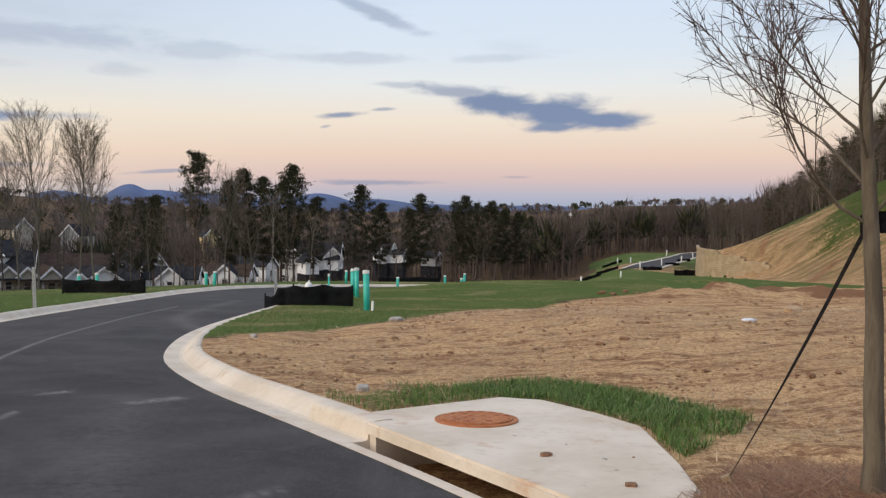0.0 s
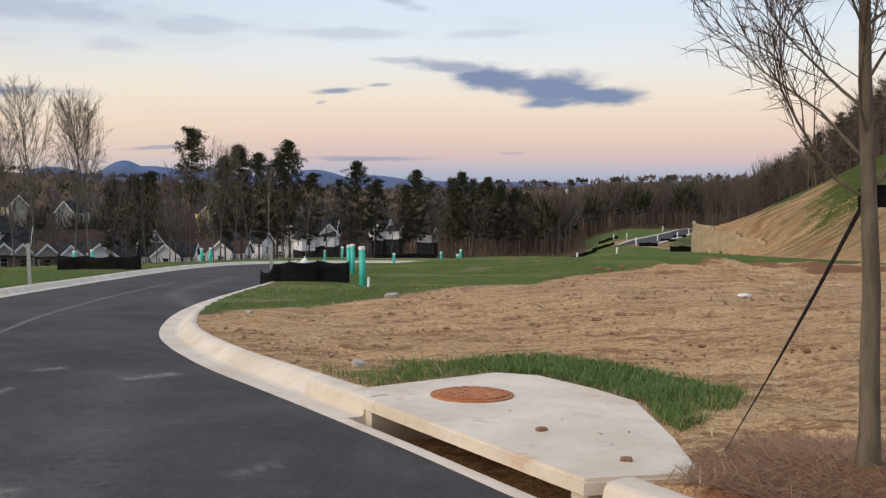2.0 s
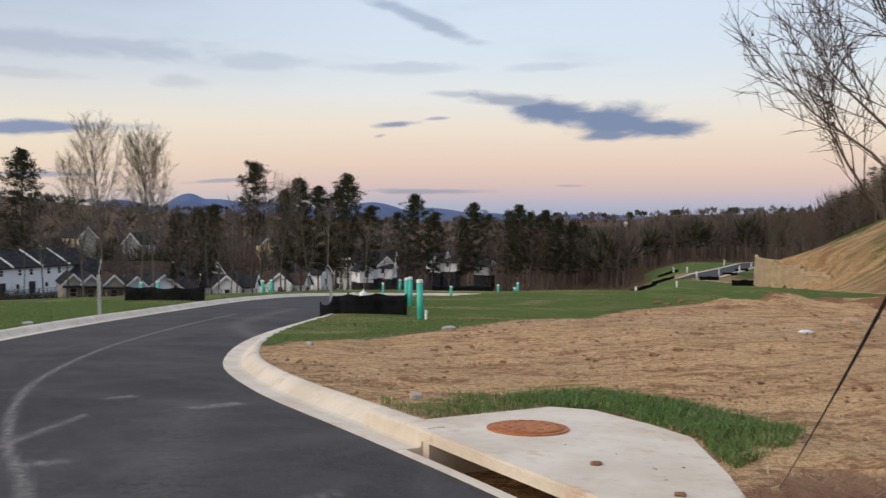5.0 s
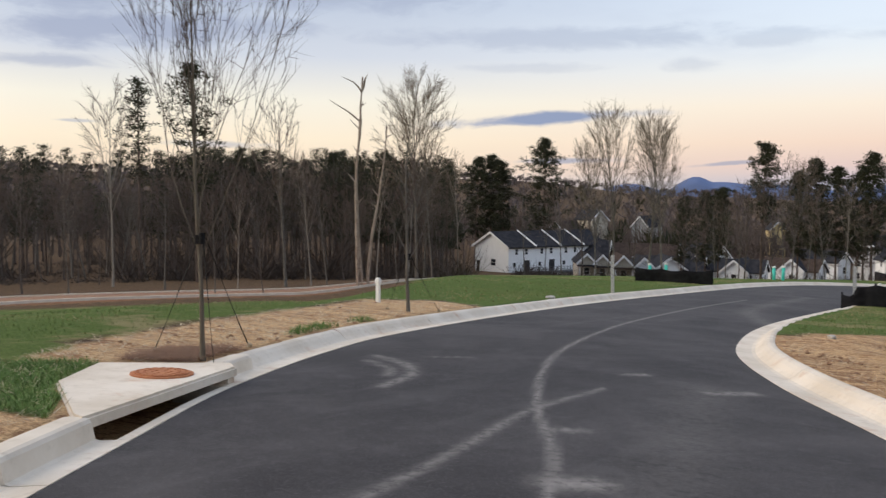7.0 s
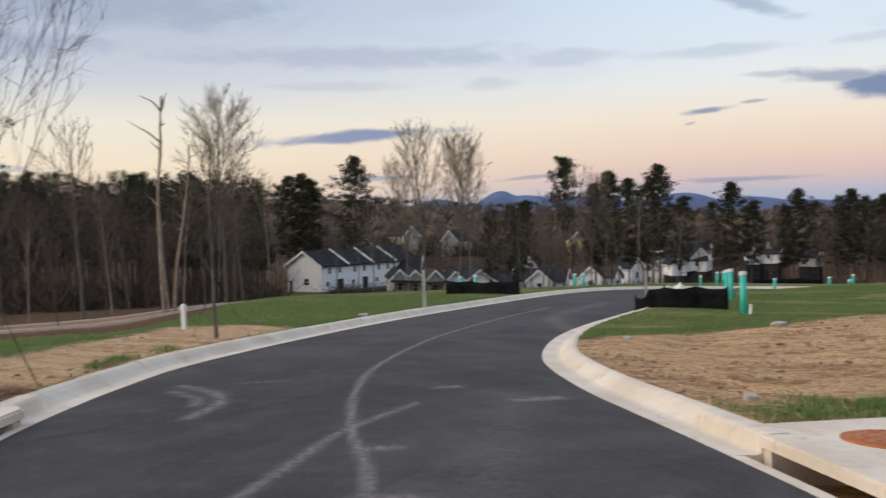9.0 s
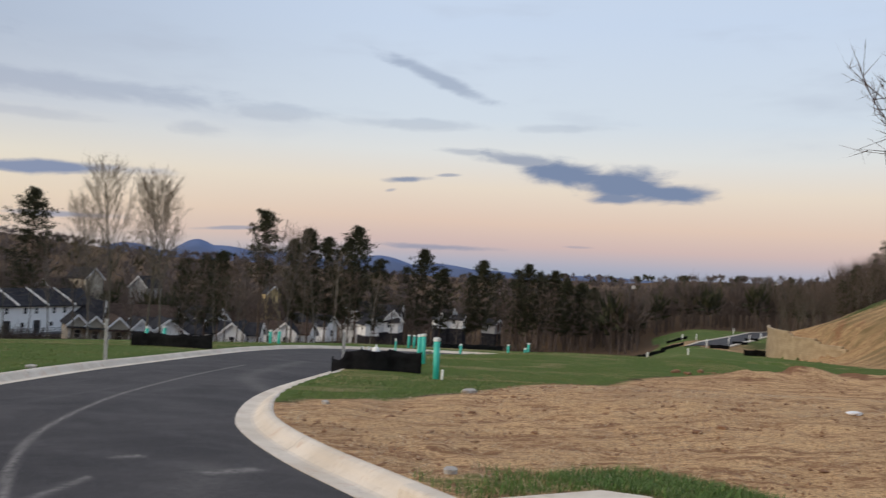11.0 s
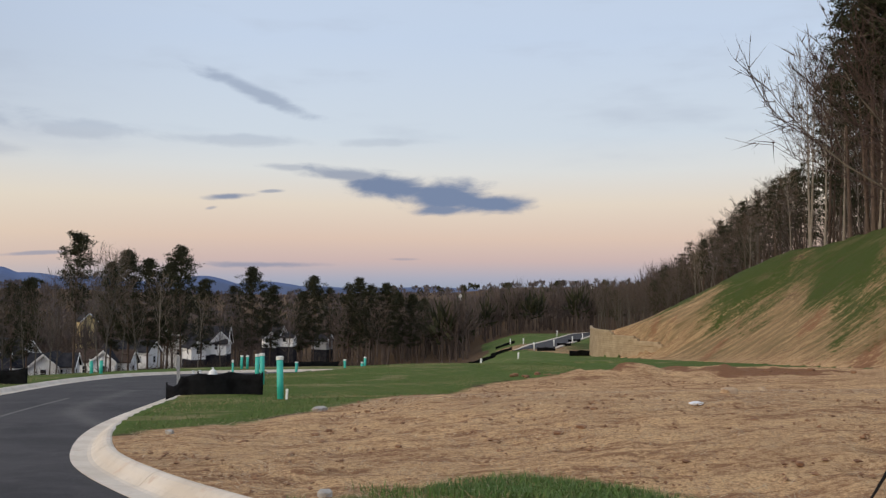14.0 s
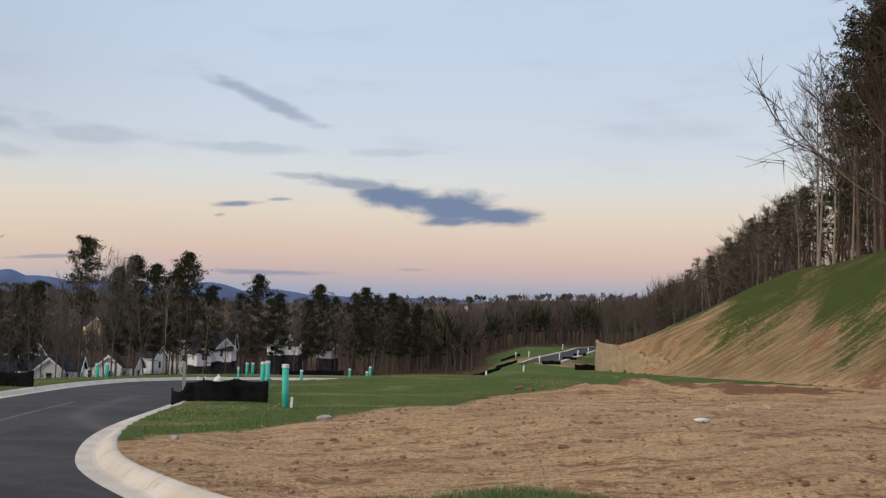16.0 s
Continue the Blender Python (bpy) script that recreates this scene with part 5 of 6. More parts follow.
# ---------------------------------------------------------------- retaining wall of split blocks, stepped down at its near end
def retaining_wall():
    base = new("retaining_wall")
    line = spline([(27.4, 95.7), (25.7, 89.7), (25.2, 84.9), (26.2, 80.8), (28.3, 77.2), (30.2, 74.6)], 0.5)
    d = np.concatenate([[0], np.cumsum(np.linalg.norm(np.diff(line, axis=0), axis=1))])
    rng = random.Random(8)
    L = d[-1]
    n = 0
    for c in range(17):
        h0 = 0.205 * c
        s = (c % 2) * 0.45
        while s < L - 0.3:
            e = min(s + 0.9, L)
            mid = (s + e) / 2
            y = np.interp(mid, d, line[:, 1])
            limit = np.interp(y, [74, 77.0, 77.1, 79.5, 79.6, 82.4, 82.5, 85, 96], [1.5, 1.6, 2.0, 2.05, 2.42, 2.5, 2.75, 2.9, 2.95])
            if h0 < limit - 0.1:
                p = np.array((np.interp(s, d, line[:, 0]), np.interp(s, d, line[:, 1])))
                q = np.array((np.interp(e, d, line[:, 0]), np.interp(e, d, line[:, 1])))
                t = (q - p) / (np.linalg.norm(q - p) + 1e-9)
                out_ = np.array((t[1], -t[0])) * -1.0
                if out_ @ np.array((-1.0, -0.4)) < 0:
                    out_ = -out_
                top_course = h0 + 0.41 >= limit
                f = 0.03 * rng.random() + (0.08 if top_course else 0.0) - 0.012 * c
                a, b = p + t * 0.012 + out_ * f, q - t * 0.012 + out_ * f
                z0 = WALL_BASE + h0 + 0.008
                z1 = WALL_BASE + h0 + 0.197
                vs = [(*a, z0), (*b, z0), (*b, z1), (*a, z1)]
                ia, ib = p - out_ * 0.35, q - out_ * 0.35
                vs += [(*ia, z0), (*ib, z0), (*ib, z1), (*ia, z1)]
                fs = [(0, 1, 2, 3), (5, 4, 7, 6), (3, 2, 6, 7), (1, 0, 4, 5), (4, 0, 3, 7), (1, 5, 6, 2)]
                raw("block", vs, fs, BLOCK, base, False)
            s = e
    tagged(base, "tan segmental block retaining wall stepping down the bank", "retaining wall", kind="structure")


WALL_BASE = -4.9


# ---------------------------------------------------------------- houses beyond the lawn
def window(parent, x, y, z, w, h, axis, n=2):
    """A sash window on a wall that faces along axis ('x' or '-y' and so on), centre at (x, y, z)."""
    s = -1 if axis[0] == "-" else 1
    o = 0.03 * s
    rot = axis[-1] == "x"

    def bx(name, u0, u1, d0, d1, z0, z1, mat, par):
        if rot:
            return box_part(name, x + d0, x + d1, y + u0, y + u1, z + z0, z + z1, mat, par)
        return box_part(name, x + u0, x + u1, y + d0, y + d1, z + z0, z + z1, mat, par)
    frame_ = bx("window", -w / 2, w / 2, 0, o, -h / 2, h / 2, TRIM, parent)
    for k in range(n):
        z0, z1 = -h / 2 + 0.07 + k * (h - 0.07) / n, -h / 2 + (k + 1) * (h - 0.07) / n
        bx("pane", -w / 2 + 0.08, w / 2 - 0.08, o, o + 0.012 * s, z0, z1, PANE, frame_)
    return frame_


def gable_house(bearing, r, w, d, eave, rise, turn, wall_mat, roof_mat, label, windows=True, z_off=0.0, porch=False):
    """A house with its gable wall (width w) toward the viewer when turn is 0; d deep."""
    x, y = polar(bearing, r)
    base = new("house")
    base.matrix_basis = Matrix.Translation((x, y, ground_z(x, y) + z_off)) @ Matrix.Rotation(radians(-bearing + turn), 4, "Z")
    bm = bmesh.new()
    for yy in (0, d):
        low = -2.5 if z_off == 0 else -0.15
        for p in ((-w / 2, low), (w / 2, low), (w / 2, eave), (0, eave + rise), (-w / 2, eave)):
            bm.verts.new((p[0], yy, p[1]))
    bm.verts.ensure_lookup_table()
    v = bm.verts
    for f in ((0, 1, 2, 3, 4), (9, 8, 7, 6, 5), (1, 6, 7, 2), (5, 0, 4, 9), (2, 7, 8, 3), (3, 8, 9, 4), (0, 5, 6, 1)):
        bm.faces.new([v[i] for i in f])
    part("wall", bm, wall_mat, base)
    if z_off > 0:
        box_part("foundation", -w / 2 - 0.05, w / 2 + 0.05, -0.05, d + 0.05, -2.5 - z_off, -0.16, SHINGLE, base, 0.0, "dark retaining foundation")
    pitch = math.atan2(rise, w / 2)
    for s in (-1, 1):
        bm = bmesh.new()
        o = 0.45
        ex, ez = s * (w / 2 + o * math.cos(pitch)), eave - o * math.sin(pitch)
        top = [(ex, -0.4, ez + 0.08), (ex, d + 0.4, ez + 0.08), (0, d + 0.4, eave + rise + 0.08), (0, -0.4, eave + rise + 0.08)]
        vs = [bm.verts.new(p) for p in top] + [bm.verts.new((p[0], p[1], p[2] + 0.2)) for p in top]
        for f in ((0, 1, 2, 3), (7, 6, 5, 4), (0, 4, 5, 1), (1, 5, 6, 2), (2, 6, 7, 3), (3, 7, 4, 0)):
            bm.faces.new([vs[i] for i in f])
        bmesh.ops.recalc_face_normals(bm, faces=bm.faces)
        roof = part("roof", bm, roof_mat, base)
        bm = bmesh.new()
        top = [(ex, -0.42, ez - 0.14), (0, -0.42, eave + rise - 0.14), (0, -0.42, eave + rise + 0.28), (ex, -0.42, ez + 0.28)]
        vs = [bm.verts.new(p) for p in top] + [bm.verts.new((p[0], p[1] - 0.06, p[2])) for p in top]
        for f in ((0, 1, 2, 3), (7, 6, 5, 4), (0, 4, 5, 1), (1, 5, 6, 2), (2, 6, 7, 3), (3, 7, 4, 0)):
            bm.faces.new([vs[i] for i in f])
        bmesh.ops.recalc_face_normals(bm, faces=bm.faces)
        part("barge_board", bm, TRIM, base, "white painted barge board")
    if windows:
        storeys = (1.6, 4.4) if eave > 4 else (1.6,)
        for zz in storeys:
            for u in ((-0.27, 0.27) if w > 5 else (0.0,)):
                window(base, u * w, 0, zz, 1.0, 1.35, "-y")
            for s in (-1, 1):
                k = 2.0
                while k < d - 1:
                    window(base, s * w / 2, k, zz, 0.9, 1.35, "x" if s > 0 else "-x")
                    k += 3.0
        if eave > 4 and w > 6:
            window(base, 0, 0, eave + rise * 0.35, 0.7, 0.7, "-y", 1)
    if porch:
        for u in (-0.45, 0.45):
            box_part("porch_post", u * w - 0.1, u * w + 0.1, -1.3, -1.1, -0.4, eave - 0.5, TRIM, base, 0.0, "white porch post")
        box_part("porch_roof", -w / 2 - 0.2, w / 2 + 0.2, -1.5, -0.01, eave - 0.5, eave - 0.28, roof_mat, base)
    return tagged(base, label, "house", "houses beyond the lawn")


def townhouse_row():
    """Long white two-storey row with its gable end at one side and small decks behind."""
    r = 163
    cx, cy = polar(-31.2, r)
    base = new("townhouse_row")
    a = radians(31.2 + 40)
    # x runs along the row, y across it
    base.matrix_basis = Matrix.Translation((cx, cy, ground_z(cx, cy) + 0.3)) @ Matrix.Rotation(a, 4, "Z")
    L, D, E, H = 25.0, 10.0, 4.5, 6.9
    bm = bmesh.new()
    for xx in (0, L):
        for p in ((0, -3), (D, -3), (D, E), (D / 2, H), (0, E)):
            bm.verts.new((xx, p[0], p[1]))
    bm.verts.ensure_lookup_table()
    v = bm.verts
    for f in ((4, 3, 2, 1, 0), (5, 6, 7, 8, 9), (0, 1, 6, 5), (0, 5, 9, 4), (2, 3, 8, 7), (3, 4, 9, 8), (1, 2, 7, 6)):
        bm.faces.new([v[i] for i in f])
    bmesh.ops.recalc_face_normals(bm, faces=bm.faces)
    part("wall", bm, SIDING, base)
    for s in (0, 1):
        bm = bmesh.new()
        y0, y1 = (-0.5, D / 2) if s == 0 else (D + 0.5, D / 2)
        z0, z1 = E - 0.3, H + 0.06
        vs = [bm.verts.new(p) for p in ((-0.4, y0, z0), (L + 0.4, y0, z0), (L + 0.4, y1, z1), (-0.4, y1, z1))]
        vs += [bm.verts.new((p.co.x, p.co.y, p.co.z + 0.22)) for p in vs]
        for f in ((0, 1, 2, 3), (7, 6, 5, 4), (0, 4, 5, 1), (1, 5, 6, 2), (2, 6, 7, 3), (3, 7, 4, 0)):
            bm.faces.new([vs[i] for i in f])
        bmesh.ops.recalc_face_normals(bm, faces=bm.faces)
        part("roof", bm, SHINGLE if s == 0 else SHINGLE_BROWN, base)
        bm = bmesh.new()
        vs = [bm.verts.new(p) for p in ((-0.42, y0, z0 - 0.2), (-0.42, y1, z1 - 0.2), (-0.42, y1, z1 + 0.24), (-0.42, y0, z0 + 0.24))]
        vs += [bm.verts.new((p.co.x - 0.06, p.co.y, p.co.z)) for p in vs]
        for f in ((0, 1, 2, 3), (7, 6, 5, 4), (0, 4, 5, 1), (1, 5, 6, 2), (2, 6, 7, 3), (3, 7, 4, 0)):
            bm.faces.new([vs[i] for i in f])
        bmesh.ops.recalc_face_normals(bm, faces=bm.faces)
        part("barge_board", bm, TRIM, base, "white painted barge board")
    # party walls break the roof into units
    for k in (6.2, 12.5, 18.7):
        bm = bmesh.new()
        vs = [bm.verts.new(p) for p in ((k, -0.55, E - 0.25), (k, D / 2, H + 0.06), (k, D / 2, H + 0.5), (k, -0.55, E + 0.16))]
        vs += [bm.verts.new((p.co.x + 0.2, p.co.y, p.co.z)) for p in vs]
        for f in ((0, 1, 2, 3), (7, 6, 5, 4), (0, 4, 5, 1), (1, 5, 6, 2), (2, 6, 7, 3), (3, 7, 4, 0)):
            bm.faces.new([vs[i] for i in f])
        bmesh.ops.recalc_face_normals(bm, faces=bm.faces)
        part("party_wall", bm, TRIM, base)
    for k in range(4):
        u = 6.25 * k
        for o in (1.9, 4.3):
            window(base, u + o, 0, 3.5, 0.8, 1.15, "-y")
        window(base, u + 1.4, 0, 1.1, 0.8, 0.9, "-y", 1)
        box_part("patio_door", u + 3.8, u + 5.2, -0.05, 0.0, -0.3, 1.85, PANE, base)
        for i in range(7):
            box_part("railing_post", u + 0.3 + i * 0.93, u + 0.38 + i * 0.93, -3.0, -2.92, -1.2, 0.75, FENCE_WOOD, base)
        for zz in (0.25, 0.68):
            box_part("railing_bar", u + 0.2, u + 6.0, -3.02, -2.9, zz, zz + 0.07, FENCE_WOOD, base)
        box_part("deck", u + 0.2, u + 6.0, -3.0, -0.01, -0.45, -0.3, FENCE_WOOD, base)
    window(base, 0, 4.4, 1.4, 1.5, 1.3, "-x")
    box_part("side_door", -0.05, 0.0, 8.6, 9.5, -0.6, 1.5, PANE, base)
    return tagged(base, "long white two-storey townhouse row with dark roof", "townhouse")


retaining_wall()
townhouse_row()
for b, r, w, d, e, rise, turn, wm, rm, lab, porch, up in (
        (-26.2, 150, 2.9, 9, 3.0, 1.4, 6, SIDING_TAN, SHINGLE, "beige gabled cottage with white trim", True, 0.0),
        (-25.2, 150, 2.9, 9, 3.0, 1.4, 6, SIDING_TAN, SHINGLE, "beige gabled cottage with white trim", True, 0.0),
        (-23.9, 151, 3.1, 9, 3.0, 1.5, 8, SIDING_TAN, SHINGLE_BROWN, "beige gabled cottage with brown roof", True, 0.0),
        (-22.6, 150, 2.9, 9, 3.0, 1.4, 8, SIDING, SHINGLE, "white gabled cottage with porch", True, 0.0),
        (-21.0, 152, 5.8, 10, 2.5, 2.2, 10, SIDING, SHINGLE, "white house with broad gable and dark roof", False, 0.0),
        (-19.0, 160, 5.5, 11, 2.7, 2.2, 84, SIDING, SHINGLE, "white house with long dark roof among bare trees", False, 0.0),
        (-17.2, 157, 4.4, 9, 2.6, 1.9, -14, SIDING, SHINGLE, "white house with steep gable and dark roof", False, 0.0),
        (-15.4, 160, 4.5, 9, 2.7, 1.8, 78, SIDING, SHINGLE, "white house with dark roof behind bare trees", False, 0.0),
        (-13.9, 170, 4.2, 10, 3.0, 1.8, -20, SIDING, SHINGLE, "small white gabled house among bare trees", False, 0.0),
        (-12.2, 172, 4.4, 10, 3.0, 1.8, 70, SIDING, SHINGLE_BROWN, "white house with brown roof among bare trees", False, 0.0),
        (-24.8, 178, 7.0, 15, 4.3, 3.0, 84, SIDING_GREY, SHINGLE, "grey house with long dark roof behind cottages", False, 0.0),
        (-20.6, 182, 7.0, 15, 4.3, 3.0, 88, SIDING_GREY, SHINGLE_BROWN, "grey house with long brown roof behind cottages", False, 0.0),
        (-17.9, 186, 5.0, 13, 4.3, 3.0, 40, SIDING, SHINGLE, "white house with dark roof behind cottages", False, 0.0),
        (-11.0, 186, 4.4, 10, 3.2, 1.8, 60, SIDING, SHINGLE, "white house half hidden by pines", False, 1.5),
        (-7.1, 180, 3.8, 6, 2.2, 1.9, 10, SIDING, SHINGLE, "white house with steep front gable", False, 4.0),
        (-6.6, 183, 7.0, 7, 2.2, 3.0, 82, SIDING, SHINGLE, "white house with tall dark roof", False, 4.0),
        (-8.4, 178, 2.8, 5, 2.2, 1.2, 20, SIDING, SHINGLE, "small white gabled wing beside dark trunks", False, 3.0),
        (-4.0, 205, 2.6, 5, 2.0, 1.4, 8, SIDING, SHINGLE, "small white gabled house among dark pines", False, 5.2),
        (-3.2, 207, 2.0, 5, 2.4, 2.2, 25, SIDING, SHINGLE, "narrow white gabled house among dark pines", False, 5.2),
        (-2.5, 207, 3.4, 4, 2.0, 1.0, 76, SIDING, SHINGLE, "low white house wing among dark pines", False, 5.2),
        (-0.3, 214, 3.0, 4, 2.0, 1.2, 60, SIDING_GREY, SHINGLE, "grey gabled house among dark pines", False, 3.6),
        (-14.7, 232, 3.6, 7, 11.8, 1.8, 10, SIDING_YELLOW, SHINGLE, "pale yellow house up the slope", False, 0.0),
        (-25.4, 236, 4.8, 9, 12.4, 2.4, 30, SIDING_TAN, SHINGLE, "tan gabled house up the slope", False, 0.0),
        (-22.9, 238, 4.6, 9, 11.6, 2.6, -25, SIDING_GREY, SHINGLE, "grey gabled house up the slope", False, 0.0),
        (-28.2, 226, 5.6, 9, 8.2, 2.6, -35, SIDING_TAN, SHINGLE_BROWN, "tan house behind the townhouses", False, 0.0),
        (-9.9, 222, 6.0, 9, 8.0, 2.6, -40, SIDING, SHINGLE, "white house half hidden by pines", False, 0.0),
        (8.2, 640, 3.6, 6, 13.0, 2.0, 0, SIDING, SHINGLE, "distant white house on a wooded hill", False, 0.0),
        (16.6, 610, 5.0, 8, 11.0, 3.0, 20, SIDING, SHINGLE, "distant white house on a wooded hill", False, 0.0)):
    gable_house(b, r, w, d, e, rise, turn, wm, rm, lab, True, up, porch)


# ---------------------------------------------------------------- streets farther off
def ribbon(name, line, offs, mat, lift, parent=None):
    """A strip along a plan line between two offsets, laid on the land."""
    t = np.gradient(line, axis=0)
    t /= np.linalg.norm(t, axis=1)[:, None] + 1e-9
    nrm = np.stack([t[:, 1], -t[:, 0]], 1)
    k = 5
    verts, faces = [], []
    for (p, q) in zip(line, nrm):
        for j in range(k):
            u = p + q * (offs[0] + (offs[1] - offs[0]) * j / (k - 1))
            verts.append((u[0], u[1], float(land(np.array([u[0]]), np.array([u[1]]))[0]) + lift))
        for o in (offs[1], offs[0]):
            u = p + q * o
            verts.append((u[0], u[1], float(land(np.array([u[0]]), np.array([u[1]]))[0]) + lift - 0.6))
    w = k + 2
    for i in range(len(line) - 1):
        for j in range(w):
            a, b = i * w + j, i * w + (j + 1) % w
            faces.append((a, b, b + w, a + w))
    return raw(name, verts, faces, mat, parent, False)


def street(name, pts, half, label, surface, kerb=0.5):
    line = spline(pts, 2.0)
    base = new(name)
    ribbon("carriageway", line, (-half, half), surface, 0.08, base)
    ribbon("kerb_strip", line, (-half - kerb, -half - 0.004), CONCRETE, 0.17, base)
    ribbon("kerb_strip", line, (half + 0.004, half + kerb), CONCRETE, 0.17, base)
    return tagged(base, label, "road", kind="structure")


street("far_road", [polar(12.6, 127), polar(13.4, 141), polar(14.4, 160), polar(15.3, 182), polar(16.0, 204), polar(16.9, 222)], 2.4, "asphalt street with pale kerbs beyond the lawn", ASPHALT, 0.6)
street("lower_street", [polar(-76, 50), polar(-68, 56), polar(-60, 60), polar(-52, 61), polar(-46, 62), polar(-41, 66), polar(-37, 74), polar(-35, 84)], 3.5, "unpaved lower street with pale kerbs below the lawn", CLAY, 0.3)


# ---------------------------------------------------------------- pipes, posts and fences by the road
def cleanout(x, y, height, lean=0.0, radius=0.08, mat=None, white_top=True):
    base = new("cleanout_pipe")
    base.matrix_basis = Matrix.Translation((x, y, ground_z(x, y))) @ Matrix.Rotation(radians(lean), 4, "Y")
    part("pipe", rod(radius, -0.3, height - 0.05), mat or PIPE_TEAL, base, "", True)
    cap = rod(radius * 1.13, height - 0.09, height, 14)
    bmesh.ops.bevel(cap, geom=[e for e in cap.edges if all(v.co.z > height - 0.01 for v in e.verts)], offset=0.012, segments=2, affect="EDGES")
    part("cap", cap, PVC_WHITE, base, "white cap")
    return base


for x, y, h, lean, rad in ((-1.99, 23.2, 1.06, -1.5, 0.082), (-3.05, 31.4, 1.05, -1, 0.078), (-3.36, 33.0, 1.0, 0.5, 0.078)):
    tagged(cleanout(x, y, h, lean, rad), "upright teal sewer pipe with white cap in grass", "pipe", "teal pipes")
tagged(cleanout(-1.83, 23.0, 0.26, 3, 0.03, PVC_WHITE), "short white pipe beside a teal pipe", "pipe")
for b, r, h in ((-6.25, 58, 0.85), (-5.9, 58.3, 0.85), (-2.93, 56, 0.8), (0.15, 60, 0.62), (1.2, 59, 0.78), (1.4, 59.4, 0.8), (-15.0, 49, 0.72), (-14.5, 48, 0.74), (-22.4, 47, 0.78), (-21.4, 46, 0.8)):
    x, y = polar(b, r)
    tagged(cleanout(x, y, h, random.uniform(-2, 2), 0.085), "upright teal sewer pipe with white cap in grass", "pipe", "teal pipes")
for b, r, h in ((-9.2, 52, 0.35), (-8.8, 52, 0.35), (5.55, 60, 0.32), (5.9, 60.4, 0.34), (6.3, 61, 0.4), (8.9, 70, 0.5), (11.4, 84, 0.6), (12.6, 120, 1.1), (13.9, 138, 1.1), (15.1, 155, 1.1), (15.8, 172, 1.1), (12.0, 150, 1.0), (11.2, 160, 1.0), (14.2, 190, 1.2)):
    x, y = polar(b, r)
    tagged(cleanout(x, y, h, random.uniform(-4, 4), 0.05 + r * 0.0003, PVC_WHITE), "small white marker pipe on the lawn", "marker", "white markers")


def sign_post(x, y, h, lean):
    base = new("metal_post")
    base.matrix_basis = Matrix.Translation((x, y, ground_z(x, y))) @ Matrix.Rotation(radians(lean), 4, "Y")
    bm = bmesh.new()
    for p, q in ((-0.045, -0.02), (0.02, 0.045)):
        box(bm, p, q, -0.012, 0.012, -0.3, h)
    box(bm, -0.021, 0.021, -0.012, 0.03, -0.3, h)
    part("post", bm, GALV, base)
    for k in range(8):
        box_part("hole", -0.008, 0.008, -0.0145, -0.0125, 0.15 + k * 0.1, 0.166 + k * 0.1, STRAP, base)
    return tagged(base, "bare galvanised steel post beside the kerb", "post", "steel posts")


sign_post(-10.62, 22.95, 1.1, -1.0)
sign_post(-4.9, 26.0, 1.32, -1.2)


def silt_fence(a, b, h, seed, label="sagging black silt fence on wooden stakes", stakes=4, ripple=0.06):
    rng = np.random.RandomState(seed)
    base = new("silt_fence")
    a, b = np.array(a, float), np.array(b, float)
    n = 28
    nrm = unit(np.array((-(b - a)[1], (b - a)[0])))
    verts, faces = [], []
    prof = []
    for i in range(n + 1):
        u = i / n
        p = a + (b - a) * u + nrm * (ripple * math.sin(u * 9 + seed) + rng.normal(0, 0.012))
        z = ground_z(*p)
        sag = 0.07 * abs(math.sin(u * math.pi * (stakes - 1))) + 0.03 * math.sin(u * 5 + seed)
        prof.append((p, z, h - sag))
    rows_ = (0.0, 0.06, 0.3, 0.36, 0.62, 0.68, 0.94, 1.0)
    for side in (1, -1):
        for p, z, hh in prof:
            for j, w in enumerate(rows_):
                o = (0.012 + 0.028 * (j % 2) * (0 < j < 7)) * side
                verts.append((p[0] + nrm[0] * o, p[1] + nrm[1] * o, z - 0.05 + (hh + 0.05) * w))
    m = len(rows_)
    off = (n + 1) * m
    for i in range(n):
        for j in range(m - 1):
            q = (i * m + j, i * m + j + 1, (i + 1) * m + j + 1, (i + 1) * m + j)
            faces.append(q)
            faces.append(tuple(off + v for v in q[::-1]))
        faces.append((i * m + m - 1, off + i * m + m - 1, off + (i + 1) * m + m - 1, (i + 1) * m + m - 1))
    raw("fabric", verts, faces, SILT, base)
    for k in range(stakes):
        p, z, hh = prof[int(n * k / (stakes - 1))]
        q = p + nrm * 0.05
        box_part("stake", q[0] - 0.02, q[0] + 0.02, q[1] - 0.02, q[1] + 0.02, z - 0.2, z + h + 0.03, SILT, base, 0.003)
    return tagged(base, label, "silt fence", "silt fences")


silt_fence((-5.12, 25.4), (-2.62, 25.7), 0.60, 1)
silt_fence((-14.55, 33.8), (-11.32, 33.4), 0.54, 5)
for b, r, w, h in ((8.0, 126, 3.0, 0.5), (9.4, 124, 3.6, 0.5), (15.5, 93, 2.6, 0.6), (10.6, 134, 3.4, 0.5), (13.4, 118, 2.6, 0.5), (14.6, 140, 2.4, 0.5), (15.3, 158, 2.4, 0.5), (10.9, 160, 3.6, 0.5), (-1.4, 66, 2.8, 0.5), (-3.0, 65, 2.6, 0.45)):
    x, y = polar(b, r)
    silt_fence((x - w / 2, y), (x + w / 2, y + 0.8), h, int(b * 10) % 17, "low black silt fence on the far lawn", 3, 0.03)


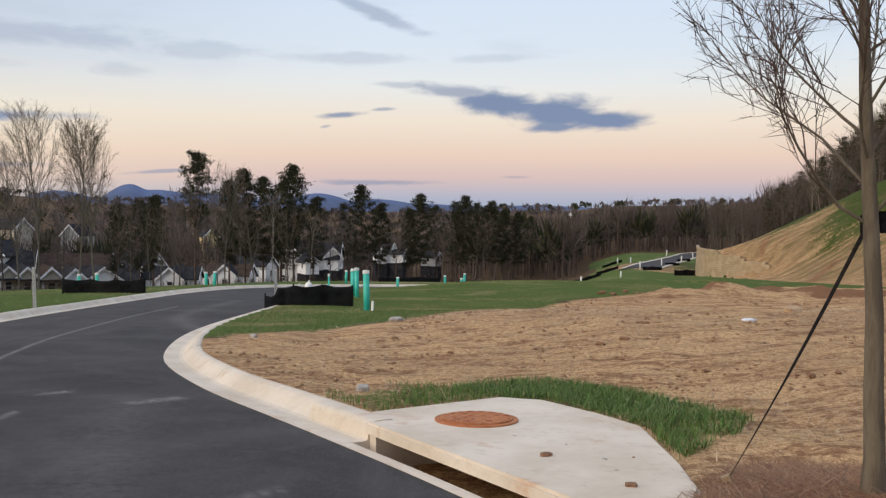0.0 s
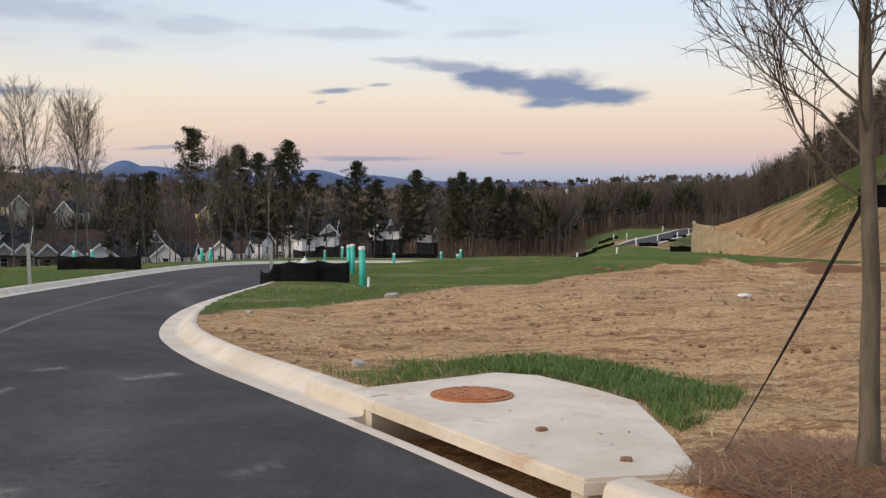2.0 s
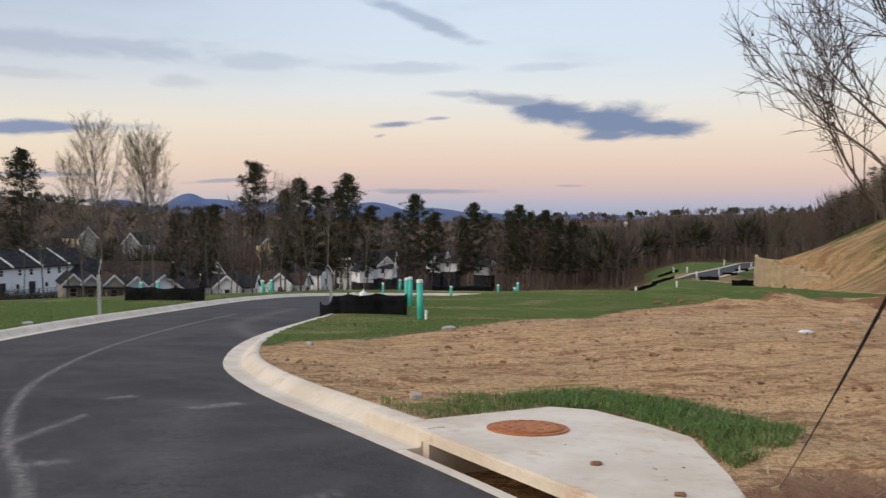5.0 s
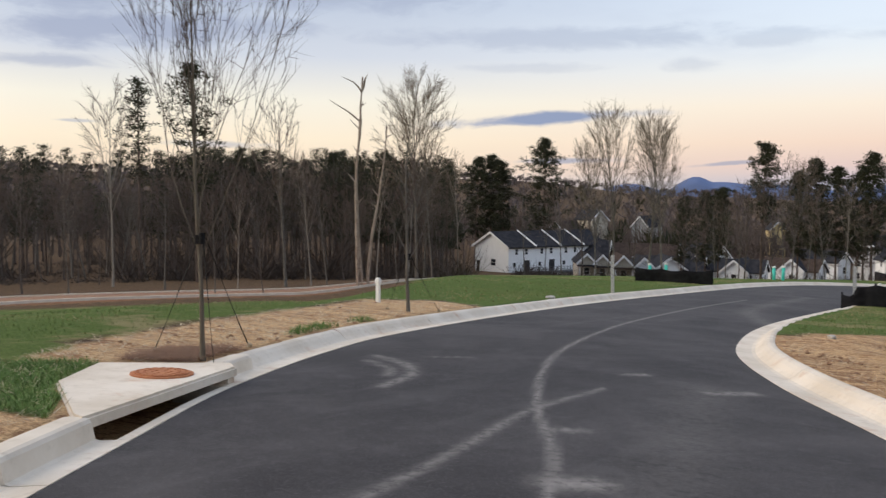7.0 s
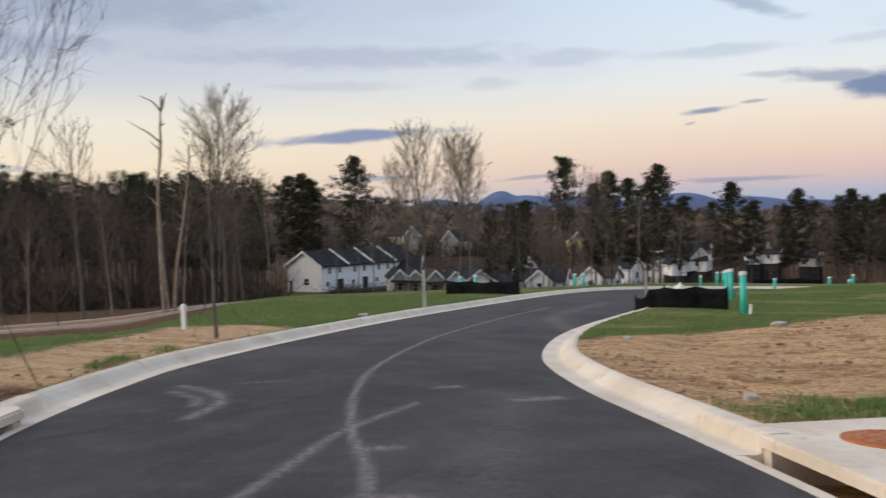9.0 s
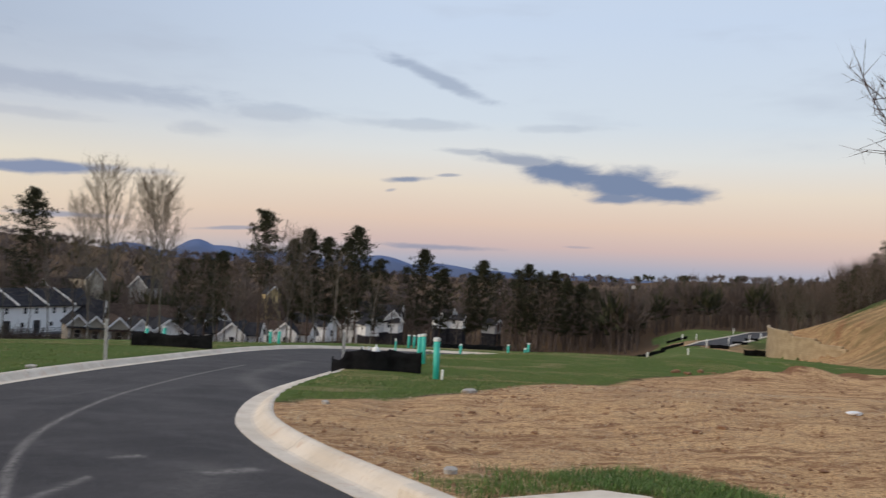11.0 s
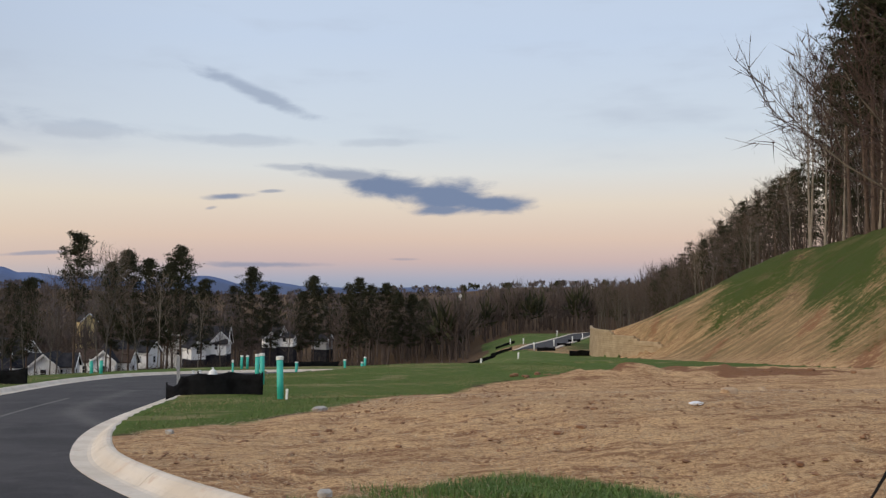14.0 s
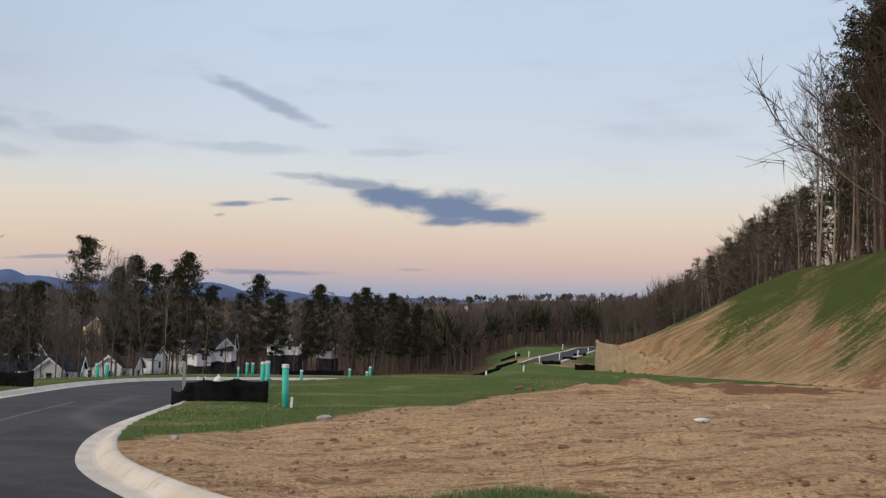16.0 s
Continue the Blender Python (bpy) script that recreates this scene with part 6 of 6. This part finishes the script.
def hydrant(x, y):
    base = new("fire_hydrant")
    base.matrix_basis = Matrix.Translation((x, y, ground_z(x, y)))
    body = rod(0.11, -0.1, 0.46, 20)
    bmesh.ops.create_cone(body, cap_ends=True, segments=20, radius1=0.17, radius2=0.17, depth=0.04, matrix=Matrix.Translation((0, 0, 0.08)))
    bmesh.ops.create_cone(body, cap_ends=True, segments=20, radius1=0.145, radius2=0.145, depth=0.04, matrix=Matrix.Translation((0, 0, 0.47)))
    part("barrel", body, HYDRANT, base, "", True)
    bm = bmesh.new()
    bmesh.ops.create_uvsphere(bm, u_segments=18, v_segments=10, radius=0.125, matrix=Matrix.Translation((0, 0, 0.5)) @ Matrix.Diagonal((1, 1, 0.9, 1)))
    bonnet = part("bonnet", bm, PVC_WHITE, base, "white domed bonnet", True)
    part("operating_nut", rod(0.03, 0.6, 0.67, 5), PVC_WHITE, bonnet)
    for a in (0, 90, 180):
        bm = rod(0.062, 0.09, 0.2, 14)
        bmesh.ops.rotate(bm, verts=bm.verts, matrix=Matrix.Rotation(radians(90), 3, "X"))
        bmesh.ops.rotate(bm, verts=bm.verts, matrix=Matrix.Rotation(radians(a + 90), 3, "Z"))
        bmesh.ops.translate(bm, verts=bm.verts, vec=(0, 0, 0.36))
        part("outlet", bm, HYDRANT, base)
    return tagged(base, "silver and white fire hydrant behind the silt fence", "fire hydrant")


hydrant(-4.25, 28.0)
tagged(cleanout(-3.95, 30.6, 0.85, 0, 0.03, PIPE_TEAL), "thin teal marker stake near the hydrant", "marker")
tagged(cleanout(-4.55, 27.4, 0.5, 4, 0.03, PVC_WHITE), "short white pipe near the hydrant", "pipe")


def white_marker(x, y):
    base = new("utility_marker")
    base.matrix_basis = Matrix.Translation((x, y, ground_z(x, y)))
    box_part("post", -0.045, 0.045, -0.03, 0.03, -0.2, 0.5, PVC_WHITE, base, 0.008)
    box_part("cap", -0.06, 0.06, -0.045, 0.045, 0.38, 0.47, PVC_WHITE, base, 0.01)
    return tagged(base, "short white utility marker post on the verge", "marker post")


white_marker(-11.5, 13.7)


# ---------------------------------------------------------------- young staked street trees
def strap(parent, top, foot, width=0.022):
    top, foot = Vector(top), Vector(foot)
    d = (foot - top).normalized()
    side = d.cross(Vector((0.4, 1, 0))).normalized()
    verts, faces = [], []
    n = 10
    for i in range(n + 1):
        u = i / n
        p = top.lerp(foot, u) + Vector((0, 0, -0.03 * math.sin(math.pi * u)))
        w = width / 2 * (1.0 if u < 0.6 else 0.7)
        s = side * math.cos(u * 1.2) + d.cross(side) * math.sin(u * 1.2)
        t = s.cross(d) * 0.002
        for q in (p - s * w + t, p + s * w + t, p + s * w - t, p - s * w - t):
            verts.append(tuple(q))
    for i in range(n):
        for j in range(4):
            k = (j + 1) % 4
            faces.append((i * 4 + j, i * 4 + k, i * 4 + 4 + k, i * 4 + 4 + j))
    return raw("guy_strap", verts, faces, STRAP, parent, False)


BARK_YOUNG = bark("young_bark", (0.085, 0.064, 0.044), (0.165, 0.132, 0.092))
YOUNG = dict(girth=0.0148, trunk=0.85, fork=0.45, open=1.06, limb=0.29, top=0.6, lift=0.055, wobble=0.13, spread=0.40, counts=(19, 10, 8), extra=2, limb_r=0.22, sub=(0.36, 0.65), round_twigs=True, lean=0.03)
FAN = dict(girth=0.0058, trunk=0.8, fork=0.27, open=0.36, limb=0.55, top=0.6, lift=0.07, wobble=0.055, spread=0.24, counts=(16, 7, 6), extra=2, round_twigs=True, lean=0.02, limb_r=0.28, sub=(0.3, 0.6))
SLIM = dict(girth=0.011, trunk=0.95, fork=0.3, open=0.62, limb=0.26, top=0.5, lift=0.10, wobble=0.07, spread=0.3, counts=(12, 4, 3), extra=1, round_twigs=True, lean=0.01)


def young_tree(x, y, height, style, seed, turn, anchors, tie, label, twig_w, bark_mat):
    ob = bare_tree(seed, height, style, bark_mat, TWIG_YOUNG, "young_tree", twig_w)
    z = ground_z(x, y)
    ob.matrix_basis = Matrix.Translation((x, y, z)) @ Matrix.Rotation(radians(turn), 4, "Z")
    inv = ob.matrix_basis.inverted()
    if tie:
        bm = rod(style["girth"] * height * 0.95, tie - 0.06, tie + 0.05, 12)
        collar = part("tie_collar", bm, STRAP, ob, "black webbing collar")
        bm = box(bmesh.new(), -0.03, 0.03, -0.02, 0.02, tie - 0.06, tie + 0.03)
        bmesh.ops.translate(bm, verts=bm.verts, vec=inv.to_3x3() @ Vector((-style["girth"] * height - 0.02, 0, 0)))
        part("buckle", bm, STRAP, collar)
        for ax, ay in anchors:
            strap(ob, inv @ Vector((x + (ax - x) * 0.07, y + (ay - y) * 0.07, z + tie)), inv @ Vector((ax, ay, ground_z(ax, ay) + 0.03)))
            px, py, pz = inv @ Vector((ax, ay, ground_z(ax, ay)))
            bm = box(bmesh.new(), -0.028, 0.028, -0.02, 0.02, -0.15, 0.05)
            bmesh.ops.bevel(bm, geom=bm.edges[:], offset=0.004, segments=1, affect="EDGES")
            bmesh.ops.rotate(bm, verts=bm.verts, matrix=Matrix.Rotation(radians(25), 3, "Y"))
            bmesh.ops.translate(bm, verts=bm.verts, vec=(px, py, pz))
            part("stake", bm, STAKE, ob, "short wooden stake")
    return tagged(ob, label, "young tree", "young street trees")


young_tree(2.18, 4.4, 3.6, YOUNG, 32, 150, [(1.72, 5.22), (2.9, 4.9), (2.4, 3.6)], 1.39, "young leafless street tree tied with black straps", 0.0019, BARK_YOUNG)
young_tree(-7.3, 5.85, 5.6, FAN, 41, 20, [(-8.15, 5.9), (-6.98, 5.75), (-7.85, 6.95)], 1.25, "young leafless street tree with upswept branches, strapped", 0.0028, BARK_YOUNG)
young_tree(-9.8, 12.5, 3.4, SLIM, 51, 20, [(-10.3, 12.5), (-9.5, 13.0)], 1.0, "slim leafless sapling by the kerb", 0.005, BARK_GREY)


# ---------------------------------------------------------------- stones and litter
def lump(name, x, y, sx, sy, sz, mat, label, category, seed, group="", lift=0.0, zz=None):
    rng = random.Random(seed)
    bm = bmesh.new()
    bmesh.ops.create_icosphere(bm, subdivisions=2, radius=1)
    ph = [rng.uniform(0, 6) for _ in range(3)]
    for v in bm.verts:
        c = v.co.copy()
        k = 1 + 0.22 * noise.noise(c * 1.4 + Vector(ph)) + 0.1 * noise.noise(c * 3.5 + Vector(ph))
        c = Vector([max(-0.78, min(0.78, q)) for q in c])
        v.co = Vector((c.x * sx * k, c.y * sy * k, c.z * sz * k))
    z = ground_z(x, y) if zz is None else zz
    me = bpy.data.meshes.new(name)
    bm.to_mesh(me)
    bm.free()
    me.materials.append(mat)
    ob = new(name, me)
    ob.matrix_basis = Matrix.Translation((x, y, z + sz * 0.5 + lift)) @ Matrix.Rotation(rng.uniform(0, 6), 4, "Z")
    return tagged(ob, label, category, group)


lump("stone", -0.8, 8.85, 0.10, 0.08, 0.065, STONE, "pale grey stone in the grass by the kerb", "stone", 1)
lump("boulder", 6.6, 16.6, 0.2, 0.15, 0.11, SAND, "tan boulder lying on the straw", "boulder", 2)
lump("plastic_bag", 4.98, 14.3, 0.15, 0.10, 0.035, PLASTIC, "crumpled white plastic litter on the straw", "litter", 3)
lump("stone", -0.96, 18.3, 0.2, 0.14, 0.07, STONE, "pale stone at the edge of the grass", "stone", 4)
lump("stone", -3.2, 14.9, 0.08, 0.06, 0.05, STONE, "small pale stone near the kerb", "stone", 5)
lump("stone", 11.0, 24.0, 0.2, 0.15, 0.1, SAND, "tan stone on the bare lot", "stone", 6)
lump("stone", -10.4, 18.9, 0.14, 0.1, 0.05, STONE, "pale stone beside the kerb", "stone", 7)
for i, (x, y, s, mat) in enumerate(((1.09, 5.84, 0.022, STONE), (1.12, 5.14, 0.045, CLAY), (1.11, 5.53, 0.016, STONE), (0.71, 5.93, 0.05, CLAY), (0.55, 6.6, 0.014, STONE), (0.9, 6.3, 0.012, STONE), (1.3, 5.9, 0.014, CLAY))):
    lump("pebble", x, y, s, s * 0.8, s * 0.35, mat, "small pebble lying on the concrete slab", "pebble", 20 + i, "pebbles on the slab", 0.0, float(road_z(x, y)) + 0.15)
rng_ = random.Random(12)
for i in range(110):
    x, y = rng_.gauss(11.5, 2.8), rng_.gauss(33.6, 0.6)
    s = 0.04 + 0.1 * rng_.random() ** 2
    lump("clod", x, y, s * 1.4, s, s * 0.7, CLAY, "large reddish clod on the spoil heap", "clod", 300 + i, "spoil heap clods", 0.05)
for i in range(170):
    x, y = rng_.uniform(-3.5, 12), rng_.uniform(8, 30)
    if inside(DIRT_R, np.array([x]), np.array([y]))[0] and not inside(PATCH_R, np.array([x]), np.array([y]))[0] and away(R_LINE, np.array([x]), np.array([y]))[0] > 1.0:
        s = 0.02 + 0.05 * rng_.random() ** 2
        lump("clod", x, y, s * 1.3, s, s * 0.55, CLAY, "reddish clod of clay on the bare lot", "clod", 100 + i, "clay clods")


# ---------------------------------------------------------------- grass, straw and pine straw
def build_strand(n, p):
    g = n.add("ShaderNodeNewGeometry")
    att = n.add("ShaderNodeAttribute", attribute_name="tint")
    col = n.mix(n.math("MULTIPLY", g.outputs["Random Per Island"], 0.4), att.outputs["Color"], (0.06, 0.07, 0.02))
    n.link(col, p.inputs["Base Color"])
    p.inputs["Roughness"].default_value = 0.75
    p.inputs["Specular IOR Level"].default_value = 0.25


def build_dry(n, p):
    g = n.add("ShaderNodeNewGeometry")
    att = n.add("ShaderNodeAttribute", attribute_name="tint")
    col = n.mix(n.math("MULTIPLY", g.outputs["Random Per Island"], 0.5), att.outputs["Color"], (0.17, 0.10, 0.055))
    n.link(col, p.inputs["Base Color"])
    p.inputs["Roughness"].default_value = 0.8


GRASS = material("grass_blades", build_strand)
DRY = material("dry_stalks", build_dry)


def patchy(x, y, tint, dry=(0.40, 0.32, 0.16)):
    """Fades the green to dry stalks in patches."""
    k = smooth(0.54, 0.68, vnoise(x, y * 1.6, 4.0, 3))[:, None] * 0.85
    return tint * (1 - k) + np.array(dry) * k


def strands(name, x, y, length, width, flat, tint, mat, label, category, rng, bend=0.35, zoff=0.0):
    """Many bent blades, two triangles and a tip each, as one mesh. flat: 0 upright, 1 lying."""
    n = len(x)
    z = flat_z(x, y) + zoff
    a = rng.rand(n) * 2 * np.pi
    tilt = flat * (1.25 + 0.25 * rng.rand(n)) + (1 - flat) * np.abs(rng.normal(0, 0.38, n))
    d = np.stack([np.cos(a) * np.sin(tilt), np.sin(a) * np.sin(tilt), np.cos(tilt)], 1)
    side = np.stack([-np.sin(a), np.cos(a), np.zeros(n)], 1) * (width / 2)[:, None]
    p0 = np.stack([x, y, z], 1)
    mid = p0 + d * (length * 0.55)[:, None]
    d2 = d + np.stack([np.cos(a), np.sin(a), -0.6 + 0 * a], 1) * bend * (0.5 + rng.rand(n))[:, None]
    d2 /= np.linalg.norm(d2, axis=1)[:, None]
    tip = mid + d2 * (length * 0.5)[:, None]
    v = np.stack([p0 - side, p0 + side, mid - side * 0.8, mid + side * 0.8, tip], 1).reshape(-1, 3)
    b = np.arange(n) * 5
    quads = np.stack([b, b + 1, b + 3, b + 2], 1).tolist()
    tris = np.stack([b + 2, b + 3, b + 4], 1).tolist()
    me = bpy.data.meshes.new(name)
    me.from_pydata(v.tolist(), [], quads + tris)
    me.materials.append(mat)
    at = me.attributes.new("tint", "FLOAT_COLOR", "POINT")
    at.data.foreach_set("color", np.repeat(np.concatenate([tint, np.ones((n, 1))], 1), 5, 0).reshape(-1).astype(np.float32))
    return tagged(new(name, me), label, category, kind="stuff")


def scatter(poly, n, rng, clump=0.0, scale=1.0, verge=0.54):
    lo, hi = poly.min(0), poly.max(0)
    p = lo + rng.rand(n * 4, 2) * (hi - lo)
    p = p[inside(poly, p[:, 0], p[:, 1])]
    if clump:
        p = p[vnoise(p[:, 0], p[:, 1], scale, 3) > clump - 0.2 * rng.rand(len(p))]
    off = ~inside(SLAB_R, p[:, 0], p[:, 1]) & ~inside(SLAB_L, p[:, 0], p[:, 1]) & ~inside(ROAD_POLY, p[:, 0], p[:, 1])
    p = p[off]
    edge = np.minimum(away(R_LINE[::2], p[:, 0], p[:, 1]), away(L_LINE[::2], p[:, 0], p[:, 1]))
    return p[edge > verge][:n]


def tones(n, rng, *cols):
    c = np.array(cols)
    return c[rng.randint(0, len(c), n)] * rng.uniform(0.75, 1.2, (n, 1))


rg = np.random.RandomState(21)
GREENS = ((0.075, 0.155, 0.03), (0.115, 0.215, 0.046), (0.15, 0.24, 0.06))
THICK_R = np.array([(0.0, 8.95), (0.5, 9.5), (1.1, 9.65), (1.85, 8.9), (2.6, 7.4), (2.2, 6.6), (1.66, 5.95), (1.66, 7.08), (1.40, 7.66), (1.0, 8.42), (0.56, 8.58)])
p = scatter(THICK_R, 9500, rg, 0.42, 0.5)
strands("thick_grass", p[:, 0], p[:, 1], rg.uniform(0.04, 0.16, len(p)), rg.uniform(0.003, 0.007, len(p)), 0.3, tones(len(p), rg, *GREENS, (0.16, 0.235, 0.08), (0.05, 0.11, 0.02)), GRASS, "thick dark green grass along the slab", "grass", rg, 0.9)
p = scatter(PATCH_R, 4500, rg, 0.56, 0.8)
strands("thin_grass", p[:, 0], p[:, 1], rg.uniform(0.05, 0.13, len(p)), rg.uniform(0.004, 0.009, len(p)), 0.1, tones(len(p), rg, *GREENS, (0.2, 0.19, 0.08)), GRASS, "thin grass sprouting by the kerb", "grass", rg)
p = scatter(PATCH_L, 6500, rg, 0.36, 0.5)
strands("thick_grass", p[:, 0], p[:, 1], rg.uniform(0.04, 0.11, len(p)), rg.uniform(0.004, 0.008, len(p)), 0.3, tones(len(p), rg, *GREENS, (0.16, 0.25, 0.06), (0.2, 0.27, 0.08)), GRASS, "bright green grass beside the inlet slab", "grass", rg)
VERGE_L = np.array([(-7.3, 6.7), (-7.9, 7.1), (-8.9, 8.9), (-9.3, 10.6), (-9.0, 10.8), (-8.2, 9.0)])
p = scatter(VERGE_L, 2500, rg, 0.55, 0.9)
strands("thin_grass", p[:, 0], p[:, 1], rg.uniform(0.05, 0.14, len(p)), rg.uniform(0.005, 0.01, len(p)), 0.1, tones(len(p), rg, *GREENS), GRASS, "thin grass sprouting in the straw", "grass", rg)
LAWN_R = np.array([(-3.9, 15.0), (-3.3, 15.8), (-1.9, 17.3), (-0.8, 19), (1.2, 24.5), (4.8, 31.4), (10, 36.5), (10, 44), (-4.3, 44), (-4.5, 26), (-4.4, 19)])
p = scatter(LAWN_R, 36000, rg, 0.35, 1.5)
strands("lawn_grass", p[:, 0], p[:, 1], rg.uniform(0.025, 0.06, len(p)), rg.uniform(0.008, 0.016, len(p)), 0.3, patchy(p[:, 0], p[:, 1], tones(len(p), rg, (0.10, 0.165, 0.036), (0.135, 0.205, 0.05), (0.17, 0.215, 0.07), (0.24, 0.235, 0.10))), GRASS, "rough green lawn around the silt fence", "grass", rg)
LAWN_L = np.array([(-10.3, 16.5), (-11.5, 15.6), (-13, 15), (-30, 30), (-30, 46), (-11.8, 46), (-11.6, 31), (-10.9, 22)])
p = scatter(LAWN_L, 20000, rg, 0.35, 1.5)
strands("lawn_grass", p[:, 0], p[:, 1], rg.uniform(0.025, 0.06, len(p)), rg.uniform(0.012, 0.024, len(p)), 0.3, patchy(p[:, 0], p[:, 1], tones(len(p), rg, (0.10, 0.16, 0.036), (0.135, 0.19, 0.05), (0.18, 0.21, 0.07), (0.27, 0.25, 0.11))), GRASS, "rough green lawn across the road", "grass", rg)
LAWN_LOW = np.array([(-8.6, 3.2), (-9.6, 6.0), (-10.8, 8.6), (-12.0, 12.4), (-13.2, 14.8), (-24, 22), (-26, 12), (-18, 4)])
p = scatter(LAWN_LOW, 13000, rg, 0.3, 1.5)
strands("lawn_grass", p[:, 0], p[:, 1], rg.uniform(0.025, 0.07, len(p)), rg.uniform(0.006, 0.012, len(p)), 0.3, patchy(p[:, 0], p[:, 1], tones(len(p), rg, (0.10, 0.16, 0.036), (0.135, 0.19, 0.05), (0.18, 0.21, 0.07))), GRASS, "green lawn falling toward the lower street", "grass", rg)
LOT = np.array([(2.0, 3.1), (0.6, 5.6), (-0.9, 8.0), (-2.2, 10), (-3.2, 12), (-3.9, 14.2), (-3.62, 15.4), (-2.0, 17.0), (-0.98, 18.6), (1.0, 22), (13, 22), (9, 10), (5, 3)])
p = scatter(LOT, 24000, rg, 0.5, 0.9)
p = p[~inside(MULCH_R, p[:, 0], p[:, 1])]
strands("strewn_straw", p[:, 0], p[:, 1], rg.uniform(0.06, 0.2, len(p)), rg.uniform(0.004, 0.009, len(p)), 1.0, tones(len(p), rg, (0.62, 0.45, 0.26), (0.48, 0.33, 0.18), (0.72, 0.57, 0.37), (0.36, 0.21, 0.11)), DRY, "pale wheat straw strewn over the lot", "straw", rg, 0.1, 0.012)
p = scatter(STRAW_L, 12000, rg)
strands("strewn_straw", p[:, 0], p[:, 1], rg.uniform(0.06, 0.2, len(p)), rg.uniform(0.004, 0.009, len(p)), 1.0, tones(len(p), rg, (0.66, 0.54, 0.35), (0.52, 0.40, 0.24), (0.74, 0.63, 0.44)), DRY, "pale wheat straw strewn on the verge", "straw", rg, 0.1, 0.012)
p = scatter(MULCH_R, 13000, rg, 0.0, 1.0, 0.5)
strands("pine_straw_mulch", p[:, 0], p[:, 1], rg.uniform(0.10, 0.22, len(p)), rg.uniform(0.0025, 0.005, len(p)), 0.98, tones(len(p), rg, (0.25, 0.105, 0.048), (0.34, 0.165, 0.08), (0.14, 0.06, 0.03), (0.46, 0.29, 0.16)), DRY, "reddish pine straw mulch round the tree", "mulch", rg, 0.1, 0.012)
MULCH_L = np.array([(-6.95, 5.95), (-6.85, 6.2), (-7.2, 6.8), (-7.9, 6.7), (-8.2, 6.0), (-7.8, 5.2), (-7.3, 5.5)])
p = scatter(MULCH_L, 3500, rg)
strands("pine_straw_mulch", p[:, 0], p[:, 1], rg.uniform(0.1, 0.25, len(p)), rg.uniform(0.003, 0.006, len(p)), 0.9, tones(len(p), rg, (0.24, 0.115, 0.06), (0.32, 0.17, 0.095), (0.2, 0.1, 0.055)), DRY, "reddish pine straw mulch round the sapling", "mulch", rg, 0.2, 0.015)


# ---------------------------------------------------------------- crumbs of clay broken over the lot
def crumbs(name, poly, n, seed, lo, hi, label):
    rng = np.random.RandomState(seed)
    p = scatter(poly, n, rng, 0.6, 0.8)
    p = p[~inside(MULCH_R, p[:, 0], p[:, 1])]
    m = len(p)
    z = flat_z(p[:, 0], p[:, 1])
    s = lo + (hi - lo) * rng.rand(m) ** 3
    base = np.array([(1, 0, 0), (0, 1, 0), (-1, 0, 0), (0, -1, 0), (0, 0, 0.8), (0, 0, -0.6)])
    v = base[None] * s[:, None, None] * rng.uniform(0.6, 1.4, (m, 6, 1)) * np.array((1.3, 1.0, 0.8))
    a = rng.rand(m) * 6.283
    c, d = np.cos(a)[:, None], np.sin(a)[:, None]
    v = np.stack([v[..., 0] * c - v[..., 1] * d, v[..., 0] * d + v[..., 1] * c, v[..., 2]], -1)
    v = v + np.stack([p[:, 0], p[:, 1], z + s * 0.2], 1)[:, None]
    f = []
    for i in range(m):
        o = i * 6
        for k in range(4):
            f.append((o + k, o + (k + 1) % 4, o + 4))
            f.append((o + (k + 1) % 4, o + k, o + 5))
    ob = raw(name, v.reshape(-1, 3).tolist(), f, CLAY, None, False)
    tagged(ob, label, "soil", kind="stuff")


FULL_LOT = np.array([(1.8, 5.6), (-0.9, 8.2), (-2.2, 10.2), (-3.2, 12.2), (-3.8, 14.4), (-2.0, 16.9), (-0.98, 18.4), (1.0, 23.5), (4.8, 30.5), (10.1, 35.6), (18, 38), (14, 22), (9, 10), (5, 4)])
crumbs("clay_crumbs", FULL_LOT, 7000, 61, 0.008, 0.042, "small reddish clay crumbs over the straw lot")
crumbs("clay_crumbs", STRAW_L, 1200, 62, 0.006, 0.04, "small reddish clay crumbs on the verge")
